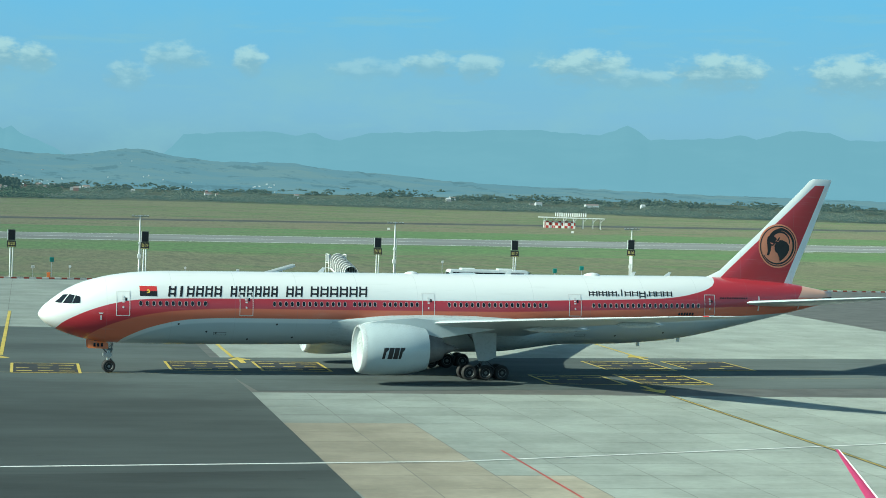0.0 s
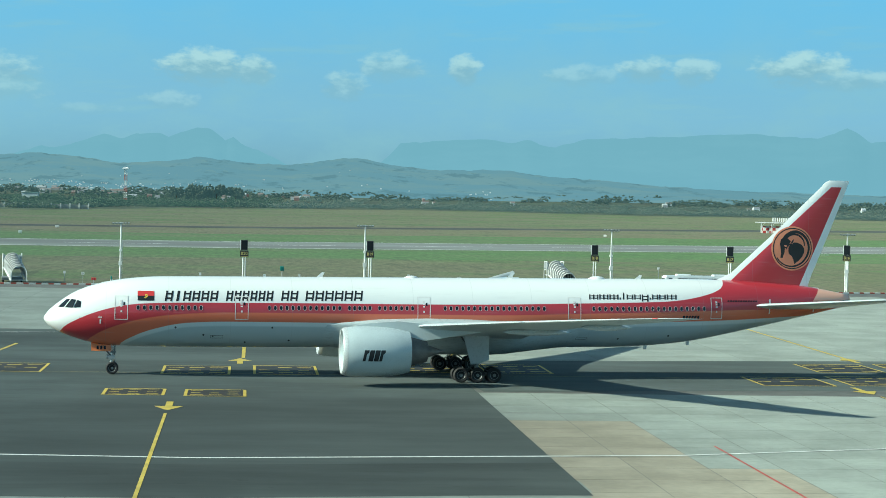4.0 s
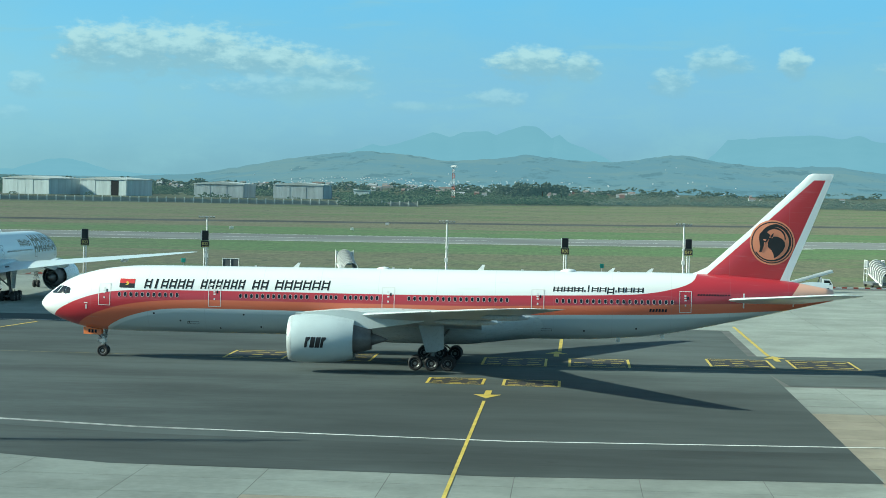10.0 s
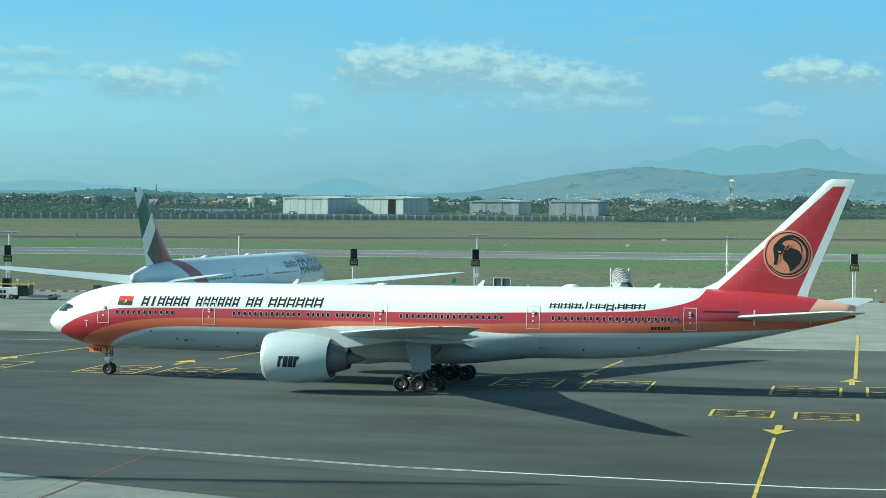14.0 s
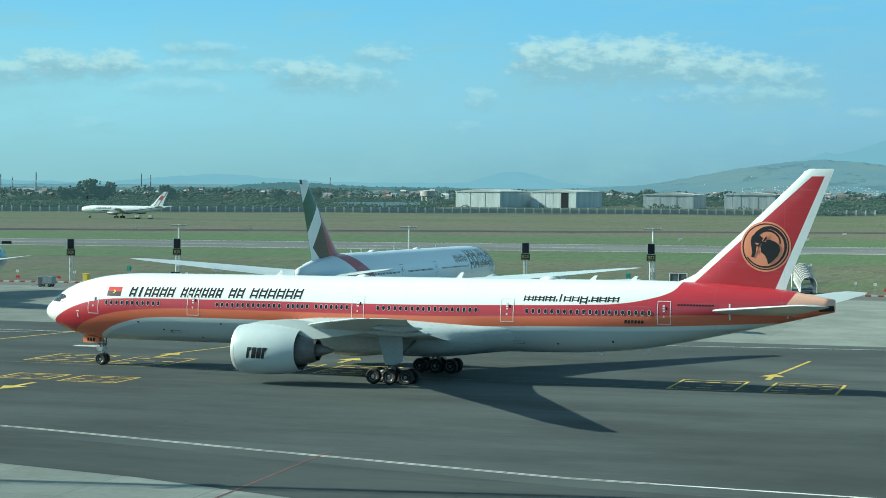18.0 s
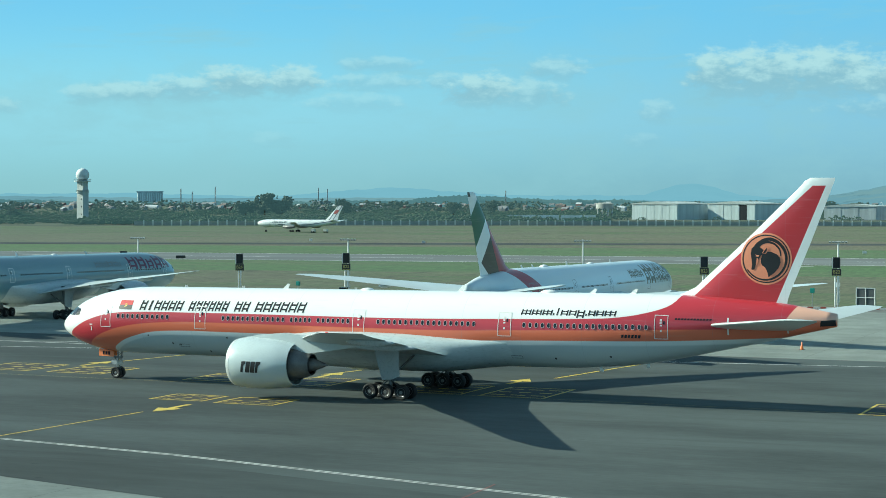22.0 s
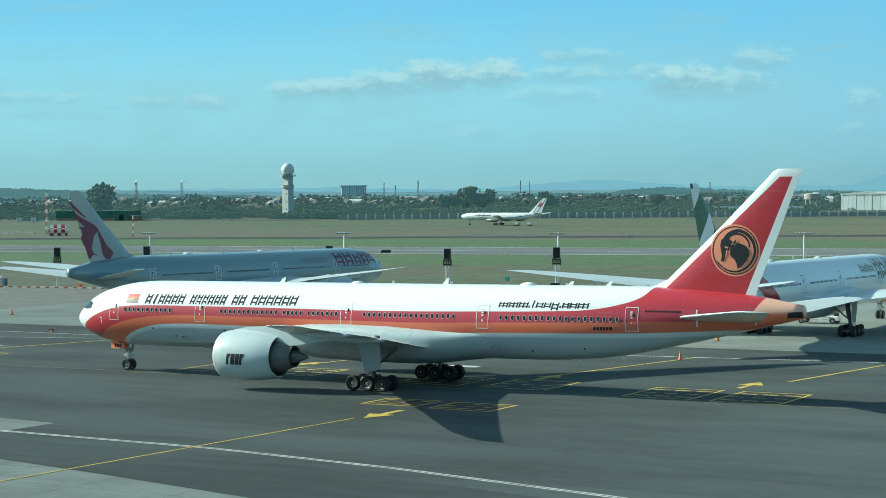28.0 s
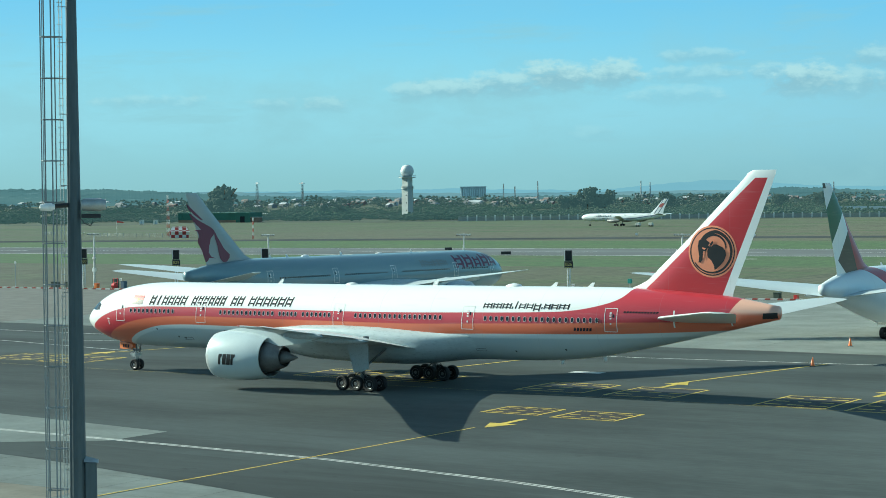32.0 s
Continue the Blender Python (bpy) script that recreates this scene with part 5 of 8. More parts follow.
lathe(bm, [(32.9, 4.2)] + [(37.4 + 5.2 * math.sin(radians(a)), 5.2 * math.cos(radians(a))) for a in range(-50, 91, 10)], 28, "Z")
part("radome", bm, paint("radome_panels", (0.60, 0.64, 0.64), 0.6, var=0.12, scale=0.35), t, "white radar dome", True)
for z in (6, 12, 18, 29):
    bm = bmesh.new()
    box(bm, 1.2, 1.9, -3.26 if z < 26 else -2.96, -2.6, z, z + 1.0)
    part("window", bm, CAB_GLASS, t)


# ---------------------------------------------------------------- lattice masts
def lattice(x, y, z, h, w0, w1, mats, label, cat, n=10, top=None):
    t = thing("lattice_mast", label, cat, "lattice masts", at=pose(x, y, z))
    for k in range(n):
        bm = bmesh.new()
        za, zb = h * k / n, h * (k + 1) / n
        ra, rb = (w0 + (w1 - w0) * k / n) / 2, (w0 + (w1 - w0) * (k + 1) / n) / 2
        ca, cb = [(sx * ra, sy * ra, za) for sx, sy in ((-1, -1), (1, -1), (1, 1), (-1, 1))], [(sx * rb, sy * rb, zb) for sx, sy in ((-1, -1), (1, -1), (1, 1), (-1, 1))]
        e = max(0.16 if w0 > 1.2 else 0.05, w0 * 0.06)
        for i in range(4):
            j = (i + 1) % 4
            tube(bm, ca[i], cb[i], e, seg=4)
            tube(bm, ca[i], cb[j], e * 0.7, seg=4)
            tube(bm, cb[i], cb[j], e * 0.7, seg=4)
        part("mast_section", bm, mats[k % len(mats)], t)
    if top:
        bm = bmesh.new()
        box(bm, -w1 - 1.2, w1 + 1.2, -w1, w1, h, h + 0.5)
        box(bm, -w1, w1, -0.4, 0.2, h + 0.5, h + 2.0)
        part("antenna", bm, WHITE, t)
    return t


# paler than the dark steel: haze over the town put into the colour
HAZY_STEEL = paint("haze_paled_steel", (0.24, 0.26, 0.27), 0.7, var=0.15)
DARK_STEEL = paint("dark_steel", (0.13, 0.15, 0.16), 0.7, var=0.15)
MAST_RED, MAST_WHITE = paint("mast_red", (0.45, 0.10, 0.07), 0.6, var=0.1), paint("mast_white", (0.7, 0.7, 0.68), 0.6, var=0.1)
lattice(-113, 1829, 0, 34, 3.0, 2.4, (MAST_RED, MAST_RED, MAST_WHITE, MAST_WHITE), "red and white banded lattice mast in the grass", "mast", 12, True)
lattice(-578, 682, 0, 18.8, 0.95, 0.6, (MAST_RED, MAST_WHITE), "slim red and white lattice mast", "mast", 10)
lattice(-500, 645, 0, 8.8, 0.5, 0.35, (MAST_RED, MAST_WHITE), "short red and white lattice mast", "mast", 6)
lattice(-1365, 1752, 3, 31, 2.6, 1.6, (DARK_STEEL,), "grey lattice mast with antennas", "mast", 8, True)
lattice(-1324, 1784, 3, 31, 2.6, 1.6, (DARK_STEEL,), "grey lattice mast with antennas", "mast", 8, True)
for x, y, h in ((-1379, 2333, 26), (-1365, 2341, 22), (-1337, 2357, 29), (-965, 2533, 24)):
    lattice(x, y, 9, h, 1.6, 0.9, (HAZY_STEEL,), "thin far lattice mast over the town", "mast", 5)

# silo block and works chimneys on the skyline
t = thing("silo_building", "long grey ribbed grain silo on the skyline", "building", at=pose(-1590, 2560, 9, 0, 0, 32))
bm = bmesh.new()
box(bm, -2, 38, 0, 16, 0, 23)
part("wall", bm, SHEET_SHADE, t)
for k in range(11):
    bm = bmesh.new()
    tube(bm, (-0.5 + 3.5 * k, -0.4, 0), (-0.5 + 3.5 * k, -0.4, 21), 1.1, seg=10)
    part("rib", bm, SHEET_METAL, t)
bm = bmesh.new()
box(bm, -3, 39, -1, 17, 23, 24.2)
part("roof", bm, SHEET_SHADE, t)
for x, y, h in ((-1264, 2536, 29), (-1252, 2542, 27)):
    t = thing("chimney", "thin dark works chimney on the skyline", "chimney", at=pose(x, y, 9))
    bm = bmesh.new()
    tube(bm, (0, 0, 0), (0, 0, h), 1.0, 0.7, 10)
    part("stack", bm, HAZY_STEEL, t)
    bm = bmesh.new()
    box(bm, -9, 4, -3, 3, 0, 9)
    part("shed", bm, HOUSE[1], t)

# green shed and chequered hut by the runway
CHECK = bpy.data.materials.new("red_white_chequer")
CHECK.use_nodes = True
ct = Net(CHECK.node_tree)
ck = ct.n.new("ShaderNodeTexChecker")
ck.inputs["Scale"].default_value, ck.inputs["Color1"].default_value, ck.inputs["Color2"].default_value = 0.62, (0.72, 0.70, 0.66, 1), (0.36, 0.035, 0.03, 1)
cv = ct.n.new("ShaderNodeVectorMath")
cv.inputs[1].default_value = (0.31, 0.33, 0.29)
ct.l.new(ct.coords(), cv.inputs[0])
ct.l.new(cv.outputs[0], ck.inputs["Vector"])
ct.l.new(ck.outputs[0], CHECK.node_tree.nodes["Principled BSDF"].inputs["Base Color"])
CHECK.node_tree.nodes["Principled BSDF"].inputs["Roughness"].default_value = 0.7
t = thing("chequered_hut", "red and white chequered equipment hut in the grass", "hut", at=pose(-551, 658, 0, 0, 0, 40))
bm = bmesh.new()
box(bm, -4.0, 4.0, -2.4, 2.4, 0, 2.6)
part("wall", bm, CHECK, t)
bm = bmesh.new()
v = [bm.verts.new(p) for p in ((-4.5, -2.9, 2.5), (4.5, -2.9, 2.5), (4.5, 2.9, 2.5), (-4.5, 2.9, 2.5), (-3.0, 0, 4.9), (3.0, 0, 4.9))]
for q in ((0, 1, 5, 4), (2, 3, 4, 5), (1, 2, 5), (3, 0, 4), (3, 2, 1, 0)):
    bm.faces.new([v[i] for i in q])
part("roof", bm, CHECK, t)
t = thing("green_shed", "long dark green shed with a tan base", "shed", at=pose(-905, 1078, 0, 0, 0, 12))
GREEN_SHEET = paint("green_sheet", (0.05, 0.15, 0.11), 0.7, var=0.12, scale=0.1)
bm = bmesh.new()
box(bm, -4, 45, 0, 18, 1.8, 6.6)
part("wall", bm, GREEN_SHEET, t)
bm = bmesh.new()
box(bm, -3.9, 44.9, 0.1, 17.9, 0, 1.8)
part("plinth", bm, paint("tan_brick", (0.28, 0.19, 0.13), 0.9, var=0.2, scale=0.2), t)
bm = bmesh.new()
prism(bm, [(-4.4, -0.5), (45.4, -0.5), (45.4, 18.5), (-4.4, 18.5)], 6.6, 7.1)
part("roof", bm, paint("green_roof", (0.12, 0.24, 0.19), 0.7, var=0.12, scale=0.1), t)
for k in range(16):
    bm = bmesh.new()
    box(bm, -3.6 + 3.05 * k, -3.45 + 3.05 * k, -0.12, 0.0, 1.8, 6.6)
    part("rib", bm, GREEN_SHEET, t)
bm = bmesh.new()
box(bm, 45.5, 56.5, -6, 14, 0, 7.2)
part("annex", bm, GREEN_SHEET, t, "darker green annex")
bm = bmesh.new()
box(bm, 49, 52.5, -6.1, -6.0, 0, 4.4)
part("door", bm, DARK_PANEL, t)
t = thing("brick_hut", "small tan brick hut in the grass", "hut", at=pose(-850, 1085, 0, 0, 0, 12))
bm = bmesh.new()
box(bm, 0, 7.5, 0, 6, 0, 3.6)
part("wall", bm, paint("hut_brick", (0.22, 0.15, 0.11), 0.9, var=0.2, scale=0.3), t)
bm = bmesh.new()
box(bm, -0.4, 7.9, -0.4, 6.4, 3.6, 4.0)
part("roof", bm, TOWER_CONC, t)
for x, y in ((-871, 995), (-862, 999)):
    t = thing("equipment_cabin", "small white equipment cabin in the grass", "cabin", at=pose(x, y, 0, 0, 0, 38))
    bm = bmesh.new()
    box(bm, -1.6, 1.6, -1.2, 1.2, 0.3, 3.2, bevel=0.06)
    part("wall", bm, MAST_WHITE, t)
    bm = bmesh.new()
    box(bm, -0.5, 0.4, -1.25, -1.19, 0.5, 2.5)
    part("door", bm, GREY, t)
    bm = bmesh.new()
    box(bm, -1.8, 1.8, -1.4, 1.4, 3.2, 3.4)
    part("roof", bm, TOWER_CONC, t)
for x, y, r in ((-1061, 1376, 4.5), (-1044, 1386, 4.5)):
    t = thing("storage_tank", "low round pale tank on the grass", "tank", at=pose(x, y, 0))
    bm = bmesh.new()
    lathe(bm, [(0, 0.0), (0, r), (3.4, r), (3.8, 0.0)], 20, "Z")
    part("tank", bm, TOWER_CONC, t, smooth=True)

# glide-slope shelter with its flat canopy
t = thing("antenna_shelter", "white steel canopy over a chequered hut in the grass", "shelter", at=pose(279, 936, 0, 0, 0, -14))
bm = bmesh.new()
box(bm, -17, 17, -5, 5, 5.2, 5.6)
part("canopy", bm, MAST_WHITE, t)
for k in range(15):
    bm = bmesh.new()
    box(bm, -8.5 + k * 1.1, -7.9 + k * 1.1, -2, -1.2, 6.0, 8.0)
    part("antenna_element", bm, MAST_WHITE, t)
for x in (-14, -9, -4, 1, 6, 11, 15):
    for y in (-4.5, 4.5):
        bm = bmesh.new()
        tube(bm, (x, y, 0), (x, y, 5.3), 0.14, seg=6)
        tube(bm, (x, y, 3.2), (x + 1.8, y, 5.2), 0.09, seg=5)
        part("post", bm, MAST_WHITE, t)
bm = bmesh.new()
box(bm, -13.5, 2.0, -3, 3, 0, 3.6)
part("hut", bm, CHECK, t)

# ---------------------------------------------------------------- airfield wall
t = thing("airfield_wall", "long grey concrete panel wall with pale posts", "wall", kind="structure")
PANEL = paint("wall_panel", (0.40, 0.40, 0.36), 0.9, var=0.2, scale=0.1)
POST = paint("wall_post", (0.78, 0.76, 0.70), 0.9, var=0.15, scale=0.2)
bm = bmesh.new()
box(bm, -0.5, 0.5, -0.7, 0.3, 0, 3.9)
post_me = bpy.data.meshes.new("post")
bm.to_mesh(post_me)
bm.free()
post_me.materials.append(POST)
bm = bmesh.new()
box(bm, 0.4, 6.6, -0.1, 0.1, 0, 3.0)
panel_me = bpy.data.meshes.new("panel")
bm.to_mesh(panel_me)
bm.free()
panel_me.materials.append(PANEL)
for k in range(100):
    a = 4.6 + 27.0 * k / 99
    r = 1400 - 60 * k / 99
    x, y = polar(a, r)
    nx, ny = polar(4.6 + 27.0 * (k + 1) / 99, r)
    rz = math.degrees(math.atan2(ny - y, nx - x))
    obj("post", post_me, t, "", pose(x, y, 0, 0, 0, rz))
    obj("panel", panel_me, t, "", pose(x, y, 0, 0, 0, rz))

# seconds, the nose wheels in x and y, the heading in degrees
TAXI = [
    (0.0, 11.60, 158.27, -5.00),
    (0.5, 9.15, 157.68, -5.17),
    (1.0, 6.54, 157.28, -5.13),
    (1.5, 4.12, 157.16, -4.87),
    (2.0, 1.42, 157.06, -4.61),
    (2.5, -1.01, 156.74, -4.46),
    (3.0, -3.64, 156.35, -4.30),
    (3.5, -6.17, 156.07, -3.96),
    (5.5, -16.19, 155.90, -3.43),
    (6.0, -18.88, 155.80, -2.96),
    (6.5, -21.39, 155.74, -2.61),
    (7.0, -24.12, 155.71, -2.29),
    (7.5, -26.60, 155.67, -1.93),
    (8.0, -29.29, 155.57, -1.56),
    (8.5, -31.75, 155.47, -1.17),
    (9.0, -34.44, 155.46, -0.79),
    (9.5, -36.93, 155.58, -0.46),
    (10.0, -39.67, 155.74, -0.16),
    (10.5, -47.08, 156.60, 1.00),
    (11.0, -49.88, 156.81, 1.14),
    (11.5, -52.28, 157.15, 1.27),
    (12.0, -54.78, 157.53, 1.46),
    (12.5, -57.16, 157.80, 1.68),
    (13.0, -59.66, 157.92, 1.86),
    (13.5, -61.98, 157.94, 2.02),
    (14.0, -64.44, 157.96, 2.18),
    (14.5, -66.67, 158.16, 2.29),
    (16.5, -75.34, 158.50, 2.41),
    (17.0, -77.70, 158.85, 2.58),
    (17.5, -79.72, 159.21, 2.72),
    (18.0, -82.03, 159.63, 2.72),
    (18.5, -84.19, 159.98, 2.63),
    (19.0, -86.36, 160.10, 2.55),
    (19.5, -88.17, 160.01, 2.56),
    (20.0, -90.06, 159.90, 2.66),
    (20.5, -91.83, 159.91, 2.81),
    (21.0, -93.84, 160.03, 2.89),
    (21.5, -95.57, 160.18, 2.83),
    (22.0, -97.50, 160.33, 2.78),
    (22.5, -99.31, 160.47, 2.85),
    (23.0, -101.34, 160.56, 2.95),
    (23.5, -103.24, 160.66, 2.98),
    (24.0, -105.20, 160.81, 2.96),
    (24.5, -107.11, 160.97, 2.92),
    (25.0, -109.01, 161.05, 2.79),
    (25.5, -110.89, 161.06, 2.56),
    (27.5, -118.18, 161.02, 2.26),
    (28.0, -120.13, 161.01, 2.03),
    (28.5, -121.73, 161.06, 1.91),
    (29.0, -123.67, 161.21, 1.85),
    (29.5, -125.47, 161.43, 1.75),
    (30.0, -127.36, 161.54, 1.66),
    (30.5, -128.91, 161.50, 1.69),
    (31.0, -130.42, 161.31, 1.75),
    (31.5, -131.73, 161.07, 1.73),
    (32.0, -133.30, 160.91, 1.65),
]

# ---------------------------------------------------------------- the taxiing airliner
def taxi_livery(t, x, y, z):
    b1 = t.curve(x, [(0, 2.0), (1.1, 3.2), (1.75, 4.16), (3.04, 4.94), (4.59, 5.58), (6.05, 5.99), (7.26, 6.21), (9.0, 6.36), (16.8, 6.48), (37, 6.56), (47, 6.78), (53, 6.95), (55.5, 7.08), (58.5, 7.6), (60.2, 8.25), (61, 9.2), (74, 12.0)], 74, 12)
    b2 = t.curve(x, [(0, 1.0), (3.4, 2.7), (4.14, 3.36), (5.3, 4.04), (6.5, 4.5), (8.2, 4.98), (9.95, 5.28), (11.7, 5.46), (16.85, 5.65), (37, 5.64), (50, 5.95), (60, 6.25), (67, 6.5), (69.2, 6.75), (70.4, 8.6), (74, 12)], 74, 12)
    b3 = t.curve(x, [(0, 0.5), (6.2, 2.2), (6.67, 2.88), (7.6, 3.45), (8.65, 3.91), (9.9, 4.29), (11.2, 4.58), (12.6, 4.74), (16.8, 4.85), (37, 4.80), (50.5, 5.11), (60, 5.34), (64, 5.52), (69, 5.77), (74, 5.95)], 74, 12)
    # a pale band under the orange, then the grey belly
    col = t.mix(above(t, z, t.math("SUBTRACT", b3, 0.38), 0.10), (0.47, 0.54, 0.56, 1), (0.68, 0.72, 0.72, 1))
    col = t.mix(above(t, z, b3), col, (0.70, 0.165, 0.085, 1))
    col = t.mix(above(t, z, b2, 0.06), col, (0.47, 0.033, 0.048, 1))
    tail = t.math("MULTIPLY", above(t, x, t.math("ADD", 69.5, t.math("MULTIPLY", t.math("SUBTRACT", z, 7.6), 0.7)), 0.05), above(t, z, 7.15, 0.2))
    col = t.mix(tail, col, (0.80, 0.44, 0.32, 1))
    return t.mix(above(t, z, b1), col, (0.84, 0.84, 0.82, 1))


def taxi_fin(t, x, y, z):
    z = t.math("ADD", 8.7, t.math("DIVIDE", t.math("SUBTRACT", z, 8.7), 0.967))
    # white along the leading edge, the tip and the rudder's trailing edge
    lead = t.math("ADD", 60.95, t.math("MULTIPLY", t.math("SUBTRACT", z, 8.9), 1.047))
    trail = t.math("ADD", 68.85, t.math("MULTIPLY", t.math("SUBTRACT", z, 8.3), 0.408))
    red = t.math("MULTIPLY", above(t, t.math("SUBTRACT", x, lead), 0.62), above(t, t.math("SUBTRACT", trail, x), 0.72))
    red = t.math("MULTIPLY", red, above(t, 17.95, z))
    return t.mix(red, (0.82, 0.84, 0.83, 1), (0.47, 0.028, 0.040, 1))


TAXI_HULL, TAXI_FIN = livery_hull("red_orange_livery", taxi_livery), livery_hull("red_fin", taxi_fin)
WINDOWS = [(8.0, 13.35, 11), (19.2, 25.3, 13), (26.15, 27.95, 5), (28.8, 31.7, 7), (34.6, 43.5, 18), (48.0, 58.35, 20)]
PALE = paint("pale_outline", (0.72, 0.70, 0.68), 0.45, var=0.05)
WINDOW_RIM = paint("window_rim", (0.52, 0.40, 0.40), 0.5, var=0.05)
taxi_plane, wheels = airliner("airliner", "white, red and orange wide-body airliner taxiing on the asphalt", TAXI_HULL, TAXI_FIN, paint("pale_cowl", (0.52, 0.59, 0.60), 0.30, var=0.05, scale=0.5, coat=0.3), WING_GREY, WINDOW_RIM, WINDOWS, PALE, None, True, 0.967)



# ---------------------------------------------------------------- paint on the ground
def line(name, pts, w, z, mat, label, group=""):
    """A painted line through points."""
    bm = bmesh.new()
    L, R = [], []
    for i, p in enumerate(pts):
        a, b = Vector(pts[max(0, i - 1)]), Vector(pts[min(len(pts) - 1, i + 1)])
        n = Vector((-(b - a).y, (b - a).x)).normalized() * w / 2
        L.append(bm.verts.new((p[0] + n.x, p[1] + n.y, z)))
        R.append(bm.verts.new((p[0] - n.x, p[1] - n.y, z)))
    for i in range(len(pts) - 1):
        bm.faces.new((R[i], R[i + 1], L[i + 1], L[i]))
    return tagged(part(name, bm, mat), label, "marking", group, "structure")


Z = 0.110
WORN_RED = paint("worn_red_paint", (0.19, 0.070, 0.062), 0.8, var=0.3, scale=0.3, fine=3)
WORN_YELLOW = paint("worn_yellow_paint", (0.30, 0.25, 0.10), 0.8, var=0.3, scale=0.3, fine=3)
WORN_LINE = paint("worn_line_paint", (0.44, 0.45, 0.43), 0.8, var=0.25, scale=0.3, fine=3)
line("road_line", [(x, bend(ROAD_LINE, x)) for x in range(-20, 131, 5)], 0.34, Z, WHITE_LINE, "long white painted line along the apron road")
for o in (-0.18, 0.18):
    line("road_line", [(x, bend(ROAD_LINE, x) + o) for x in range(-240, -19, 5)], 0.2, Z, WORN_LINE, "worn double white line along the apron road")
line("taxi_centre_line", [(x, 157.3 + (0.02 * -x if x < 0 else 0.03 * x)) for x in range(-300, 201, 20)], 0.12, Z, WORN_YELLOW, "thin worn yellow taxiway centre line")
line("edge_line", [(-240, 199), (-190, 196.5), (-96, 194), (-55, 198), (-2, 205)], 0.25, Z, WHITE_LINE, "thin white line at the taxiway's far edge")
line("stand_line", [(-2.8, 127.2), (-2.8, 20)], 0.23, Z + 0.004, YELLOW, "yellow stand lead-in line")
line("stand_line", [(-80.2, 136.8), (-82.5, 100.5), (-85, 30)], 0.18, Z + 0.004, YELLOW, "yellow stand lead-in line")
line("stand_line", [(56.0, 143.9), (56.1, 112), (55.2, 60)], 0.42, Z, BLACK_LINE, "black edging of a stand line")
line("stand_line", [(56.0, 143.9), (56.1, 112), (55.2, 60)], 0.17, Z + 0.004, YELLOW, "yellow stand lead-in line edged in black")
line("stand_line", [(33.7, 111.8), (33.3, 60)], 0.15, Z, RED_LINE, "red painted stand boundary line")
line("stand_line", [(-41.4, 112.2), (-40.7, 92), (-39.6, 60)], 0.12, Z, WORN_RED, "worn red stand boundary line")
for a, b in (((2.7, 173), (3.0, 232)), ((-21.6, 173), (-20.4, 187)), ((-60.2, 176), (-57.2, 195)), ((-81.0, 173), (-76.4, 195.6)), ((23.6, 173.5), (23.5, 214)), ((65, 181), (66, 230)), ((-107.5, 174), (-103, 199)), ((-150, 175), (-143, 199))):
    line("stand_line", [a, b], 0.35, Z + 0.004, YELLOW, "yellow lead-in line of a far stand")
for a, b in (((-170, 186), (-120, 199)), ((-206, 190), (-150, 178)), ((-140, 186), (-108, 192))):
    line("guide_line", [a, b], 0.2, Z, WHITE_LINE, "faint curved guide line on the asphalt")


def stand_box(x0, x1, y0, y1, seed):
    """A painted stand number: a black field, a yellow border and bars for the figures."""
    t = thing("stand_marking", "yellow-edged black stand number painted on the asphalt", "marking", "stand markings", "structure", at=pose(x0, y0, Z))
    w, d, e = x1 - x0, y1 - y0, 0.25
    bm = bmesh.new()
    sheet(bm, [(0, 0), (w, 0), (w, d), (0, d)], 0.0)
    part("field", bm, BLACK_LINE, t)
    bm = bmesh.new()
    for q in ((0, w, 0, e), (0, w, d - e, d), (0, e, e, d - e), (w - e, w, e, d - e)):
        sheet(bm, [(q[0], q[2]), (q[1], q[2]), (q[1], q[3]), (q[0], q[3])], 0.004)
    part("border", bm, YELLOW, t)
    rr = random.Random(seed)
    k = (w - 2 * e) / 3
    for i in range(3):
        a = e + k * i + 0.25
        for lo, hi, p, q in ((0.18, 0.23, 0, 1), (0.46, 0.51, 0, 0.8), (0.76, 0.81, 0, 1)):
            if rr.random() < 0.85:
                bm = bmesh.new()
                sheet(bm, [(a + (k - 0.5) * p, d * lo), (a + (k - 0.5) * q, d * lo), (a + (k - 0.5) * q, d * hi), (a + (k - 0.5) * p, d * hi)], 0.004)
                part("bar", bm, YELLOW, t)
    return t


def stand_arrow(x, y, s, side):
    """A painted arrow head with a short stem; side 1 points to the far stands."""
    bm = bmesh.new()
    for o in ([(-1.5, 0), (1.5, 0), (0, 3.6)], [(-0.35, -4.0), (0.35, -4.0), (0.35, 0), (-0.35, 0)]):
        sheet(bm, [(x + u * s, y + v * s * side) for u, v in (o if side > 0 else o[::-1])], Z + 0.008)
    return tagged(part("stand_arrow", bm, YELLOW), "yellow arrow painted on the asphalt", "marking", "stand arrows", "structure")


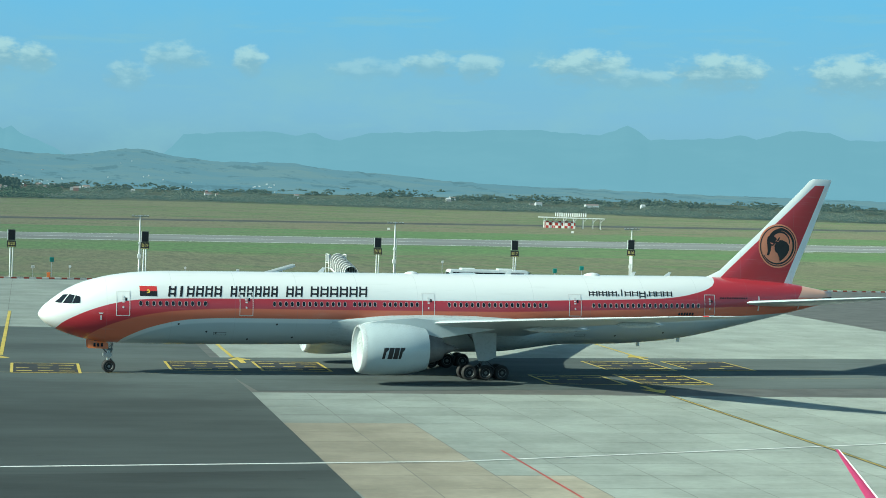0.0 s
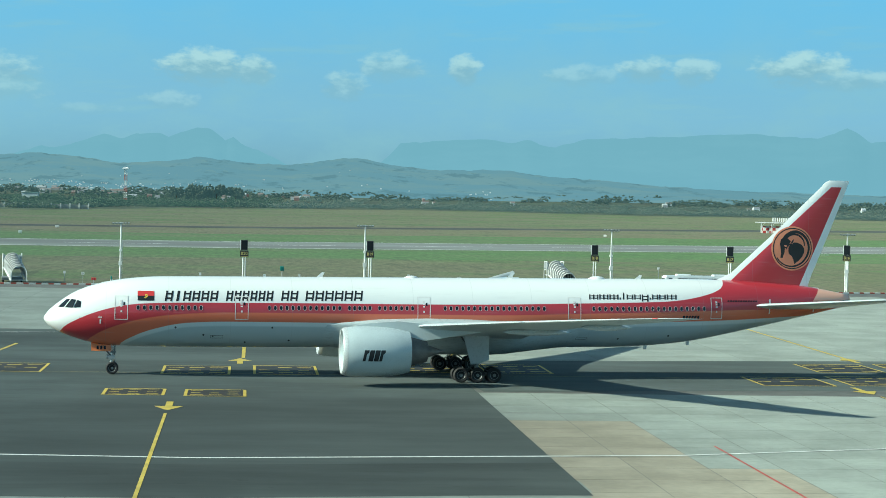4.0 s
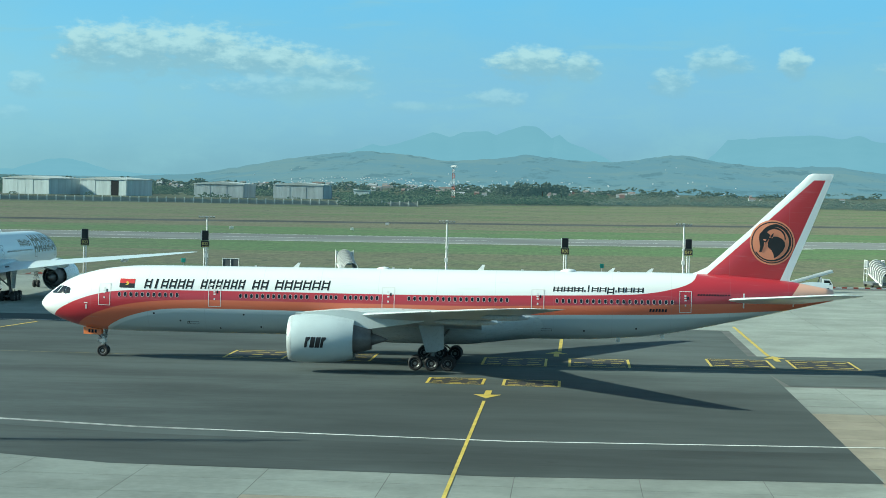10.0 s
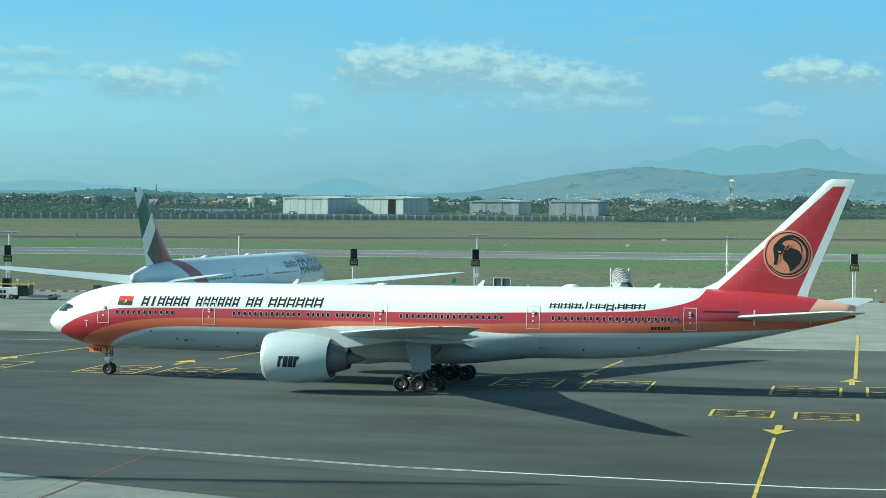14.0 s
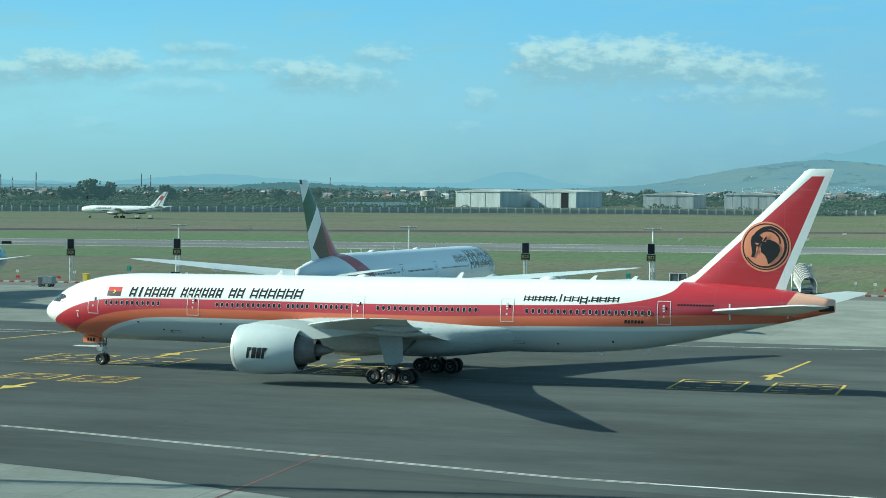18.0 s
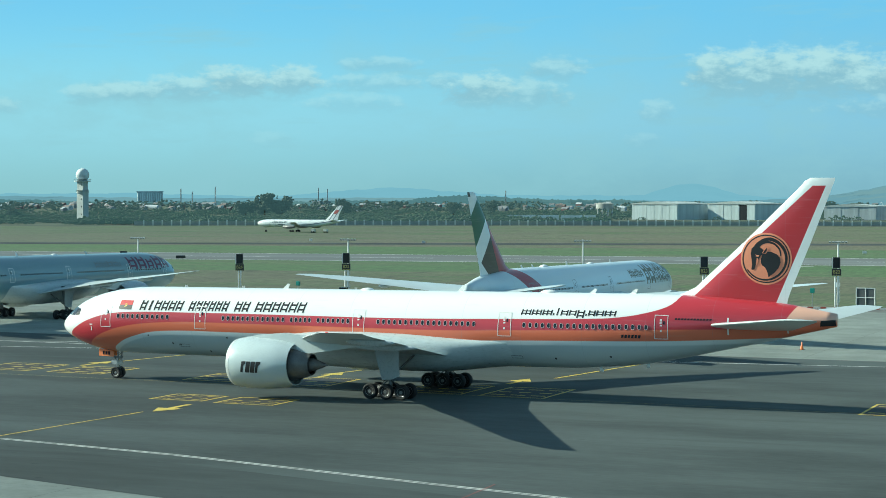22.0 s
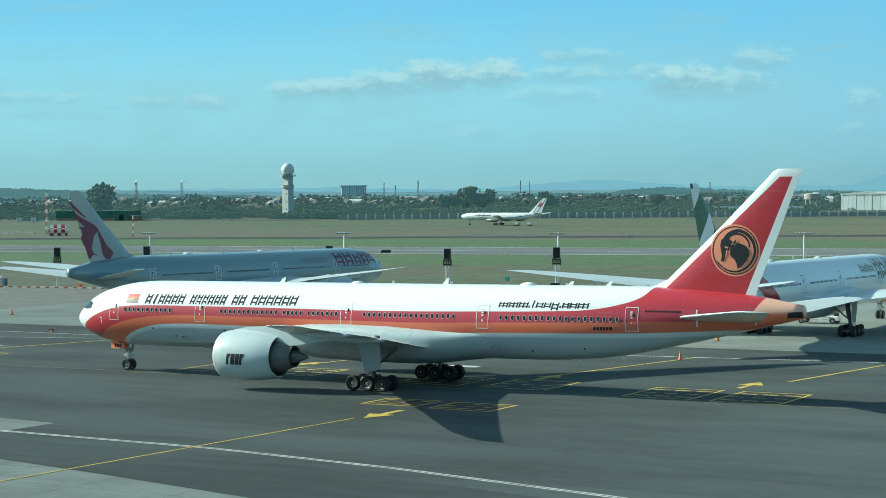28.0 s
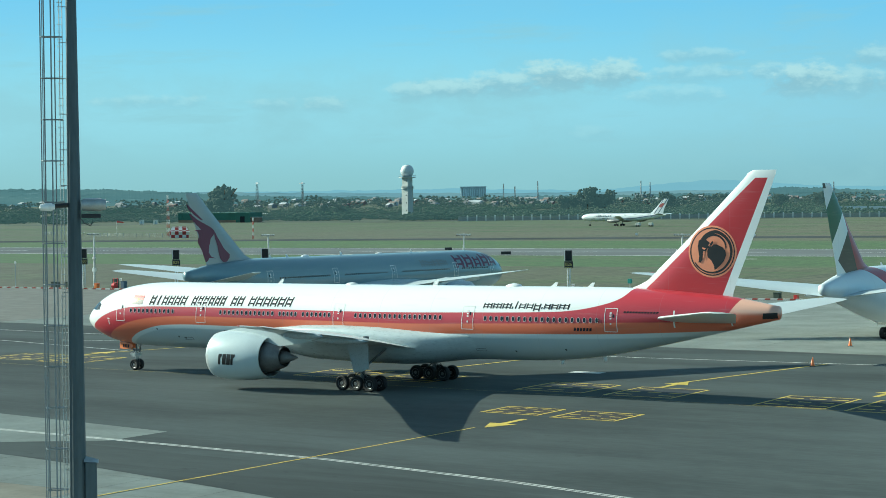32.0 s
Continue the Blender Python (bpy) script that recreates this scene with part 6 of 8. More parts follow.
for i, (a, b, c, d) in enumerate(((-157.5, -151.3, 164, 171), (-149.5, -143.6, 163.5, 171), (-116.2, -109.5, 163, 170.3), (-107.2, -101, 162.8, 169.8), (-91.2, -84.6, 161, 168.3), (-82.5, -76.2, 160.6, 168), (-68.7, -62.6, 159, 167), (-61, -55, 158.6, 166.8), (-28.8, -23, 157, 165.2), (-20.8, -14.8, 157, 165.2), (-4.5, 1.6, 156.5, 164.3), (3.6, 9.4, 157, 165.5), (16.9, 23, 160.5, 168.8), (24.8, 31, 160.8, 169.4), (57.3, 64.2, 165.4, 174.2), (65.7, 72.4, 166.2, 175), (-85, -79.9, 145.3, 149.8), (-78.6, -73.1, 144.7, 149.6), (-8.3, -3.4, 139.2, 144), (-1.9, 3.0, 138.8, 143.8), (48.2, 55, 152.2, 160), (56.5, 63.1, 152.8, 161.5))):
    stand_box(a, b, c, d, i)
for x, y, s in ((-62.2, 172, 1), (-80.8, 171, 1), (-21.8, 170.3, 1), (2.4, 170, 1), (24, 170.8, 1), (64.8, 179, 1), (-108, 173, 1), (-150.4, 174, 1)):
    stand_arrow(x, y, 0.75, s)
for x, y in ((-2.75, 131.7), (-79.6, 139.8), (56, 148.2)):
    stand_arrow(x, y, 0.75, -1)
# pale patches of concrete reaching into the asphalt, and a drain cover
bm = bmesh.new()
sheet(bm, [(-160, 128), (-117.5, 127.4), (-98.3, 124.7), (-98.5, 119), (-106, 114), (-160, 112)], 0.105)
tagged(part("concrete_patch", bm, CONCRETE), "pale concrete corner beside the asphalt", "apron", kind="structure")
for x, y in ((-93.0, 177.6),):
    bm = bmesh.new()
    prism(bm, [(x - 1.6, y - 0.7), (x + 1.6, y - 0.7), (x + 1.6, y + 0.7), (x - 1.6, y + 0.7)], 0.06, 0.106)
    tagged(part("manhole_cover", bm, TOWER_CONC), "pale rectangular service cover in the asphalt", "cover", "service covers")

# slabs of the near apron and of the bays beside the taxiway
slab_field("near_slabs", "pale concrete slabs of the near apron", -120, 22, 60, 112, 7.1, 5.2, lambda x, y: y - 3.2 < bend(APRON_EDGE, x), CONCRETE, BROWN_CONCRETE, lambda x, y: noise.noise(Vector((x * 0.06, y * 0.1, 0))) > 0.42)
slab_field("bay_slabs", "pale and brownish concrete slabs of the apron bay", 21.6, 104.5, 64, 146.5, 4.6, 4.7, lambda x, y: y - 2.3 < 145 + 0.11 * (x - 22), CONCRETE, BROWN_CONCRETE, lambda x, y: 84 < y < 124.5 and x < (35.9 if y < 101 else 31.3) and noise.noise(Vector((x * 0.3, y * 0.3, 4))) > -0.42)
slab_field("far_slabs", "wide pale concrete slabs of the far stands", -200, 112, 207.5, 310, 15.6, 12.6, lambda x, y: y < 309 + 0.1 * x - 6.3, CONCRETE)
slab_field("far_bay_slabs", "pale concrete slabs beyond the taxiway branch", 22.4, 116, 172.7, 207.5, 15.6, 8.7, lambda x, y: True, CONCRETE)

# ---------------------------------------------------------------- kerb
kerb = thing("kerb", "red and white painted kerb at the edge of the apron", "kerb", kind="structure")
bm = bmesh.new()
for i in range(len(KERB) - 1):
    (xa, ya), (xb, yb) = KERB[i], KERB[i + 1]
    v = [bm.verts.new(p) for p in ((xa, ya, 0), (xb, yb, 0), (xb, yb + 0.5, 0), (xa, ya + 0.5, 0), (xa, ya, 0.3), (xb, yb, 0.3), (xb, yb + 0.5, 0.3), (xa, ya + 0.5, 0.3))]
    for q in ((4, 5, 6, 7), (0, 1, 5, 4), (2, 3, 7, 6)):
        bm.faces.new([v[k] for k in q])
part("red_kerb", bm, paint("kerb_red", (0.36, 0.07, 0.05), 0.8, var=0.2, scale=0.4), kerb)
bm = bmesh.new()
box(bm, -0.55, 0.55, -0.012, 0.51, 0.0, 0.312)
white_kerb = bpy.data.meshes.new("white_block")
bm.to_mesh(white_kerb)
bm.free()
white_kerb.materials.append(paint("kerb_white", (0.66, 0.65, 0.60), 0.8, var=0.15, scale=0.6))
for k in range(240):
    x = -280 + 2.0 * k
    obj("white_block", white_kerb, kerb, "", pose(x, 309 + 0.1 * x, 0, 0, 0, math.degrees(math.atan(0.1))))

# ---------------------------------------------------------------- stand signs and floodlight masts
LAMP_GLASS = paint("lamp_glass", (0.5, 0.52, 0.52), 0.2, var=0.05)
SIGN_YELLOW = paint("sign_yellow", (0.75, 0.55, 0.08), 0.5, var=0.05)


def flat_text(text, size, mat, name="figures"):
    cu = bpy.data.curves.new(name, "FONT")
    cu.body, cu.size, cu.align_x, cu.align_y, cu.offset = text, size, "CENTER", "CENTER", size * 0.02
    ob = new(name, cu)
    me = bpy.data.meshes.new_from_object(ob.evaluated_get(bpy.context.evaluated_depsgraph_get()))
    bpy.data.objects.remove(ob)
    bpy.data.curves.remove(cu)
    me.materials.clear()
    me.materials.append(mat)
    return me


FIGURE_YELLOW = paint("faded_yellow_figures", (0.40, 0.34, 0.12), 0.6, var=0.15)


def stand_sign(text, x, y, top):
    turn = math.degrees(math.atan2(x, y)) * -0.75
    t = thing("stand_sign", "black stand display board over a number plate on two posts", "sign", "stand signs", at=pose(x, y, 0, 0, 0, turn))
    for s in (-0.28, 0.28):
        bm = bmesh.new()
        tube(bm, (s * 0.7, 0, 0), (s * 0.7, 0, top - 2.6), 0.11, seg=8)
        part("post", bm, MAST_WHITE, t)
    bm = bmesh.new()
    box(bm, -0.58, 0.58, -0.2, 0.2, top - 1.75, top, bevel=0.04)
    board = part("display_board", bm, BLACK, t)
    bm = bmesh.new()
    box(bm, -0.46, 0.46, -0.215, -0.19, top - 1.62, top - 0.14)
    part("display_panel", bm, CAB_GLASS, board)
    bm = bmesh.new()
    box(bm, -0.70, -0.59, -0.15, 0.15, top - 1.7, top - 0.05)
    part("side_bracket", bm, MAST_WHITE, board)
    bm = bmesh.new()
    box(bm, -0.72, 0.72, -0.14, 0.14, top - 2.9, top - 1.8, bevel=0.03)
    plate = part("number_plate", bm, BLACK, t)
    obj("figures", flat_text(text, 0.72, FIGURE_YELLOW), plate, "yellow stand number", pose(0, -0.152, top - 2.32, 90, 0, 0))
    bm = bmesh.new()
    box(bm, -0.6, 0.6, -0.156, -0.141, top - 2.86, top - 2.78)
    part("small_print_bar", bm, FIGURE_YELLOW, plate)
    return t


for text, x, y, top in (("B16", 111.6, 325.2, 8.6), ("B17", 89.3, 322.9, 8.0), ("B18", 64.2, 320.4, 7.9), ("B19", 24.1, 316.4, 8.0), ("B20", 2.5, 314.3, 7.8), ("B22", -60.0, 308.0, 7.9), ("B23", -80.7, 305.9, 7.8), ("B25", -141.3, 299.9, 7.8), ("B26", -160.7, 297.9, 7.5), ("B28", -219.5, 292.1, 7.6), ("B29", -238.6, 290.1, 7.3), ("B30", -259.6, 288.0, 7.4)):
    stand_sign(text, x, y, top)

first_mast = None
for x, y, h in ((23.7, 324.4, 10.9), (68.8, 328.9, 11.0), (114.3, 333.4, 11.4), (-18.7, 320.1, 10.6), (-61.3, 315.9, 10.6), (-103.1, 311.7, 10.5), (-144.6, 307.5, 10.4), (-184.6, 303.5, 10.4), (-224.5, 299.5, 10.3), (-264, 295.6, 10.5)):
    if first_mast is None:
        t = first_mast = thing("floodlight_mast", "slim white floodlight mast with a crossbar of lamps", "mast", "floodlight masts", at=pose(x, y, 0))
        bm = bmesh.new()
        tube(bm, (0, 0, 0), (0, 0, 10.6), 0.2, 0.12, 10)
        part("pole", bm, MAST_WHITE, t)
        bm = bmesh.new()
        tube(bm, (-1.4, 0, 10.3), (1.4, 0, 10.3), 0.06, seg=6)
        tube(bm, (-0.7, 0.5, 10.3), (0.7, 0.5, 10.3), 0.05, seg=6)
        part("crossbar", bm, MAST_WHITE, t)
        for k in range(6):
            bm = bmesh.new()
            box(bm, -0.16, 0.16, -0.14, 0.14, -0.12, 0.1, pose(-1.3 + k * 0.52, -0.1, 10.42, 25, 0, 0))
            part("lamp", bm, GALV, t)
        bm = bmesh.new()
        for s in (-0.13, 0.13):
            tube(bm, (0.3, s, 0.8), (0.3, s, 7.6), 0.025, seg=4)
        for k in range(16):
            tube(bm, (0.3, -0.13, 1 + k * 0.42), (0.3, 0.13, 1 + k * 0.42), 0.02, seg=4)
        part("ladder", bm, GALV, t)
        bm = bmesh.new()
        box(bm, -0.3, 0.3, -0.3, 0.3, 3.2, 3.9)
        part("control_box", bm, MAST_WHITE, t)
        bm = bmesh.new()
        box(bm, -0.26, 0.26, -0.26, 0.26, 5.6, 6.0)
        part("junction_box", bm, MAST_WHITE, t)
    else:
        copy_thing(first_mast, pose(x, y, min(0.0, h - 10.9)))


# ---------------------------------------------------------------- shelters, cabinets and small posts along the kerb
def bellows(x, y):
    t = thing("passenger_canopy", "ribbed grey canvas canopy of a parked boarding ramp", "canopy", "ramp canopies", at=pose(x, y, 0, 0, 0, 8))
    canvas = paint("grey_canvas", (0.13, 0.14, 0.14), 0.9, var=0.2, scale=1.0)

    def arch(y0, w, foot, head, n=12):
        """Points of an upright hoop, round at the top."""
        r = w / 2
        return [(-r, y0, foot)] + [(-r * math.cos(math.pi * k / n), y0, head - r + r * math.sin(math.pi * k / n)) for k in range(n + 1)] + [(r, y0, foot)]
    hoops = [[(px + 0.13 * k, py, pz) for px, py, pz in arch(1.2 - 0.58 * k, 2.5, 2.45 - 0.25 * k, 4.85 - 0.25 * k)] for k in range(9)]
    bm = bmesh.new()
    rows_ = [[bm.verts.new(p) for p in h] for h in hoops]
    for p, q in zip(rows_, rows_[1:]):
        for i in range(len(p) - 1):
            bm.faces.new((p[i], p[i + 1], q[i + 1], q[i]))
    part("bellows", bm, canvas, t)
    for h in hoops:
        bm = bmesh.new()
        for a, b in zip(h, h[1:]):
            a, b = Vector(a), Vector(b)
            tube(bm, a, b, 0.075, seg=6)
        part("rib", bm, MAST_WHITE, t, "white hoop")
    # landing at the head: a floor inside an open frame of pale tubes
    bm = bmesh.new()
    box(bm, -1.5, 1.5, 1.2, 3.1, 2.2, 2.4)
    part("landing", bm, GALV, t)
    for px in (-1.55, 1.55):
        for py in (1.3, 3.1):
            bm = bmesh.new()
            tube(bm, (px, py, 0.8), (px, py, 4.7), 0.08, seg=6)
            part("post", bm, MAST_WHITE, t)
        for z in (3.2, 4.7):
            bm = bmesh.new()
            tube(bm, (px, 1.3, z), (px, 3.1, z), 0.07, seg=6)
            part("rail", bm, MAST_WHITE, t)
        bm = bmesh.new()
        box(bm, px - 0.05 if px < 0 else px - 0.45, px + 0.45 if px < 0 else px + 0.05, 1.4, 3.0, 3.4, 4.5, bevel=0.05)
        part("side_screen", bm, GALV, t)
        # stringers down to the foot
        bm = bmesh.new()
        tube(bm, (px * 0.85, 1.2, 2.3), (px * 0.85 + 1.05, -3.5, 0.35), 0.14, seg=6)
        part("stringer", bm, MAST_WHITE, t)
    for k in range(11):
        bm = bmesh.new()
        box(bm, -1.2 + 0.1 * k, 1.2 + 0.1 * k, 0.85 - 0.43 * k, 1.2 - 0.43 * k, 2.15 - 0.175 * k, 2.22 - 0.175 * k)
        part("step", bm, GALV, t)
    bm = bmesh.new()
    box(bm, -1.7, 1.7, -2.6, 3.2, 0.45, 0.9, bevel=0.05)
    part("chassis", bm, STRUT, t)
    for s in (-1, 1):
        for yy in (-1.8, 2.3):
            bm = bmesh.new()
            lathe(bm, [(-0.14, 0.15), (-0.14, 0.45), (0.14, 0.45), (0.14, 0.15)], 16, "X", (s * 1.5, yy, 0.45))
            part("wheel", bm, RUBBER, t)


bellows(58.0, 322.8)
bellows(-36.2, 313.6)


def glazed_frame(x, y):
    t = thing("equipment_cage", "white steel cage with dark panels", "cage", at=pose(x, y, 0))
    bm = bmesh.new()
    box(bm, -1.35, 1.35, -0.6, 0.6, 0.1, 2.9)
    part("panel", bm, paint("cage_panel", (0.09, 0.10, 0.105), 0.6, var=0.15, scale=1.0), t)
    for q in ((-1.45, -0.62), (0, -0.62), (1.45, -0.62)):
        bm = bmesh.new()
        tube(bm, (q[0], q[1], 0), (q[0], q[1], 3.05), 0.07, seg=6)
        part("post", bm, MAST_WHITE, t)
    for z in (0.15, 1.5, 3.0):
        bm = bmesh.new()
        tube(bm, (-1.45, -0.63, z), (1.45, -0.63, z), 0.06, seg=6)
        part("rail", bm, MAST_WHITE, t)


glazed_frame(-56.0, 311.6)


def cabinet(x, y, w, d, h, mat, label, name="cabinet"):
    t = thing(name, label, "cabinet", at=pose(x, y, 0))
    bm = bmesh.new()
    box(bm, -w / 2, w / 2, -d / 2, d / 2, 0.05, h, bevel=0.04)
    body = part("body", bm, mat, t)
    bm = bmesh.new()
    box(bm, -w / 2 - 0.05, w / 2 + 0.05, -d / 2 - 0.05, d / 2 + 0.05, h, h + 0.08)
    part("lid", bm, mat, t)
    bm = bmesh.new()
    box(bm, -w * 0.4, w * 0.4, -d / 2 - 0.03, -d / 2, 0.2, h * 0.9)
    part("door", bm, mat, body)


DARK_GREEN = paint("dark_green_enamel", (0.04, 0.06, 0.045), 0.6, var=0.1)
TEAL = paint("teal_enamel", (0.02, 0.22, 0.18), 0.5, var=0.1)
BLUE_BIN = paint("blue_plastic", (0.08, 0.14, 0.20), 0.6, var=0.1)
for x, w, h, m, lab in ((-262, 2.6, 1.3, DARK_GREEN, "dark green equipment box on the grass"), (-265.5, 1.8, 1.25, DARK_GREEN, "dark green equipment box on the grass"), (-251.5, 1.1, 2.0, DARK_GREEN, "tall dark green cabinet on the grass"), (-249.6, 0.9, 1.6, BLUE_BIN, "blue-grey bin on the grass"), (-255.8, 1.1, 1.5, ORANGE, "orange bin beside the kerb"), (-233, 1.0, 0.9, ORANGE, "orange bin beside the kerb"), (8.5, 0.8, 1.4, ORANGE, "orange bin on the grass"), (34.5, 1.0, 1.2, RED, "red hose cabinet on the grass"), (-77.5, 1.0, 1.2, ORANGE, "orange bin on the grass"), (-69.5, 0.9, 1.2, RED, "red hose cabinet on the grass"), (-125, 1.2, 1.1, DARK_GREEN, "dark green cabinet by the kerb"), (-122, 0.9, 1.0, RED, "red box by the kerb"), (-165, 1.3, 1.1, RED, "red cabinet by the kerb")):
    k = 0.65 if m in (ORANGE, RED) else 0.9
    cabinet(x, 313 + 0.1 * x, w * k, 0.8, h * k, m, lab)


def marker_post(x, y, h, head):
    t = thing("marker_post", "thin post with a small teal lamp head" if head else "thin white marker post", "post", "marker posts", at=pose(x, y, 0))
    bm = bmesh.new()
    tube(bm, (0, 0, 0), (0, 0, h), 0.06, seg=6)
    part("post", bm, GALV, t)
    bm = bmesh.new()
    if head:
        box(bm, -0.35, 0.35, -0.2, 0.2, h, h + 0.75, bevel=0.05)
    else:
        box(bm, -0.2, 0.2, -0.05, 0.05, h, h + 0.4)
    part("head", bm, TEAL if head else MAST_WHITE, t)


for x, dy, h, hd in ((9.0, 6, 2.6, True), (101.5, 3, 3.0, True), (97, 5, 2.4, True), (-5, 10, 1.5, False), (31, 6, 1.8, False), (-63.5, 4, 2.3, True), (-104, 4, 2.6, True), (-149.5, 4, 2.2, True), (-52, 10, 1.4, False), (-28, 12, 1.4, False), (-275, 4, 4.6, False), (78, 14, 3.4, False), (-140, 6, 1.5, False), (-86, 6, 1.5, False), (12, 8, 1.6, False), (48, 9, 1.2, False)):
    marker_post(x, 309 + 0.1 * x + dy, h, hd)
# lit taxiway guidance boards and small stones out in the grass
for x, y, w in ((-281, 481, 4.6), (-321, 514, 3.6), (-112, 620, 2.4), (-73, 640, 2.0), (-70, 735, 2.5), (150, 760, 2.0), (240, 800, 2.0), (-300, 700, 2.5), (-360, 720, 2.0)):
    w *= 0.6
    t = thing("guidance_board", "small pale guidance board in the grass", "sign", "guidance boards", at=pose(x, y, 0, 0, 0, math.degrees(math.atan2(x, y)) * -1))
    bm = bmesh.new()
    box(bm, -w / 2, w / 2, -0.2, 0.2, 0.3, 1.1, bevel=0.05)
    part("board", bm, MAST_WHITE if y > 600 else BLACK, t)
    for s in (-1, 1):
        bm = bmesh.new()
        tube(bm, (s * w * 0.35, 0, 0), (s * w * 0.35, 0, 0.4), 0.06, seg=5)
        part("leg", bm, GALV, t)
# wind sock
t = thing("windsock", "drooping red windsock on a thin pole", "windsock", at=pose(-640, 716, 0, 0, 0, 40))
bm = bmesh.new()
tube(bm, (0, 0, 0), (0, 0, 6.6), 0.09, seg=6)
part("pole", bm, MAST_WHITE, t)
bm = bmesh.new()
tube(bm, (0.1, 0, 6.3), (3.3, 0, 5.8), 0.5, 0.25, 10, False)
part("sock", bm, RED, t)
# wire fence in the grass beyond the runway
t = thing("wire_fence", "low wire fence on thin pale posts in the grass", "fence", kind="structure")
post_bm = bmesh.new()
tube(post_bm, (0, 0, 0), (0, 0, 1.7), 0.09, seg=5)
fence_post = bpy.data.meshes.new("fence_post")
post_bm.to_mesh(fence_post)
post_bm.free()
fence_post.materials.append(GALV)
ends = [(-680, 706), (-600, 668), (-545, 662)]
for (xa, ya), (xb, yb) in zip(ends, ends[1:]):
    n = int(math.hypot(xb - xa, yb - ya) / 4.2)
    for k in range(n):
        obj("fence_post", fence_post, t, "", pose(xa + (xb - xa) * k / n, ya + (yb - ya) * k / n, 0))
    for z in (0.6, 1.1, 1.6):
        bm = bmesh.new()
        tube(bm, (xa, ya, z), (xb, yb, z), 0.018, seg=4)
        part("fence_wire", bm, GALV, t)


def cone(x, y, tipped=False):
    t = thing("traffic_cone", "orange traffic cone on the apron" if not tipped else "tipped-over orange traffic cone", "cone", "traffic cones", at=pose(x, y, 0.09, 90 if tipped else 0, 0, 30))
    bm = bmesh.new()
    lathe(bm, [(0.03, 0.22), (0.85, 0.05), (0.9, 0.0)], 12, "Z")
    part("cone_body", bm, ORANGE, t, smooth=True)
    bm = bmesh.new()
    box(bm, -0.28, 0.28, -0.28, 0.28, 0, 0.05)
    part("foot", bm, BLACK, t)
    bm = bmesh.new()
    lathe(bm, [(0.40, 0.142), (0.56, 0.110)], 12, "Z")
    part("band", bm, MAST_WHITE, t)


for q in ((-82.1, 216.9), (-76.8, 192.6), (-189.1, 222.1), (-59.5, 219.0), (-46.5, 219.5), (-140, 222)):
    cone(*q)
cone(-161.5, 198.2, True)

# ---------------------------------------------------------------- tall mast with its ladder cage
t = thing("ladder_mast", "tall tapered grey steel mast with a caged ladder", "mast", at=pose(-75.3, 91.4, 0.09, 0, 0, 42))
MAST_STEEL = paint("mast_steel", (0.075, 0.100, 0.115), 0.55, 0.2, var=0.18, scale=0.5, fine=4, stretch=(1, 1, 0.2))
bm = bmesh.new()
lathe(bm, [(0, 0.42), (9, 0.375), (16, 0.33), (32, 0.22), (32, 0)], 12, "Z")
part("pole", bm, MAST_STEEL, t, smooth=False)
bm = bmesh.new()
for s in (-0.09, 0.14):
    tube(bm, (-0.62 + s * 0.6, -0.18 + s, 0.5), (-0.62 + s * 0.6 + 0.12, -0.18 + s, 31), 0.022, seg=5)
part("ladder_rail", bm, GALV, t)
for k in range(84):
    bm = bmesh.new()
    z = 0.9 + k * 0.36
    tube(bm, (-0.68, -0.27, z), (-0.42, -0.05, z), 0.012, seg=4)
    part("rung", bm, GALV, t)
for k in range(15):
    z = 2.2 + k * 2.02
    bm = bmesh.new()
    pts = [(-0.45, 0.0), (-0.85, 0.12), (-1.3, 0.08), (-1.52, -0.12), (-1.42, -0.38), (-1.0, -0.42), (-0.45, -0.3)]
    for a, b in zip(pts, pts[1:]):
        tube(bm, (*a, z), (*b, z), 0.028, seg=4)
    part("cage_hoop", bm, HAZY_STEEL, t)
for x, y, r in ((-1.52, -0.12, 0.034), (-1.36, 0.05, 0.04), (-1.0, -0.42, 0.04), (-0.85, 0.12, 0.034), (-1.42, -0.38, 0.022)):
    bm = bmesh.new()
    tube(bm, (x, y, 1.2), (x + 0.03, y, 31), r, seg=6)
    part("cage_bar", bm, HAZY_STEEL, t)
for k in range(18):
    bm = bmesh.new()
    z = 1.4 + k * 1.75
    tube(bm, (-0.65, -0.1, z), (-0.25, -0.05, z), 0.02, seg=4)
    part("bracket", bm, GALV, t)
# security cameras
bm = bmesh.new()
lathe(bm, [(0.0, 0.0), (0.0, 0.22), (0.12, 0.30), (0.9, 0.33), (0.98, 0.33), (0.98, 0.28), (1.2, 0.26), (1.2, 0.0)], 16, "X", (0.36, -0.25, 16.2))
part("floodlight", bm, GALV, t, "grey floodlight housing", True)
bm = bmesh.new()
box(bm, 0.36, 1.3, -0.42, -0.1, 15.55, 15.75, bevel=0.02)
part("floodlight_arm", bm, BLACK, t)
bm = bmesh.new()
lathe(bm, [(0.0, 0.0), (0.05, 0.16), (0.55, 0.22), (0.75, 0.12), (0.75, 0.0)], 12, "X", (-1.65, -0.4, 16.1))
part("camera_housing", bm, WHITE, t, "white camera housing", True)
bm = bmesh.new()
tube(bm, (-0.9, -0.35, 16.15), (-0.3, -0.2, 16.2), 0.12, seg=8)
part("camera_arm", bm, BLACK, t)
bm = bmesh.new()
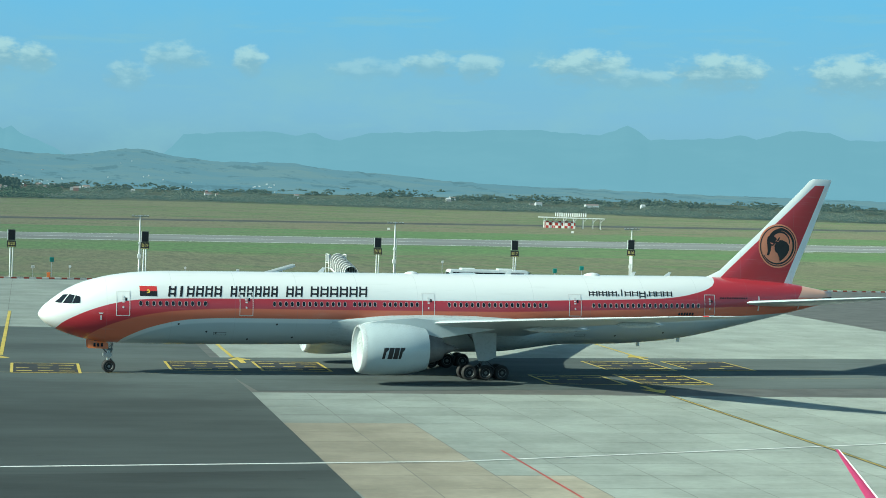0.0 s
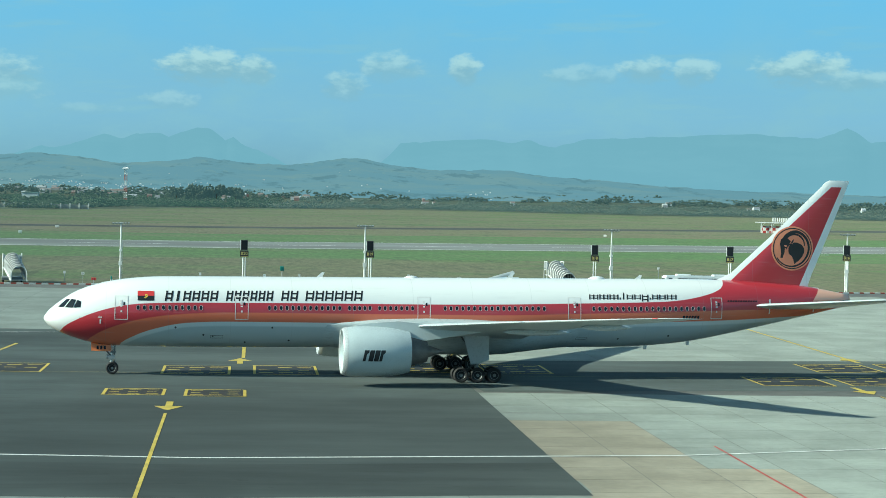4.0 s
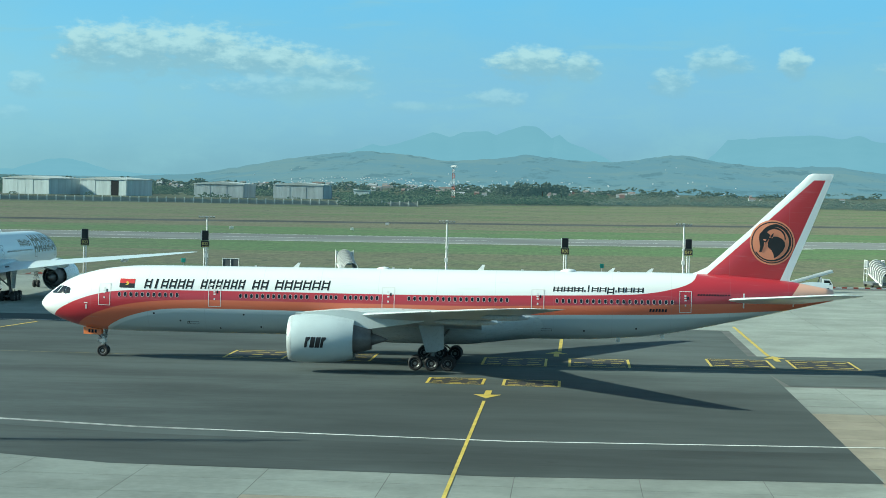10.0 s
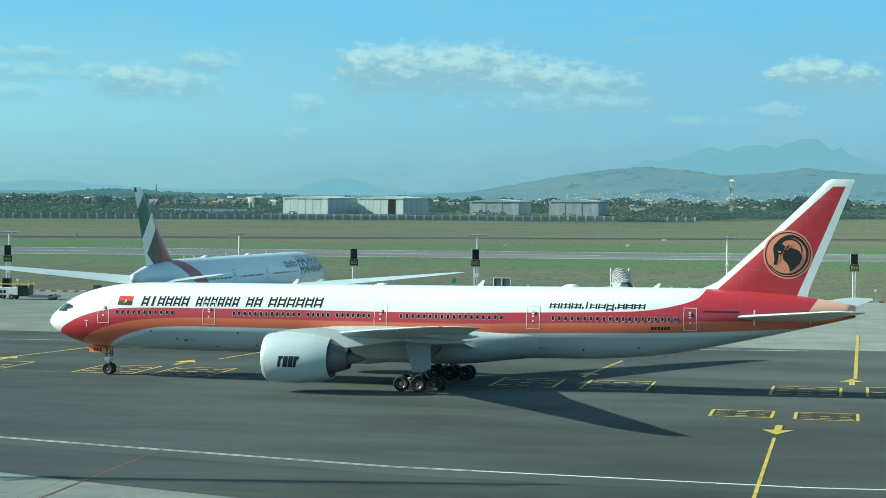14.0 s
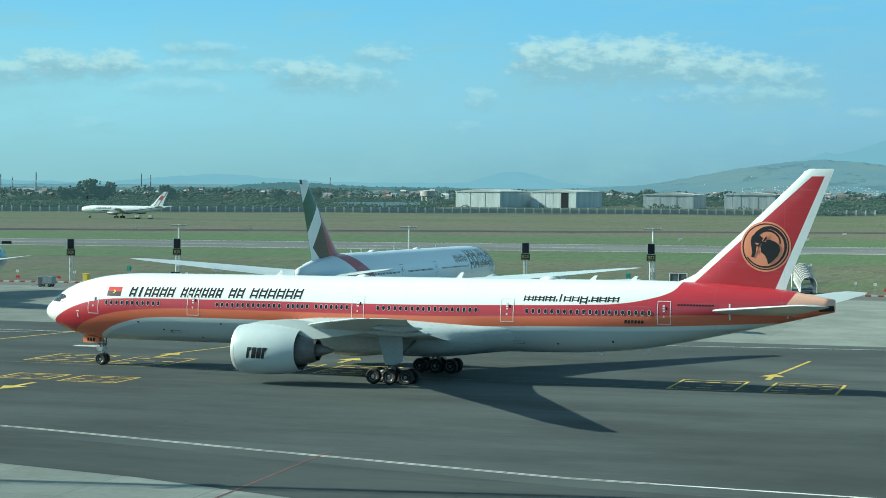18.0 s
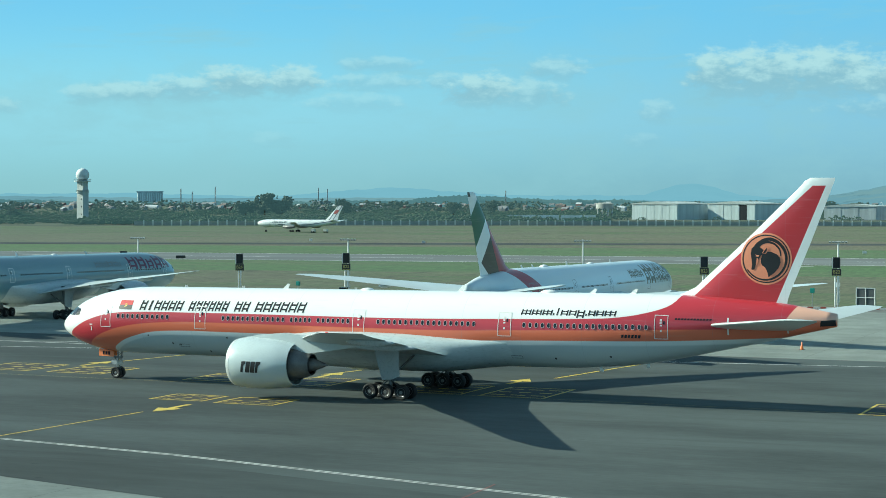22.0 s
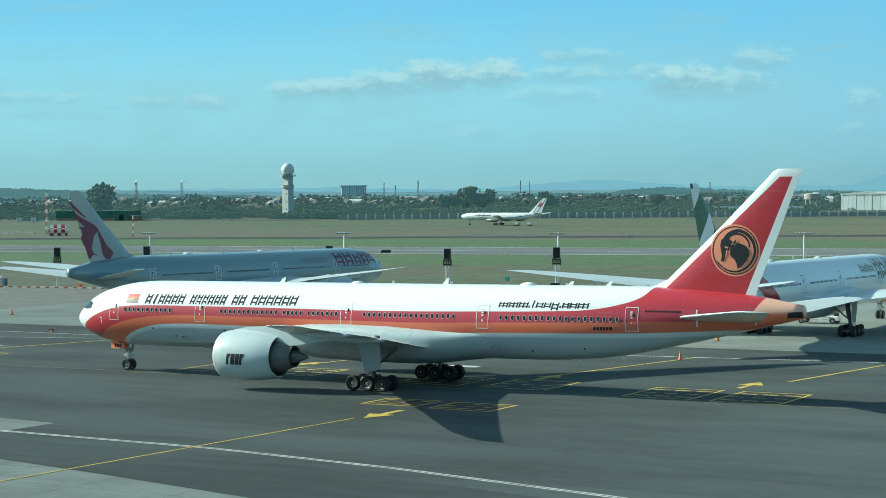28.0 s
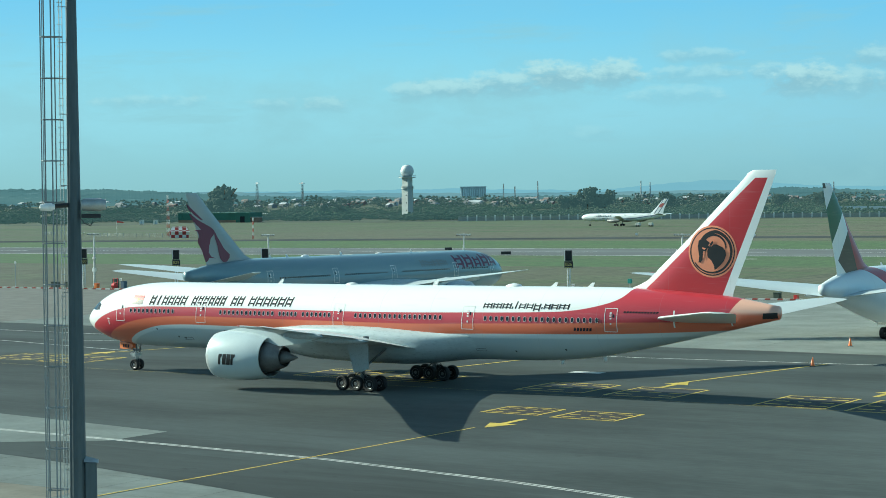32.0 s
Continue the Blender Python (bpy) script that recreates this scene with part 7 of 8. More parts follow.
for a, b in (((0.35, -0.3, 15.9), (0.28, -0.42, 15.6)), ((0.28, -0.42, 15.6), (0.5, -0.45, 15.3)), ((0.5, -0.45, 15.3), (0.8, -0.4, 15.15)), ((0.8, -0.4, 15.15), (0.92, -0.4, 15.4))):
    tube(bm, a, b, 0.018, seg=4)
part("cable", bm, BLACK, t)
bm = bmesh.new()
box(bm, 0.36, 0.92, -0.35, 0.35, 0.1, 3.5, bevel=0.03)
cab = part("switch_cabinet", bm, MAST_STEEL, t, "grey switch cabinet at the foot")
bm = bmesh.new()
v = [bm.verts.new(p) for p in ((0.30, -0.45, 3.55), (1.02, -0.45, 3.5), (1.02, 0.45, 3.5), (0.30, 0.45, 3.55), (0.30, 0.0, 3.82), (1.02, 0.0, 3.6))]
for q in ((0, 1, 5, 4), (4, 5, 2, 3), (1, 2, 5), (0, 4, 3), (3, 2, 1, 0)):
    bm.faces.new([v[i] for i in q])
part("cabinet_roof", bm, GALV, cab)

# ---------------------------------------------------------------- marks on the taxiing airliner
GREY_INK = paint("grey_lettering", (0.16, 0.18, 0.19), 0.4, var=0.05)
DARK_INK = paint("dark_lettering", (0.025, 0.028, 0.035), 0.7, var=0.05, gloss=0.2)
for s in (-1, 1):
    # the painted name: plain block shapes, one for each letter
    if s < 0:
        for word, x0, x1 in (("narrow", 10.24, 14.85), ("wide", 15.45, 19.60), ("short", 20.20, 21.75), ("long", 22.30, 27.40)):
            n = {"narrow": 6, "wide": 6, "short": 2, "long": 6}[word]
            step = (x1 - x0) / n
            for k in range(n):
                a, b = x0 + k * step, x0 + (k + 1) * step - 0.12
                z = 6.56 + 0.0125 * (a - 10.24)
                thin = word == "narrow" and k == 1
                stems = [a + 0.2] if thin else [a, b - 0.18]
                shapes = ladder(stems, 0.21 if thin else 0.15, z, 0, 0.86, 0.17)
                obj("lettering_bar", flat_shape(shapes, 0.014, DARK_INK, s, "lettering_bar"), taxi_plane)
    # the web address: plain upright strokes, two or three for each letter
    x = 47.62
    for k, (w, h0, h1) in enumerate(((0.84, 0, 0.40), (0.84, 0, 0.40), (0.84, 0, 0.40), (0.14, 0, 0.13), (0.34, 0, 0.55), (0.62, 0, 0.40), (0.62, 0, 0.40), (0.62, -0.17, 0.40), (0.14, 0, 0.13), (0.58, 0, 0.40), (0.62, 0, 0.40), (0.94, 0, 0.40))):
        z = 7.14 + 0.01 * (x - 48)
        n = 1 if w < 0.4 else (3 if w > 0.8 else 2)
        shapes = ladder([x + (w - 0.12) * (i / (n - 1) if n > 1 else 0.4) for i in range(n)], 0.12, z, h0, h1 + 0.04, 0.12)
        obj("lettering_bar", flat_shape(shapes, 0.012, DARK_INK, s, "lettering_bar"), taxi_plane)
        x += w + 0.09
    for xa, xb, za, zb, n in ((56.3, 57.95, 5.52, 5.78, 6), (60.6, 63.6, 7.05, 7.18, 12)):
        for k in range(n):
            p, q = xa + (xb - xa) * k / n, xa + (xb - xa) * (k + 0.7) / n
            obj("registration_bar", flat_shape([[(p, za), (q, za), (q + 0.05, zb), (p + 0.05, zb)]], 0.012, DARK_INK, s, "registration_bar"), taxi_plane)
    # flag: red over black with a yellow emblem
    f = obj("flag", side_plate((7.95, 9.36, 6.98, 7.38), 0, s, 0.010, RED, "flag"), taxi_plane, "red and black flag with a yellow emblem")
    obj("flag_field", side_plate((7.95, 9.36, 6.58, 6.98), 0, s, 0.010, BLACK, "flag_field"), f)
    obj("emblem", flat_shape(ring_outline(8.65, 6.98, 0.10, 0.15, -100, 120, 12) + [[(8.5, 6.82), (8.56, 6.80), (8.82, 6.98), (8.76, 7.02)]] + [[(8.62 + 0.06 * math.cos(a + 1.26 * k), 7.03 + 0.06 * math.sin(a + 1.26 * k)) for k in range(5)] for a in (0.3,)], 0.016, SIGN_YELLOW, s, "emblem"), f)

    # engine mark: four slanted black bars on the cowl
    for k in range(4):
        bm = bmesh.new()
        rows_ = []
        for i in range(6):
            z = 2.28 + 0.92 * i / 5
            sh = 0.18 * i / 5
            a = 26.28 + k * 0.46 + sh
            # heavier at the head, broken in the middle
            for x in (a, a + (0.40 if i > 3 or k in (1, 2) else 0.24)):
                r = profile([(25.2, 2.04), (25.8, 2.11), (26.8, 2.14), (27.8, 2.12), (28.8, 2.04)], x) + 0.012
                rows_.append(bm.verts.new((x, s * (9.6 + math.sqrt(r * r - (z - 2.92) ** 2)), z)))
        for i in range(5):
            bm.faces.new((rows_[2 * i], rows_[2 * i + 1], rows_[2 * i + 3], rows_[2 * i + 2]))
        e = [c for c in taxi_plane.children if c.name.startswith("engine")][0 if s < 0 else 1]
        part("cowl_mark", bm, BLACK, e)


def fin_skin(x, z):
    for (za, a, b, th), (zb, c, d, tj) in zip(FIN, FIN[1:]):
        if za <= z <= zb:
            k = (z - za) / (zb - za)
            lo, hi, t = a + (c - a) * k, b + (d - b) * k, th + (tj - th) * k
            s = min(1, max(0, (x - lo) / (hi - lo)))
            return t * (1.48 * math.sqrt(s) - 0.63 * s - 1.76 * s * s + 1.42 * s ** 3 - 0.51 * s ** 4)
    return 0.0


def fin_shape(outlines, lift, mat, side, name, parent, label="", tall=1.0):
    bm = bmesh.new()
    for o in outlines:
        bm.faces.new([bm.verts.new((x, 0, z)) for x, z in o])
    bm.normal_update()
    bmesh.ops.triangulate(bm, faces=[f for f in bm.faces if len(f.verts) > 4])
    for k in range(1, 10):
        if any(len(o) > 20 for o in outlines):
            bmesh.ops.bisect_plane(bm, geom=bm.verts[:] + bm.edges[:] + bm.faces[:], plane_co=(0, 0, 8.7 + k), plane_no=(0, 0, 1))
    for v in bm.verts:
        v.co.y = side * (fin_skin(v.co.x, v.co.z) + lift)
        v.co.z = 8.7 + (v.co.z - 8.7) * tall
    return part(name, bm, mat, parent, label)


fin = [c for c in taxi_plane.children if c.name.startswith("vertical_stabilizer")][0]
EMBLEM_ORANGE = paint("emblem_orange", (0.78, 0.28, 0.16), 0.4, var=0.05)
for s in (-1, 1):
    cx, cz, r = 67.40, 11.92, 2.04
    m = lambda pts: [(cx + u * r, cz + w * r) for u, w in pts]
    fin_shape([q for i in range(6) for q in ring_outline(cx, cz, r * i / 6, r * (i + 1) / 6, n=48)], 0.012, EMBLEM_ORANGE, s, "emblem_disc", fin, "orange disc emblem")
    fin_shape(ring_outline(cx, cz, r * 0.885, r * 0.93, n=48), 0.02, BLACK, s, "emblem_ring", fin)
    # two horns sweep from the brow over the head and down behind the neck, narrowing as they go
    for radii, w0, w1, a0, a1 in (((0.60, 0.78, 0.79, 0.78, 0.81, 0.84), 0.15, 0.045, 134, -150), ((0.50, 0.60, 0.65, 0.66, 0.64, 0.58), 0.12, 0.05, 136, 12)):
        quads, n = [], 40
        for i in range(n):
            pts = []
            for f in (i / n, (i + 1) / n):
                a, w = radians(a0 + (a1 - a0) * f), w0 + (w1 - w0) * f
                mid = float(np.interp(f * 5, range(6), radii))
                pts.append([(q * math.cos(a), q * math.sin(a)) for q in (mid - w / 2, mid + w / 2)])
            quads.append(m([pts[0][0], pts[0][1], pts[1][1], pts[1][0]]))
        fin_shape(quads, 0.024, BLACK, s, "emblem_horn", fin)
    fin_shape([m([(-0.56, 0.40), (-0.44, 0.50), (-0.22, 0.43), (-0.06, 0.30), (-0.02, 0.20), (-0.18, 0.13), (-0.26, 0.02), (-0.33, -0.10), (-0.40, -0.24), (-0.46, -0.43), (-0.57, -0.42), (-0.54, -0.20), (-0.57, 0.02), (-0.60, 0.20)])], 0.045, BLACK, s, "emblem_head", fin)
    fin_shape([m([(-0.04, 0.27), (0.20, 0.27), (0.42, 0.18), (0.55, 0.03), (0.57, -0.15), (0.48, -0.36), (0.32, -0.54), (0.10, -0.71), (0.06, -0.52), (-0.03, -0.34), (-0.16, -0.24), (-0.22, -0.08), (-0.16, 0.12)])], 0.047, BLACK, s, "emblem_neck", fin)
    fin_shape([m([(-0.16, 0.22), (-0.04, 0.40), (0.09, 0.50), (0.07, 0.32), (0.0, 0.20)])], 0.052, EMBLEM_ORANGE, s, "emblem_ear", fin)
    fin_shape([m([(-0.12, 0.23), (-0.03, 0.36), (0.05, 0.43), (0.03, 0.30), (-0.03, 0.22)])], 0.058, BLACK, s, "emblem_ear", fin)
    fin_shape([m([(-0.42, 0.16), (-0.26, 0.13), (-0.30, 0.07), (-0.39, 0.09)])], 0.052, EMBLEM_ORANGE, s, "emblem_eye", fin)
    fin_shape([m([(-0.36, 0.02), (-0.30, 0.0), (-0.33, -0.20), (-0.39, -0.28)]), m([(-0.24, -0.02), (-0.19, -0.04), (-0.20, -0.20), (-0.25, -0.16)])], 0.054, EMBLEM_ORANGE, s, "emblem_cheek", fin)
    # ports and marks on the hull
    for x, z in ((13.6, 3.65), (14.4, 3.55), (19.5, 4.35), (21.0, 3.2), (50.5, 3.6), (55.2, 3.9), (11.2, 4.3), (17.2, 3.0)):
        obj("hull_port", flat_shape([[(x + 0.09 * math.cos(k * 0.785), z + 0.09 * math.sin(k * 0.785)) for k in range(8)]], 0.012, BLACK, s, "hull_port"), taxi_plane)
    for x, z, w, h in ((4.65, 5.06, 0.34, 0.10), (4.78, 4.55, 0.12, 0.38), (3.05, 5.0, 0.10, 0.10)):
        obj("hull_mark", flat_shape([[(x, z), (x + w, z), (x + w, z + h), (x, z + h)]], 0.014, PALE, s, "hull_mark"), taxi_plane)
    for x0, x1, z0, z1 in ((14.2, 15.3, 3.35, 3.62), (46.6, 47.6, 3.5, 3.75)):
        e = 0.04
        for a, b, c, d in ((x0, x1, z0, z0 + e), (x0, x1, z1 - e, z1), (x0, x0 + e, z0 + e, z1 - e), (x1 - e, x1, z0 + e, z1 - e)):
            obj("panel_outline", flat_shape([[(a, c), (b, c), (b, d), (a, d)]], 0.012, GREY_INK, s, "panel_outline"), taxi_plane)

for s in (-1, 1):
    for x, z0, z1, w in ((64.75, 5.95, 7.3, 0.13), (69.3, 6.15, 6.6, 0.12)):
        obj("tailplane_seal", flat_shape([[(x, z0), (x + w, z0), (x + w, z1), (x, z1)]], 0.03, PALE, s, "tailplane_seal"), taxi_plane, "pale seal plate at the tailplane root")
bm = bmesh.new()
tube(bm, (69.8, 0, 11.35), (71.1, 0, 11.37), 0.022, 0.012, 6)
part("rudder_boom", bm, PALE, fin, "thin static boom behind the rudder")
nose_gear = [c for c in taxi_plane.children if c.name.startswith("nose_gear")][0]
for s in (-1, 1):
    bm = bmesh.new()
    v = [bm.verts.new((x - 5.89, y, z)) for x, y, z in ((4.05, s * 0.42, 2.72), (5.75, s * 0.45, 2.5), (5.75, s * 0.52, 2.0), (4.1, s * 0.5, 2.05))]
    f = bm.faces.new(v)
    g = bmesh.ops.extrude_face_region(bm, geom=[f])
    bmesh.ops.translate(bm, vec=(0, -s * 0.05, 0), verts=[q for q in g["geom"] if isinstance(q, bmesh.types.BMVert)])
    door = part("gear_door", bm, ORANGE, nose_gear, "orange nose gear door")
    for k in range(3):
        bm = bmesh.new()
        x = 4.55 + k * 0.3 - 5.89
        bm.faces.new([bm.verts.new(p) for p in ((x, s * 0.53, 2.18), (x + 0.18, s * 0.53, 2.18), (x + 0.18, s * 0.515, 2.48), (x, s * 0.515, 2.48))])
        part("registration_bar", bm, DARK_INK, door)


# ---------------------------------------------------------------- airliners parked on the far stands
def word_bars(plane, x0, x1, z0, z1, widths, mat, side, name="lettering_bar", skew=0.0):
    """Bars the size of painted letters."""
    total = sum(widths) + 0.22 * len(widths) * (sum(widths) / len(widths))
    k = (x1 - x0) / total
    x = x0
    for i, w in enumerate(widths):
        a, b = x, x + w * k
        hi = z1 if i % 3 != 2 else z0 + (z1 - z0) * 0.8
        xa, xb = (a, b)
        if side > 0:
            xa, xb = x1 - (b - x0), x1 - (a - x0)
        q = (xb - xa) * 0.26
        shapes = ladder([xa, xb - q], q, z0, 0, hi - z0, 0.0)
        obj(name, flat_shape(shapes, 0.014, mat, side, name), plane)
        x = b + 0.22 * k * (sum(widths) / len(widths))


def flag_tail_hull(t, x, y, z):
    u = t.math("SUBTRACT", x, t.math("MULTIPLY", t.math("SUBTRACT", z, 6.5), 1.6))
    red = t.math("MULTIPLY", above(t, u, 56.2, 0.05), above(t, 59.8, u, 0.05))
    red = t.math("MULTIPLY", red, above(t, z, 4.4, 0.3))
    return t.mix(red, (0.68, 0.74, 0.77, 1), (0.33, 0.010, 0.030, 1))


def flag_tail_fin(t, x, y, z):
    z = t.math("ADD", 8.7, t.math("DIVIDE", t.math("SUBTRACT", z, 8.7), 0.88))
    lead = t.math("ADD", 60.95, t.math("MULTIPLY", t.math("SUBTRACT", z, 8.9), 1.047))
    trail = t.math("ADD", 68.85, t.math("MULTIPLY", t.math("SUBTRACT", z, 8.3), 0.408))
    # bands that sweep down from the trailing edge: white crest, green, white, black and a white foot, red at the leading edge
    v = t.math("SUBTRACT", z, t.math("MULTIPLY", t.math("SUBTRACT", trail, x), 0.9))
    col = t.mix(above(t, v, 15.6), (0.004, 0.095, 0.058, 1), (0.74, 0.77, 0.77, 1))
    col = t.mix(above(t, v, 11.9), (0.78, 0.80, 0.79, 1), col)
    col = t.mix(above(t, v, 9.4), (0.02, 0.02, 0.022, 1), col)
    foot = t.math("MULTIPLY", above(t, 10.8, z), above(t, t.math("MULTIPLY", t.math("SUBTRACT", 10.8, z), 0.9), t.math("SUBTRACT", trail, x)))
    col = t.mix(foot, col, (0.78, 0.80, 0.79, 1))
    red = above(t, t.math("MULTIPLY", t.math("SUBTRACT", 15.4, z), 0.50), t.math("SUBTRACT", x, lead))
    col = t.mix(red, col, (0.33, 0.010, 0.030, 1))
    return t.mix(t.math("MULTIPLY", above(t, z, 18.0), above(t, x, t.math("SUBTRACT", trail, 0.8))), col, (0.02, 0.02, 0.022, 1))


GOLD_INK, PLUM = paint("bronze_lettering", (0.17, 0.14, 0.08), 0.4, var=0.05), paint("plum_enamel", (0.105, 0.014, 0.052), 0.4, var=0.05)
DENSE = [(8.0, 15.2, 15), (18.6, 30.6, 26), (34.6, 44.2, 21), (47.8, 57.8, 22)]
flag_plane, _ = airliner("airliner", "white wide-body airliner with a flag-striped tail, parked", livery_hull("white_livery", flag_tail_hull, 0.2), livery_hull("flag_fin", flag_tail_fin, 0.1), WHITE, WING_GREY, WHITE, DENSE, GREY_INK, pose(-76.3, 266.8, 0.09, 0, 0, -90), True, 0.88)
# shaded side put into hull and fin colours, darker and bluer than pale grey
plum_plane, _ = airliner("airliner", "pale grey wide-body airliner, coloured darker as its shaded side, plum tail emblem, parked", livery_hull("shade_grey_livery", lambda t, x, y, z: t.mix(above(t, z, 5.2, 0.4), (0.172, 0.290, 0.330, 1), (0.155, 0.250, 0.285, 1))), livery_hull("shade_grey_fin", lambda t, x, y, z: t.mix(above(t, x, 70.0, 2.0), (0.24, 0.29, 0.31, 1), (0.30, 0.34, 0.36, 1))), GREY, WING_GREY, GREY, DENSE, PALE, pose(-157.8, 270.2, 0.09, 0, 0, -90), True, 0.86)
for s in (-1, 1):
    word_bars(flag_plane, 4.9, 17.6, 5.7, 8.15, (1.3, 1.5, 0.5, 0.8, 1.0, 0.7, 1.0, 0.9), GOLD_INK, s)
    word_bars(flag_plane, 18.3, 24.0, 6.7, 7.7, (0.8, 0.5, 1.2, 0.5, 0.5, 1.2), GOLD_INK, s)
    word_bars(plum_plane, 4.4, 16.6, 6.2, 8.0, (1.5, 1.4, 1.2, 1.4, 1.3), PLUM, s)
    word_bars(plum_plane, 18.6, 25.6, 6.7, 7.6, (0.8, 0.5, 0.9, 1.4, 0.8, 0.6), GREY_INK, s)
    pf = [c for c in plum_plane.children if c.name.startswith("vertical_stabilizer")][0]
    # the tail emblem: sweeping horn shapes and a head, plain plum patches
    fin_shape([[(72.75, 17.2), (71.85, 16.45), (70.55, 15.4), (69.7, 14.7), (70.25, 14.85), (71.3, 15.5), (72.25, 16.3)],
               [(72.2, 15.8), (70.85, 14.9), (69.6, 14.3), (68.4, 13.75), (67.8, 13.3), (67.3, 12.5), (66.75, 11.75), (66.05, 10.75), (64.9, 9.75), (64.95, 9.3), (65.45, 8.75), (66.1, 8.7), (66.7, 9.3), (67.0, 10.25), (67.2, 11.15), (67.6, 12.05), (67.8, 12.8), (68.4, 12.1), (68.65, 11.05), (68.7, 10.15), (68.3, 9.6), (67.4, 9.3), (68.6, 9.4), (68.8, 9.0), (69.15, 8.8), (69.45, 9.5), (69.75, 10.35), (70.25, 11.1), (70.6, 11.7), (70.4, 12.55), (70.65, 13.15), (71.2, 13.4), (70.1, 13.45), (71.0, 14.2), (71.75, 15.0)]], 0.04, PLUM, s, "tail_emblem", pf, "plum tail emblem", 0.86)


# ---------------------------------------------------------------- the old freighter across the runway
def freighter(x0, y0, x1, y1):
    turn = math.degrees(math.atan2(y1 - y0, x1 - x0))
    t = thing("freighter", "white four-engined cargo jet parked across the runway", "aeroplane", at=pose(x0, y0, 0, 0, 0, turn) @ Matrix.Scale(1.13, 4))
    bm = bmesh.new()
    lathe(bm, [(0, 0.0), (0.3, 0.6), (1.2, 1.15), (3.0, 1.65), (5.5, 1.87), (30, 1.87), (36, 1.55), (41, 0.95), (45, 0.3)], 28, "X", (0, 0, 4.2))
    for v in bm.verts:
        if v.co.x > 30:
            v.co.z += (v.co.x - 30) ** 1.4 * 0.025
    def stripe(tn, x, y, z):
        # a dark blue line low on the hull that climbs towards the fin, and repainted patches
        low = tn.math("ADD", 3.35, tn.math("MULTIPLY", tn.math("MAXIMUM", tn.math("SUBTRACT", x, 28.0), 0.0), 0.14))
        c = tn.mix(tn.math("MULTIPLY", tn.math("MULTIPLY", above(tn, z, low), above(tn, tn.math("ADD", low, 0.34), z)), above(tn, x, 12.0)), (0.74, 0.76, 0.76, 1), (0.06, 0.09, 0.14, 1))
        n = tn.noise(tn.coords((0.5, 1, 1.2)), 0.9, 5, 0.65)
        return tn.mix(tn.ramp(n, 0.54, 0.60, 0, 0.65), c, (0.34, 0.35, 0.36, 1))
    part("fuselage", bm, livery_hull("worn_white_livery", stripe), t, "", True)
    for s in (-1, 1):
        bm = bmesh.new()
        foil(bm, [(1.2, 15.5, 24.5, 3.0, 0.9), (7.0, 20.0, 26.0, 3.6, 0.5), (21.0, 29.5, 31.8, 5.0, 0.15)], s)
        part("wing", bm, WING_GREY, t, "", True)
        for y, x in ((8.0, 18.3), (14.0, 22.6)):
            bm = bmesh.new()
            lathe(bm, [(x, 0.55), (x + 0.2, 0.72), (x + 3, 0.78), (x + 5, 0.5), (x + 5, 0.0)], 16, "X", (0, s * y, 2.6))
            # shadow under the wing put into the engine's dark colour
            part("engine", bm, DARK_METAL, t, "engine coloured dark for its shade under the wing", True)
            bm = bmesh.new()
            box(bm, x + 1, x + 5, s * y - 0.12, s * y + 0.12, 3.1, 4.0)
            part("pylon", bm, GREY, t)
        bm = bmesh.new()
        foil(bm, [(0.5, 39.5, 44.0, 5.4, 0.3), (7.2, 43.8, 45.8, 6.0, 0.1)], s)
        part("horizontal_stabilizer", bm, WING_GREY, t, "", True)
        for k, x in enumerate((19.8, 21.2)):
            bm = bmesh.new()
            lathe(bm, [(-0.3, 0.3), (-0.3, 0.52), (0.3, 0.52), (0.3, 0.3)], 16, "Y", (x, s * 3.2, 0.55))
            part("wheel", bm, RUBBER, t)
        bm = bmesh.new()
        tube(bm, (20.5, s * 3.2, 0.6), (20.5, s * 3.2, 3.2), 0.2)
        part("strut", bm, STRUT, t)
    bm = bmesh.new()
    upright(bm, [(5.6, 36.5, 43.5, 0.4), (8.0, 39.3, 44.2, 0.3), (12.9, 44.0, 46.6, 0.12)])
    def badge(tn, x, y, z):
        # dark bands along both edges and a round red badge
        mid = tn.math("ADD", 39.9, tn.math("MULTIPLY", tn.math("SUBTRACT", z, 5.6), 0.72))
        off = tn.math("ABSOLUTE", tn.math("SUBTRACT", x, mid))
        c = tn.mix(tn.math("MULTIPLY", above(tn, off, 0.75, 0.1), above(tn, 1.15, off, 0.1)), (0.74, 0.76, 0.76, 1), (0.07, 0.09, 0.14, 1))
        dz = tn.math("SUBTRACT", z, 9.8)
        ring = tn.math("ADD", tn.math("MULTIPLY", off, off), tn.math("MULTIPLY", dz, dz))
        return tn.mix(above(tn, 1.1, ring, 0.1), c, (0.42, 0.12, 0.11, 1))
    part("vertical_stabilizer", bm, livery_hull("worn_fin", badge), t, "", True)
    for s in (-0.3, 0.3):
        bm = bmesh.new()
        lathe(bm, [(-0.15, 0.2), (-0.15, 0.42), (0.15, 0.42), (0.15, 0.2)], 14, "Y", (4.6, s, 0.45))
        part("wheel", bm, RUBBER, t)
    bm = bmesh.new()
    tube(bm, (4.6, 0, 0.5), (4.6, 0, 2.8), 0.12)
    part("strut", bm, STRUT, t)
    for k in range(9):
        bm = bmesh.new()
        bm.faces.new([bm.verts.new(p) for p in ((9 + k * 0.9, -1.9, 4.5), (9.6 + k * 0.9, -1.9, 4.5), (9.6 + k * 0.9, -1.82, 5.0 + (k % 3) * 0.12), (9 + k * 0.9, -1.82, 5.0 + (k % 3) * 0.12))])
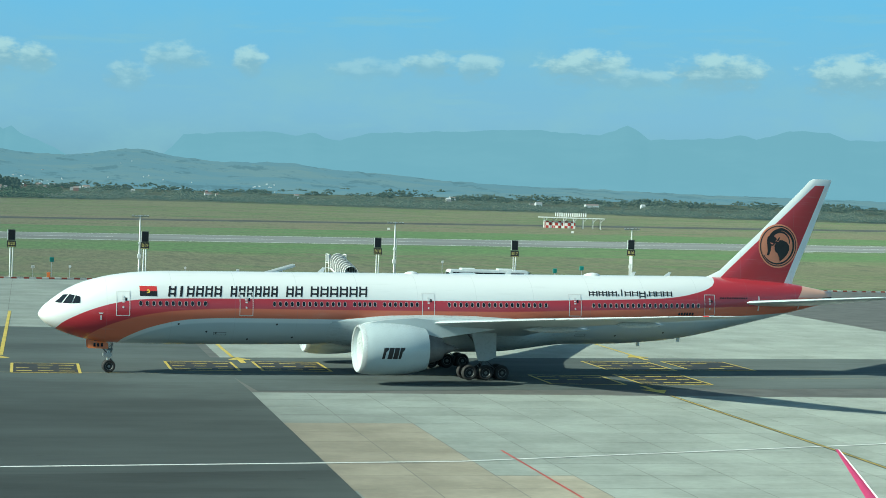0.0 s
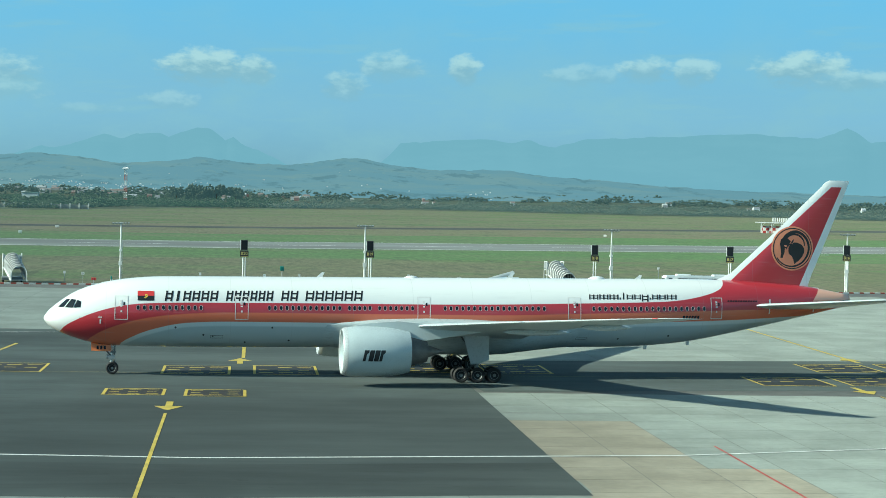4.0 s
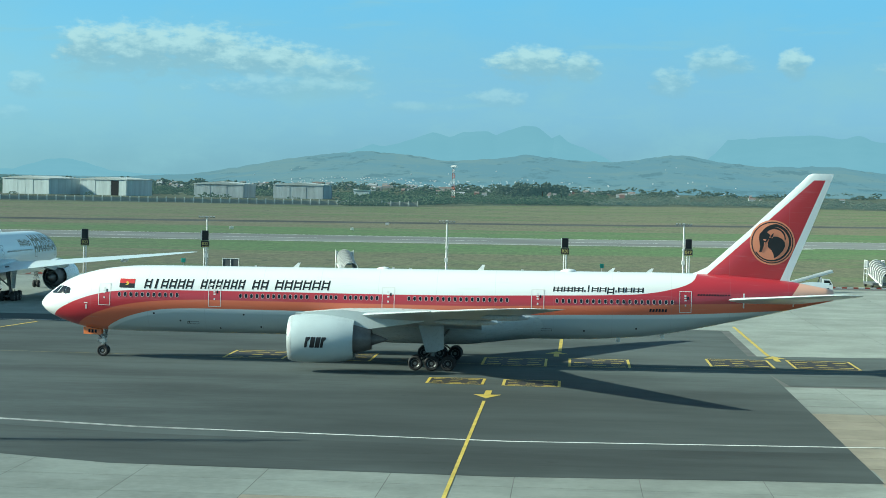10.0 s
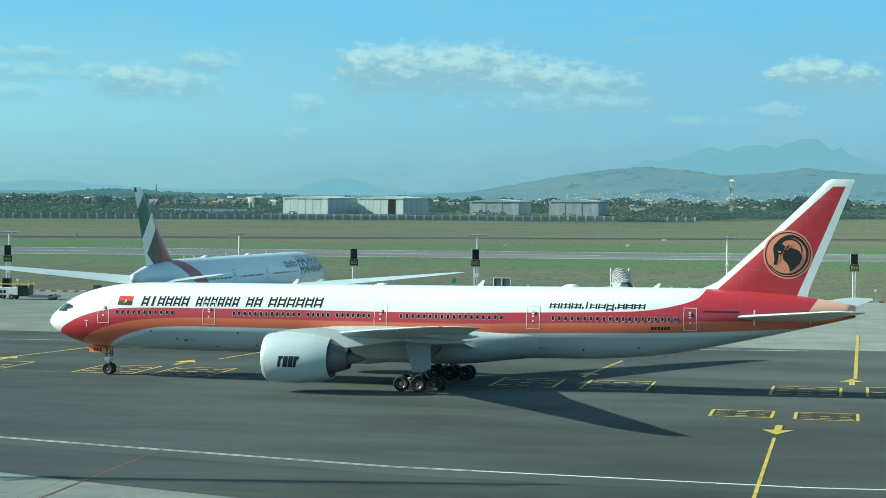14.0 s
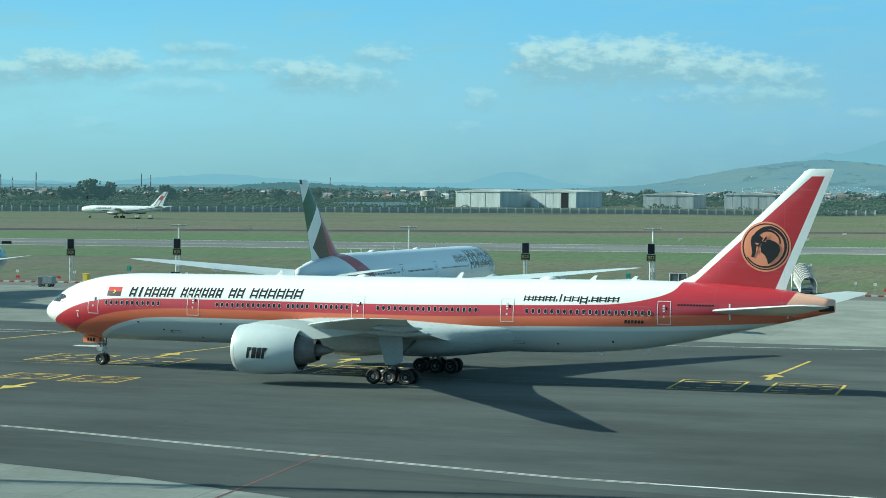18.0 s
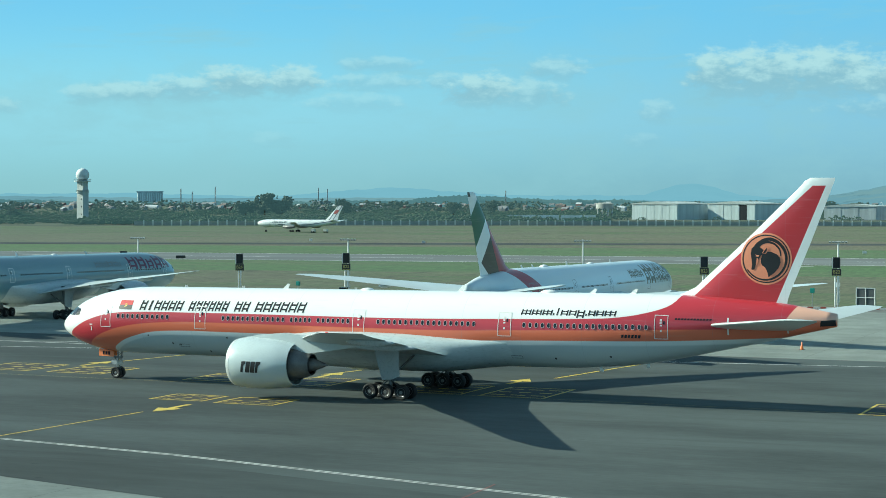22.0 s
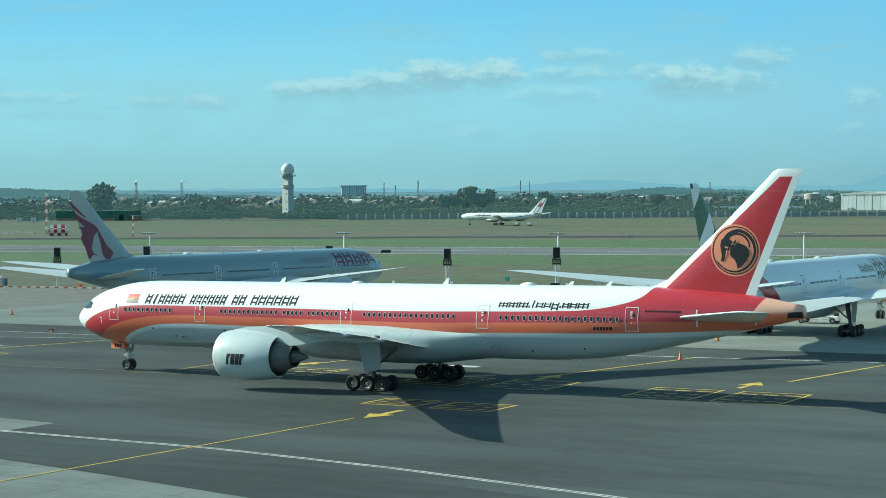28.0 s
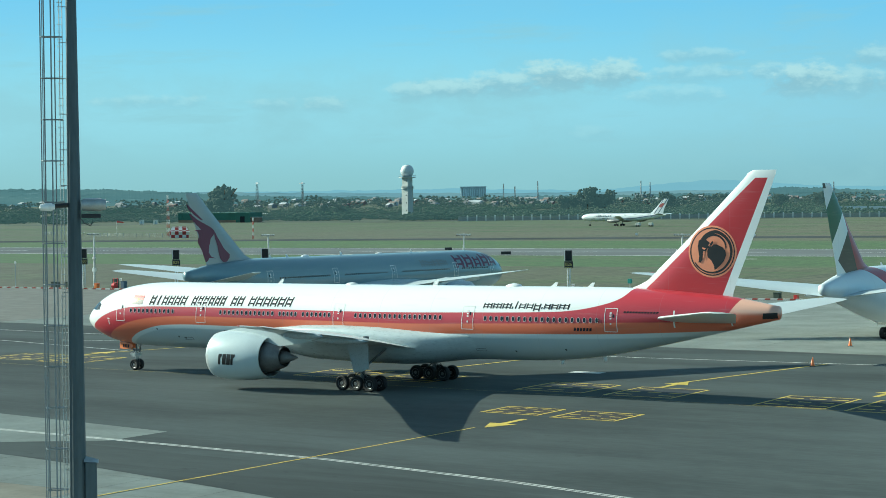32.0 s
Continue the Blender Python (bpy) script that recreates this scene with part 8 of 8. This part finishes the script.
        part("lettering_bar", bm, GREY_INK, t)


freighter(-503.0, 938.2, -452.0, 938.0)
for x, y, w in ((-462.0, 925.0, 1.1), (-455.0, 926.0, 1.0)):
    t = thing("ground_unit", "small pale equipment trailer beside the cargo jet", "trailer", "trailers by the cargo jet", at=pose(x, y, 0))
    bm = bmesh.new()
    box(bm, -w, w, -0.9, 0.9, 0.5, 2.0, bevel=0.08)
    part("body", bm, TOWER_CONC, t)
    for s in (-1, 1):
        bm = bmesh.new()
        lathe(bm, [(-0.9, 0.15), (-0.9, 0.4), (0.9, 0.4), (0.9, 0.15)], 12, "Y", (s * w * 0.6, 0, 0.4))
        part("wheels", bm, RUBBER, t)


# ---------------------------------------------------------------- a parked narrow-body whose winglet stands into view
PINK = paint("magenta_enamel", (0.55, 0.06, 0.16), 0.35, var=0.05, coat=0.2)
t = thing("small_airliner", "parked narrow-body airliner with a magenta winglet", "airliner", at=pose(36.2, 62.0, 0.04))
bm = bmesh.new()
foil(bm, [(1.5, -9.0, -1.5, 2.6, 0.8), (17.0, 0.4, 2.2, 3.9, 0.2)], 1, 7)
for v in bm.verts:
    v.co.x, v.co.y = v.co.x - 1.0, v.co.y - 16.6
part("wing", bm, WING_GREY, t, "", True)
bm = bmesh.new()
rings = []
for z, xa, xb, y, w in ((3.9, -0.55, 0.08, 0.4, 0.10), (4.7, -0.75, -0.22, 1.2, 0.08), (5.6, -0.98, -0.64, 2.3, 0.06), (6.55, -1.2, -1.07, 3.6, 0.03)):
    rings.append([bm.verts.new(p) for p in ((xa, y, z), ((xa + xb) / 2, y - w, z), (xb, y, z), ((xa + xb) / 2, y + w, z))])
for p, q in zip(rings, rings[1:]):
    for i in range(4):
        bm.faces.new((p[i], p[(i + 1) % 4], q[(i + 1) % 4], q[i]))
bm.faces.new(rings[0])
bm.faces.new(rings[-1][::-1])
part("winglet", bm, PINK, t, "magenta winglet", True)
bm = bmesh.new()
tube(bm, (0.10, 0.4, 3.9), (-0.21, 1.2, 4.7), 0.035, seg=6)
tube(bm, (-0.21, 1.2, 4.7), (-0.63, 2.3, 5.6), 0.03, seg=6)
tube(bm, (-0.63, 2.3, 5.6), (-1.06, 3.6, 6.55), 0.03, 0.015, 6)
part("winglet_edge", bm, WHITE, t, "white trailing edge of the winglet")
bm = bmesh.new()
lathe(bm, [(-22, 0.0), (-21.5, 0.7), (-19, 1.6), (-16, 1.88), (6, 1.88), (13, 1.2), (17, 0.25)], 24, "X", (-1, -18.4, 3.4))
part("fuselage", bm, WHITE, t, "", True)
for x, y in ((-16, -18.4), (-3, -21.2), (-3, -15.6)):
    bm = bmesh.new()
    tube(bm, (x, y, 0.05), (x, y, 2.5), 0.25)
    lathe(bm, [(-0.4, 0.2), (-0.4, 0.5), (0.4, 0.5), (0.4, 0.2)], 16, "Y", (x, y, 0.55))
    part("landing_gear", bm, RUBBER, t)

# ---------------------------------------------------------------- the apron bus
BUS_WHITE = paint("bus_white", (0.74, 0.75, 0.74), 0.35, var=0.05, scale=0.6, coat=0.3)
SIGN_WHITE = paint("sign_white", (0.78, 0.78, 0.76), 0.5, var=0.05)
LAMP_RED = paint("lamp_red", (0.45, 0.03, 0.02), 0.3, var=0.05)


def apron_bus(x, y, turn):
    t = thing("bus", "long white apron bus with dark glazing, parked by the kerb", "bus", at=pose(x, y, 0.09, 0, 0, turn))
    n, w = 14.0, 1.45
    bm = bmesh.new()
    prism(bm, [(0.1, -w), (n - 0.35, -w), (n, -w + 0.35), (n, w - 0.35), (n - 0.35, w), (0.1, w), (0, w - 0.1), (0, -w + 0.1)], 0.32, 3.0)
    part("body", bm, BUS_WHITE, t)
    bm = bmesh.new()
    prism(bm, [(0.25, -w + 0.12), (n - 0.55, -w + 0.12), (n - 0.25, -w + 0.45), (n - 0.25, w - 0.45), (n - 0.55, w - 0.12), (0.25, w - 0.12)], 3.0, 3.16)
    part("roof", bm, BUS_WHITE, t)
    for a, b in ((2.2, 4.6), (8.6, 10.8)):
        bm = bmesh.new()
        box(bm, a, b, -0.8, 0.8, 3.14, 3.42, bevel=0.08)
        part("roof_unit", bm, BUS_WHITE, t, "white roof air-conditioning unit")
    for s in (-1, 1):
        for k in range(7):
            a = 0.55 + k * 1.78
            bm = bmesh.new()
            box(bm, a, a + 1.72, s * w - 0.01, s * (w + 0.012) if s > 0 else s * w + 0.01, 1.35, 2.75) if s > 0 else box(bm, a, a + 1.72, -w - 0.012, -w + 0.01, 1.35, 2.75)
            part("side_window", bm, CAB_GLASS, t)
        for k, a in enumerate((2.75, 6.7, 10.35)):
            bm = bmesh.new()
            y0 = s * (w + 0.014)
            box(bm, a, a + 1.25, min(y0, y0 - s * 0.02), max(y0, y0 - s * 0.02), 0.42, 2.7)
            part("door", bm, CAB_GLASS if k != 1 else BLACK, t, "dark glazed double door")
    bm = bmesh.new()
    box(bm, n - 0.02, n + 0.02, -w + 0.4, w - 0.4, 1.15, 2.8)
    part("windscreen", bm, CAB_GLASS, t)
    for s in (-1, 1):
        bm = bmesh.new()
        v = [bm.verts.new(p) for p in ((n - 0.33, s * (w + 0.012), 1.25), (n + 0.012, s * (w - 0.34), 1.25), (n + 0.012, s * (w - 0.34), 2.75), (n - 0.33, s * (w + 0.012), 2.75))]
        bm.faces.new(v)
        part("corner_window", bm, CAB_GLASS, t)
        bm = bmesh.new()
        tube(bm, (n - 0.1, s * (w - 0.1), 2.75), (n + 0.45, s * (w + 0.15), 2.7), 0.04, seg=6)
        arm = part("mirror_arm", bm, BLACK, t)
        bm = bmesh.new()
        box(bm, n + 0.38, n + 0.5, s * (w + 0.15) - 0.14, s * (w + 0.15) + 0.14, 2.2, 2.72, bevel=0.03)
        part("mirror", bm, BLACK, arm)
        bm = bmesh.new()
        box(bm, n - 0.01, n + 0.03, s * 0.95 - 0.2, s * 0.95 + 0.2, 0.6, 0.8)
        part("headlight", bm, LAMP_GLASS, t)
        bm = bmesh.new()
        box(bm, -0.03, 0.01, s * 1.2 - 0.1, s * 1.2 + 0.1, 0.9, 1.4)
        part("tail_light", bm, LAMP_RED, t)
        for a in (2.0, 11.75):
            bm = bmesh.new()
            lathe(bm, [(-0.15, 0.2), (-0.15, 0.5), (0.15, 0.5), (0.15, 0.2)], 20, "Y", (a, s * (w - 0.13), 0.5))
            wh = part("wheel", bm, RUBBER, t)
            bm = bmesh.new()
            lathe(bm, [(-0.03, 0.0), (-0.03, 0.26), (0.03, 0.24), (0.03, 0.0)], 16, "Y", (a, s * (w + 0.02), 0.5))
            part("rim", bm, HUB, wh)
    bm = bmesh.new()
    box(bm, -0.02, 0.02, -1.1, 1.1, 1.5, 2.7)
    part("rear_window", bm, CAB_GLASS, t)
    # the side advert: pale bars and a red patch
    xs = 4.1
    for k, wd in enumerate((0.32, 0.4, 0.18, 0.32, 0.32, 0.34, 0.34, 0.3, 0.2)):
        bm = bmesh.new()
        box(bm, xs, xs + wd * 0.8, -w - 0.022, -w - 0.008, 1.85 - (0.15 if k == 5 else 0), 2.25 + (0.1 if k == 2 else 0))
        part("advert_bar", bm, SIGN_WHITE, t)
        xs += wd
    bm = bmesh.new()
    box(bm, 7.0, 7.9, -w - 0.03, -w - 0.008, 1.75, 2.55)
    part("advert_patch", bm, RED, t, "red advert patch")
    bm = bmesh.new()
    box(bm, 7.3, 7.55, -w - 0.036, -w - 0.02, 2.0, 2.3)
    part("advert_mark", bm, SIGN_WHITE, t)


apron_bus(74.0, 308.4, 1.5)


# ---------------------------------------------------------------- small vehicles and carts on the far stands
def wheels_for(t, spots, r, w):
    for x, y in spots:
        bm = bmesh.new()
        lathe(bm, [(-w / 2, r * 0.35), (-w / 2, r), (w / 2, r), (w / 2, r * 0.35)], 18, "Y", (x, y, r))
        wh = part("wheel", bm, RUBBER, t)
        bm = bmesh.new()
        lathe(bm, [(-w * 0.52, 0.0), (-w * 0.52, r * 0.5), (w * 0.52, r * 0.5), (w * 0.52, 0.0)], 14, "Y", (x, y, r))
        part("rim", bm, HUB, wh)


def conveyor_truck(x, y):
    t = thing("belt_loader", "white belt-loader truck with a raised conveyor, by the kerb", "loader", at=pose(x, y, 0.09))
    bm = bmesh.new()
    box(bm, 0.1, 4.6, -0.95, 0.95, 0.55, 0.95, bevel=0.05)
    part("chassis", bm, BUS_WHITE, t)
    bm = bmesh.new()
    prism(bm, [(4.5, 0.5), (6.25, 0.5), (6.2, 1.3), (5.7, 2.15), (4.5, 2.2)], -0.9, 0.9)
    bmesh.ops.transform(bm, matrix=Matrix(((1, 0, 0, 0), (0, 0, 1, 0), (0, 1, 0, 0), (0, 0, 0, 1))), verts=bm.verts[:])
    cab = part("cab", bm, BUS_WHITE, t)
    for s in (-1, 1):
        bm = bmesh.new()
        bm.faces.new([bm.verts.new((u, s * 0.912, v)) for u, v in ((4.75, 1.3), (6.0, 1.3), (5.6, 2.0), (4.75, 2.0))])
        part("side_window", bm, CAB_GLASS, cab)
    bm = bmesh.new()
    bm.faces.new([bm.verts.new(p) for p in ((6.22, -0.8, 1.32), (6.22, 0.8, 1.32), (5.76, 0.8, 2.1), (5.76, -0.8, 2.1))])
    part("windscreen", bm, CAB_GLASS, cab)
    bm = bmesh.new()
    k = 17.0
    box(bm, 0, 7.3, -0.55, 0.55, 0, 0.38, pose(-0.7, 0, 1.15, 0, -k, 0))
    belt = part("conveyor", bm, BUS_WHITE, t, "white sloping conveyor")
    bm = bmesh.new()
    box(bm, 0.1, 7.2, -0.42, 0.42, 0.385, 0.40, pose(-0.7, 0, 1.15, 0, -k, 0))
    part("belt", bm, RUBBER, belt)
    for s in (-1, 1):
        bm = bmesh.new()
        box(bm, 0.1, 7.2, s * 0.6 - 0.03, s * 0.6 + 0.03, 0.3, 0.52, pose(-0.7, 0, 1.15, 0, -k, 0))
        part("side_rail", bm, BUS_WHITE, belt)
    bm = bmesh.new()
    tube(bm, (3.6, 0, 0.9), (4.2, 0, 2.6), 0.1)
    part("lift_strut", bm, STRUT, t)
    wheels_for(t, ((1.1, -0.85), (1.1, 0.85), (5.4, -0.8), (5.4, 0.8)), 0.36, 0.24)


conveyor_truck(40.8, 300.5)


def power_cart(x, y, turn):
    t = thing("power_cart", "grey ground power cart with a towbar", "cart", at=pose(x, y, 0.09, 0, 0, turn))
    bm = bmesh.new()
    box(bm, 0, 2.6, -0.8, 0.8, 0.45, 1.75, bevel=0.06)
    body = part("body", bm, paint("cart_grey", (0.20, 0.25, 0.27), 0.5, var=0.12, scale=1.5), t)
    for k in range(3):
        bm = bmesh.new()
        box(bm, 0.12 + k * 0.82, 0.84 + k * 0.82, -0.825, -0.79, 0.6, 1.62)
        part("access_door", bm, GALV if k else DARK_METAL, body)
    bm = bmesh.new()
    box(bm, 0.3, 1.5, -0.5, 0.5, 1.75, 1.86)
    part("exhaust_grille", bm, DARK_METAL, body)
    bm = bmesh.new()
    tube(bm, (0, 0, 0.5), (-1.3, 0, 0.12), 0.05, seg=6)
    part("towbar", bm, STRUT, t)
    wheels_for(t, ((0.5, -0.7), (0.5, 0.7), (2.1, -0.7), (2.1, 0.7)), 0.3, 0.2)


power_cart(-156.7, 279.8, 8)


def flat_loader(x, y, turn, n):
    t = thing("transporter", "low white cargo transporter with a roller deck", "vehicle", "transporters", at=pose(x, y, 0.09, 0, 0, turn))
    bm = bmesh.new()
    box(bm, 0, n, -1.1, 1.1, 0.62, 0.78)
    part("deck", bm, BUS_WHITE, t)
    for s in (-1, 1):
        bm = bmesh.new()
        box(bm, 0, n, s * 1.1 - 0.05, s * 1.1 + 0.05, 0.95, 1.05)
        part("rail", bm, BUS_WHITE, t)
        for k in range(5):
            bm = bmesh.new()
            box(bm, k * (n - 0.1) / 4, k * (n - 0.1) / 4 + 0.1, s * 1.1 - 0.04, s * 1.1 + 0.04, 0.4, 0.96)
            part("stanchion", bm, BUS_WHITE, t)
    for k in range(12):
        bm = bmesh.new()
        tube(bm, (0.2 + k * (n - 0.4) / 11, -1.0, 0.83), (0.2 + k * (n - 0.4) / 11, 1.0, 0.83), 0.05, seg=6)
        part("roller", bm, GALV, t)
    bm = bmesh.new()
    box(bm, n, n + 1.2, -1.0, 0.1, 0.4, 0.95, bevel=0.06)
    part("engine_box", bm, BUS_WHITE, t)
    bm = bmesh.new()
    box(bm, n + 0.3, n + 0.8, 0.2, 0.8, 0.6, 1.35, bevel=0.05)
    part("seat", bm, BLACK, t)
    wheels_for(t, ((0.7, -0.95), (0.7, 0.95), (n + 0.5, -0.95), (n + 0.5, 0.95)), 0.38, 0.28)


flat_loader(-83.4, 249.2, 0, 4.2)
flat_loader(-107.5, 296.5, 4, 3.0)


# hose posts, number plates on sticks and a chock rack along the kerb
def plate_post(x, y, h, mat, lab, w=0.5):
    t = thing("plate_post", lab, "sign", "plates on sticks", at=pose(x, y, 0))
    bm = bmesh.new()
    tube(bm, (0, 0, 0), (0, 0, h), 0.035, seg=6)
    part("stick", bm, GALV, t)
    bm = bmesh.new()
    box(bm, -w / 2, w / 2, -0.03, 0.03, h - 0.05, h + 0.4)
    plate = part("plate", bm, mat, t)
    for s in (-0.11, 0.06):
        bm = bmesh.new()
        box(bm, s * w * 2, s * w * 2 + 0.05 * w * 2, -0.04, -0.029, h + 0.06, h + 0.28)
        part("bar", bm, BLACK, plate)


for x, dy in ((-171.5, 6.5), (-160.5, 6.0), (-112, 5.5), (-92, 5.5), (-24.5, 7.0), (-216, 6.0), (-252, 6.0), (40, 6.5), (6, 7.0)):
    plate_post(x, 309 + 0.1 * x + dy, 1.5, SIGN_WHITE, "small white number plate on a stick")
for x, dy in ((-173.5, 3.0), (-169.5, 3.0), (-162.0, 3.2), (-22.5, 4.5), (-110.5, 3.4), (62.5, 4.0), (66, 4.4), (-229, 3.4)):
    plate_post(x, 309 + 0.1 * x + dy, 0.7, RED, "red fire-hose box on a short stick", 0.8)
for x, y in ((-157.2, 297.0),):
    cabinet(x, y, 1.0, 0.8, 1.5, SIGN_YELLOW, "yellow bin on the grass beside the kerb")
t = thing("hose_trolley", "red steel hose trolley beside the kerb", "trolley", at=pose(-250.5, 286.6, 0))
for s in (-0.5, 0.5):
    bm = bmesh.new()
    tube(bm, (s, 0, 0), (s, 0.2, 2.1), 0.05, seg=6)
    part("post", bm, RED, t)
for z in (0.5, 1.3, 2.05):
    bm = bmesh.new()
    tube(bm, (-0.5, 0.1, z), (0.5, 0.1, z), 0.04, seg=6)
    part("crossbar", bm, RED, t)
bm = bmesh.new()
lathe(bm, [(-0.3, 0.1), (-0.3, 0.45), (0.3, 0.45), (0.3, 0.1)], 16, "X", (0, -0.3, 0.7))
part("hose_reel", bm, RED, t)
# a folded white tripod jack lying in the grass
t = thing("tripod_jack", "white tripod jack standing in the grass", "jack", at=pose(-19.5, 310.0, 0))
for a in range(3):
    bm = bmesh.new()
    tube(bm, (0.9 * math.cos(a * 2.1), 0.9 * math.sin(a * 2.1), 0), (0, 0, 1.0), 0.07, seg=6)
    part("leg", bm, MAST_WHITE, t)
bm = bmesh.new()
tube(bm, (0, 0, 0.8), (0, 0, 1.5), 0.12, seg=8)
part("ram", bm, TEAL, t)
bm = bmesh.new()
tube(bm, (-1.6, 0, 0.35), (0, 0, 0.6), 0.08, seg=6)
part("handle", bm, MAST_WHITE, t)
# curved yellow turn line with its edging, on the far concrete
arc = [(17.5, 221.8), (14.6, 222.6), (12.5, 224.2), (11.9, 226.2), (12.4, 229.2), (13.8, 232.6), (16.5, 236.5)]
line("turn_line", arc, 0.5, 0.098, JOINT, "dark edging of a curved turn line")
line("turn_line", arc, 0.15, 0.102, YELLOW, "curved yellow turn line on the concrete")
# low row of painted barrier blocks behind the airfield wall
t = thing("barrier_row", "row of white painted barrier blocks behind the wall", "barrier", kind="structure")
bm = bmesh.new()
box(bm, -2.0, 2.0, -0.5, 0.5, 0, 5.6)
blk = bpy.data.meshes.new("barrier_block")
bm.to_mesh(blk)
bm.free()
blk.materials.append(SIGN_WHITE)
for k in range(26):
    a = 18.2 + 2.5 * k / 25
    bx, by = polar(a, 1640)
    if k % 7 != 3:
        obj("barrier_block", blk, t, "", pose(bx, by, 0.0, 0, 0, a))


# ---------------------------------------------------------------- container loader on the far stand
t = thing("cargo_loader", "white container loader with yellow rails and a lowered platform", "loader", at=pose(-130.2, 271.6, 0.09, 0, 0, 4))
bm = bmesh.new()
box(bm, 0, 4.2, -1.2, 1.2, 0.7, 1.9, bevel=0.06)
body = part("body", bm, BUS_WHITE, t)
for k in range(4):
    bm = bmesh.new()
    box(bm, 0.25 + k * 0.55, 0.62 + k * 0.55, -1.225, -1.19, 1.0, 1.5)
    part("lettering_bar", bm, BLACK, body)
bm = bmesh.new()
box(bm, 4.2, 6.0, -1.1, 1.1, 0.5, 2.2, bevel=0.06)
part("lift_frame", bm, BLACK, t)
bm = bmesh.new()
box(bm, 6.0, 10.4, -1.2, 1.2, 0.35, 0.65)
deck = part("platform", bm, DARK_METAL, t, "dark roller platform, lowered")
for k in range(10):
    bm = bmesh.new()
    tube(bm, (6.3 + k * 0.42, -1.1, 0.69), (6.3 + k * 0.42, 1.1, 0.69), 0.06, seg=6)
    part("roller", bm, GALV, deck)
for s in (-1, 1):
    bm = bmesh.new()
    box(bm, 0.2, 6.2, s * 1.15 - 0.05, s * 1.15 + 0.05, 2.35, 2.5)
    part("rail", bm, SIGN_YELLOW, t, "yellow rail")
    for k in range(5):
        bm = bmesh.new()
        box(bm, 0.3 + k * 1.4, 0.4 + k * 1.4, s * 1.15 - 0.04, s * 1.15 + 0.04, 1.8, 3.1 if k in (1, 4) else 2.4)
        part("stanchion", bm, SIGN_YELLOW if k in (0, 4) else BLACK, t)
bm = bmesh.new()
box(bm, 1.5, 2.6, -0.6, 0.6, 1.9, 3.3, bevel=0.05)
part("control_cabin", bm, CAB_GLASS, t)
wheels_for(t, ((1.0, -1.05), (1.0, 1.05), (3.2, -1.05), (3.2, 1.05), (9.6, -1.0), (9.6, 1.0)), 0.42, 0.3)

def motions():
    """The airliner rolls along the taxiway; its wheels turn with the way it has gone."""
    rows = []
    for t, x, y, h in TAXI:
        a = radians(h)
        rows.append((t, pose(x - 5.89 * math.cos(a), y + 5.89 * math.sin(a), 0.096, 0, 0, -h)))
    walk(taxi_plane, rows)
    ts, xs = [r[0] for r in TAXI], [r[1] for r in TAXI]
    for w, (x, y, z), r in wheels:
        spin, turned, last = [], 0.0, xs[0]
        for k in range(241):
            t = k * 4 / 30
            now = float(np.interp(t, ts, xs))
            turned += min(80.0, math.degrees((last - now) / r))
            last = now
            spin.append((t, pose(x, y, z, 0, -turned, 0)))
        walk(w, spin)


motions()
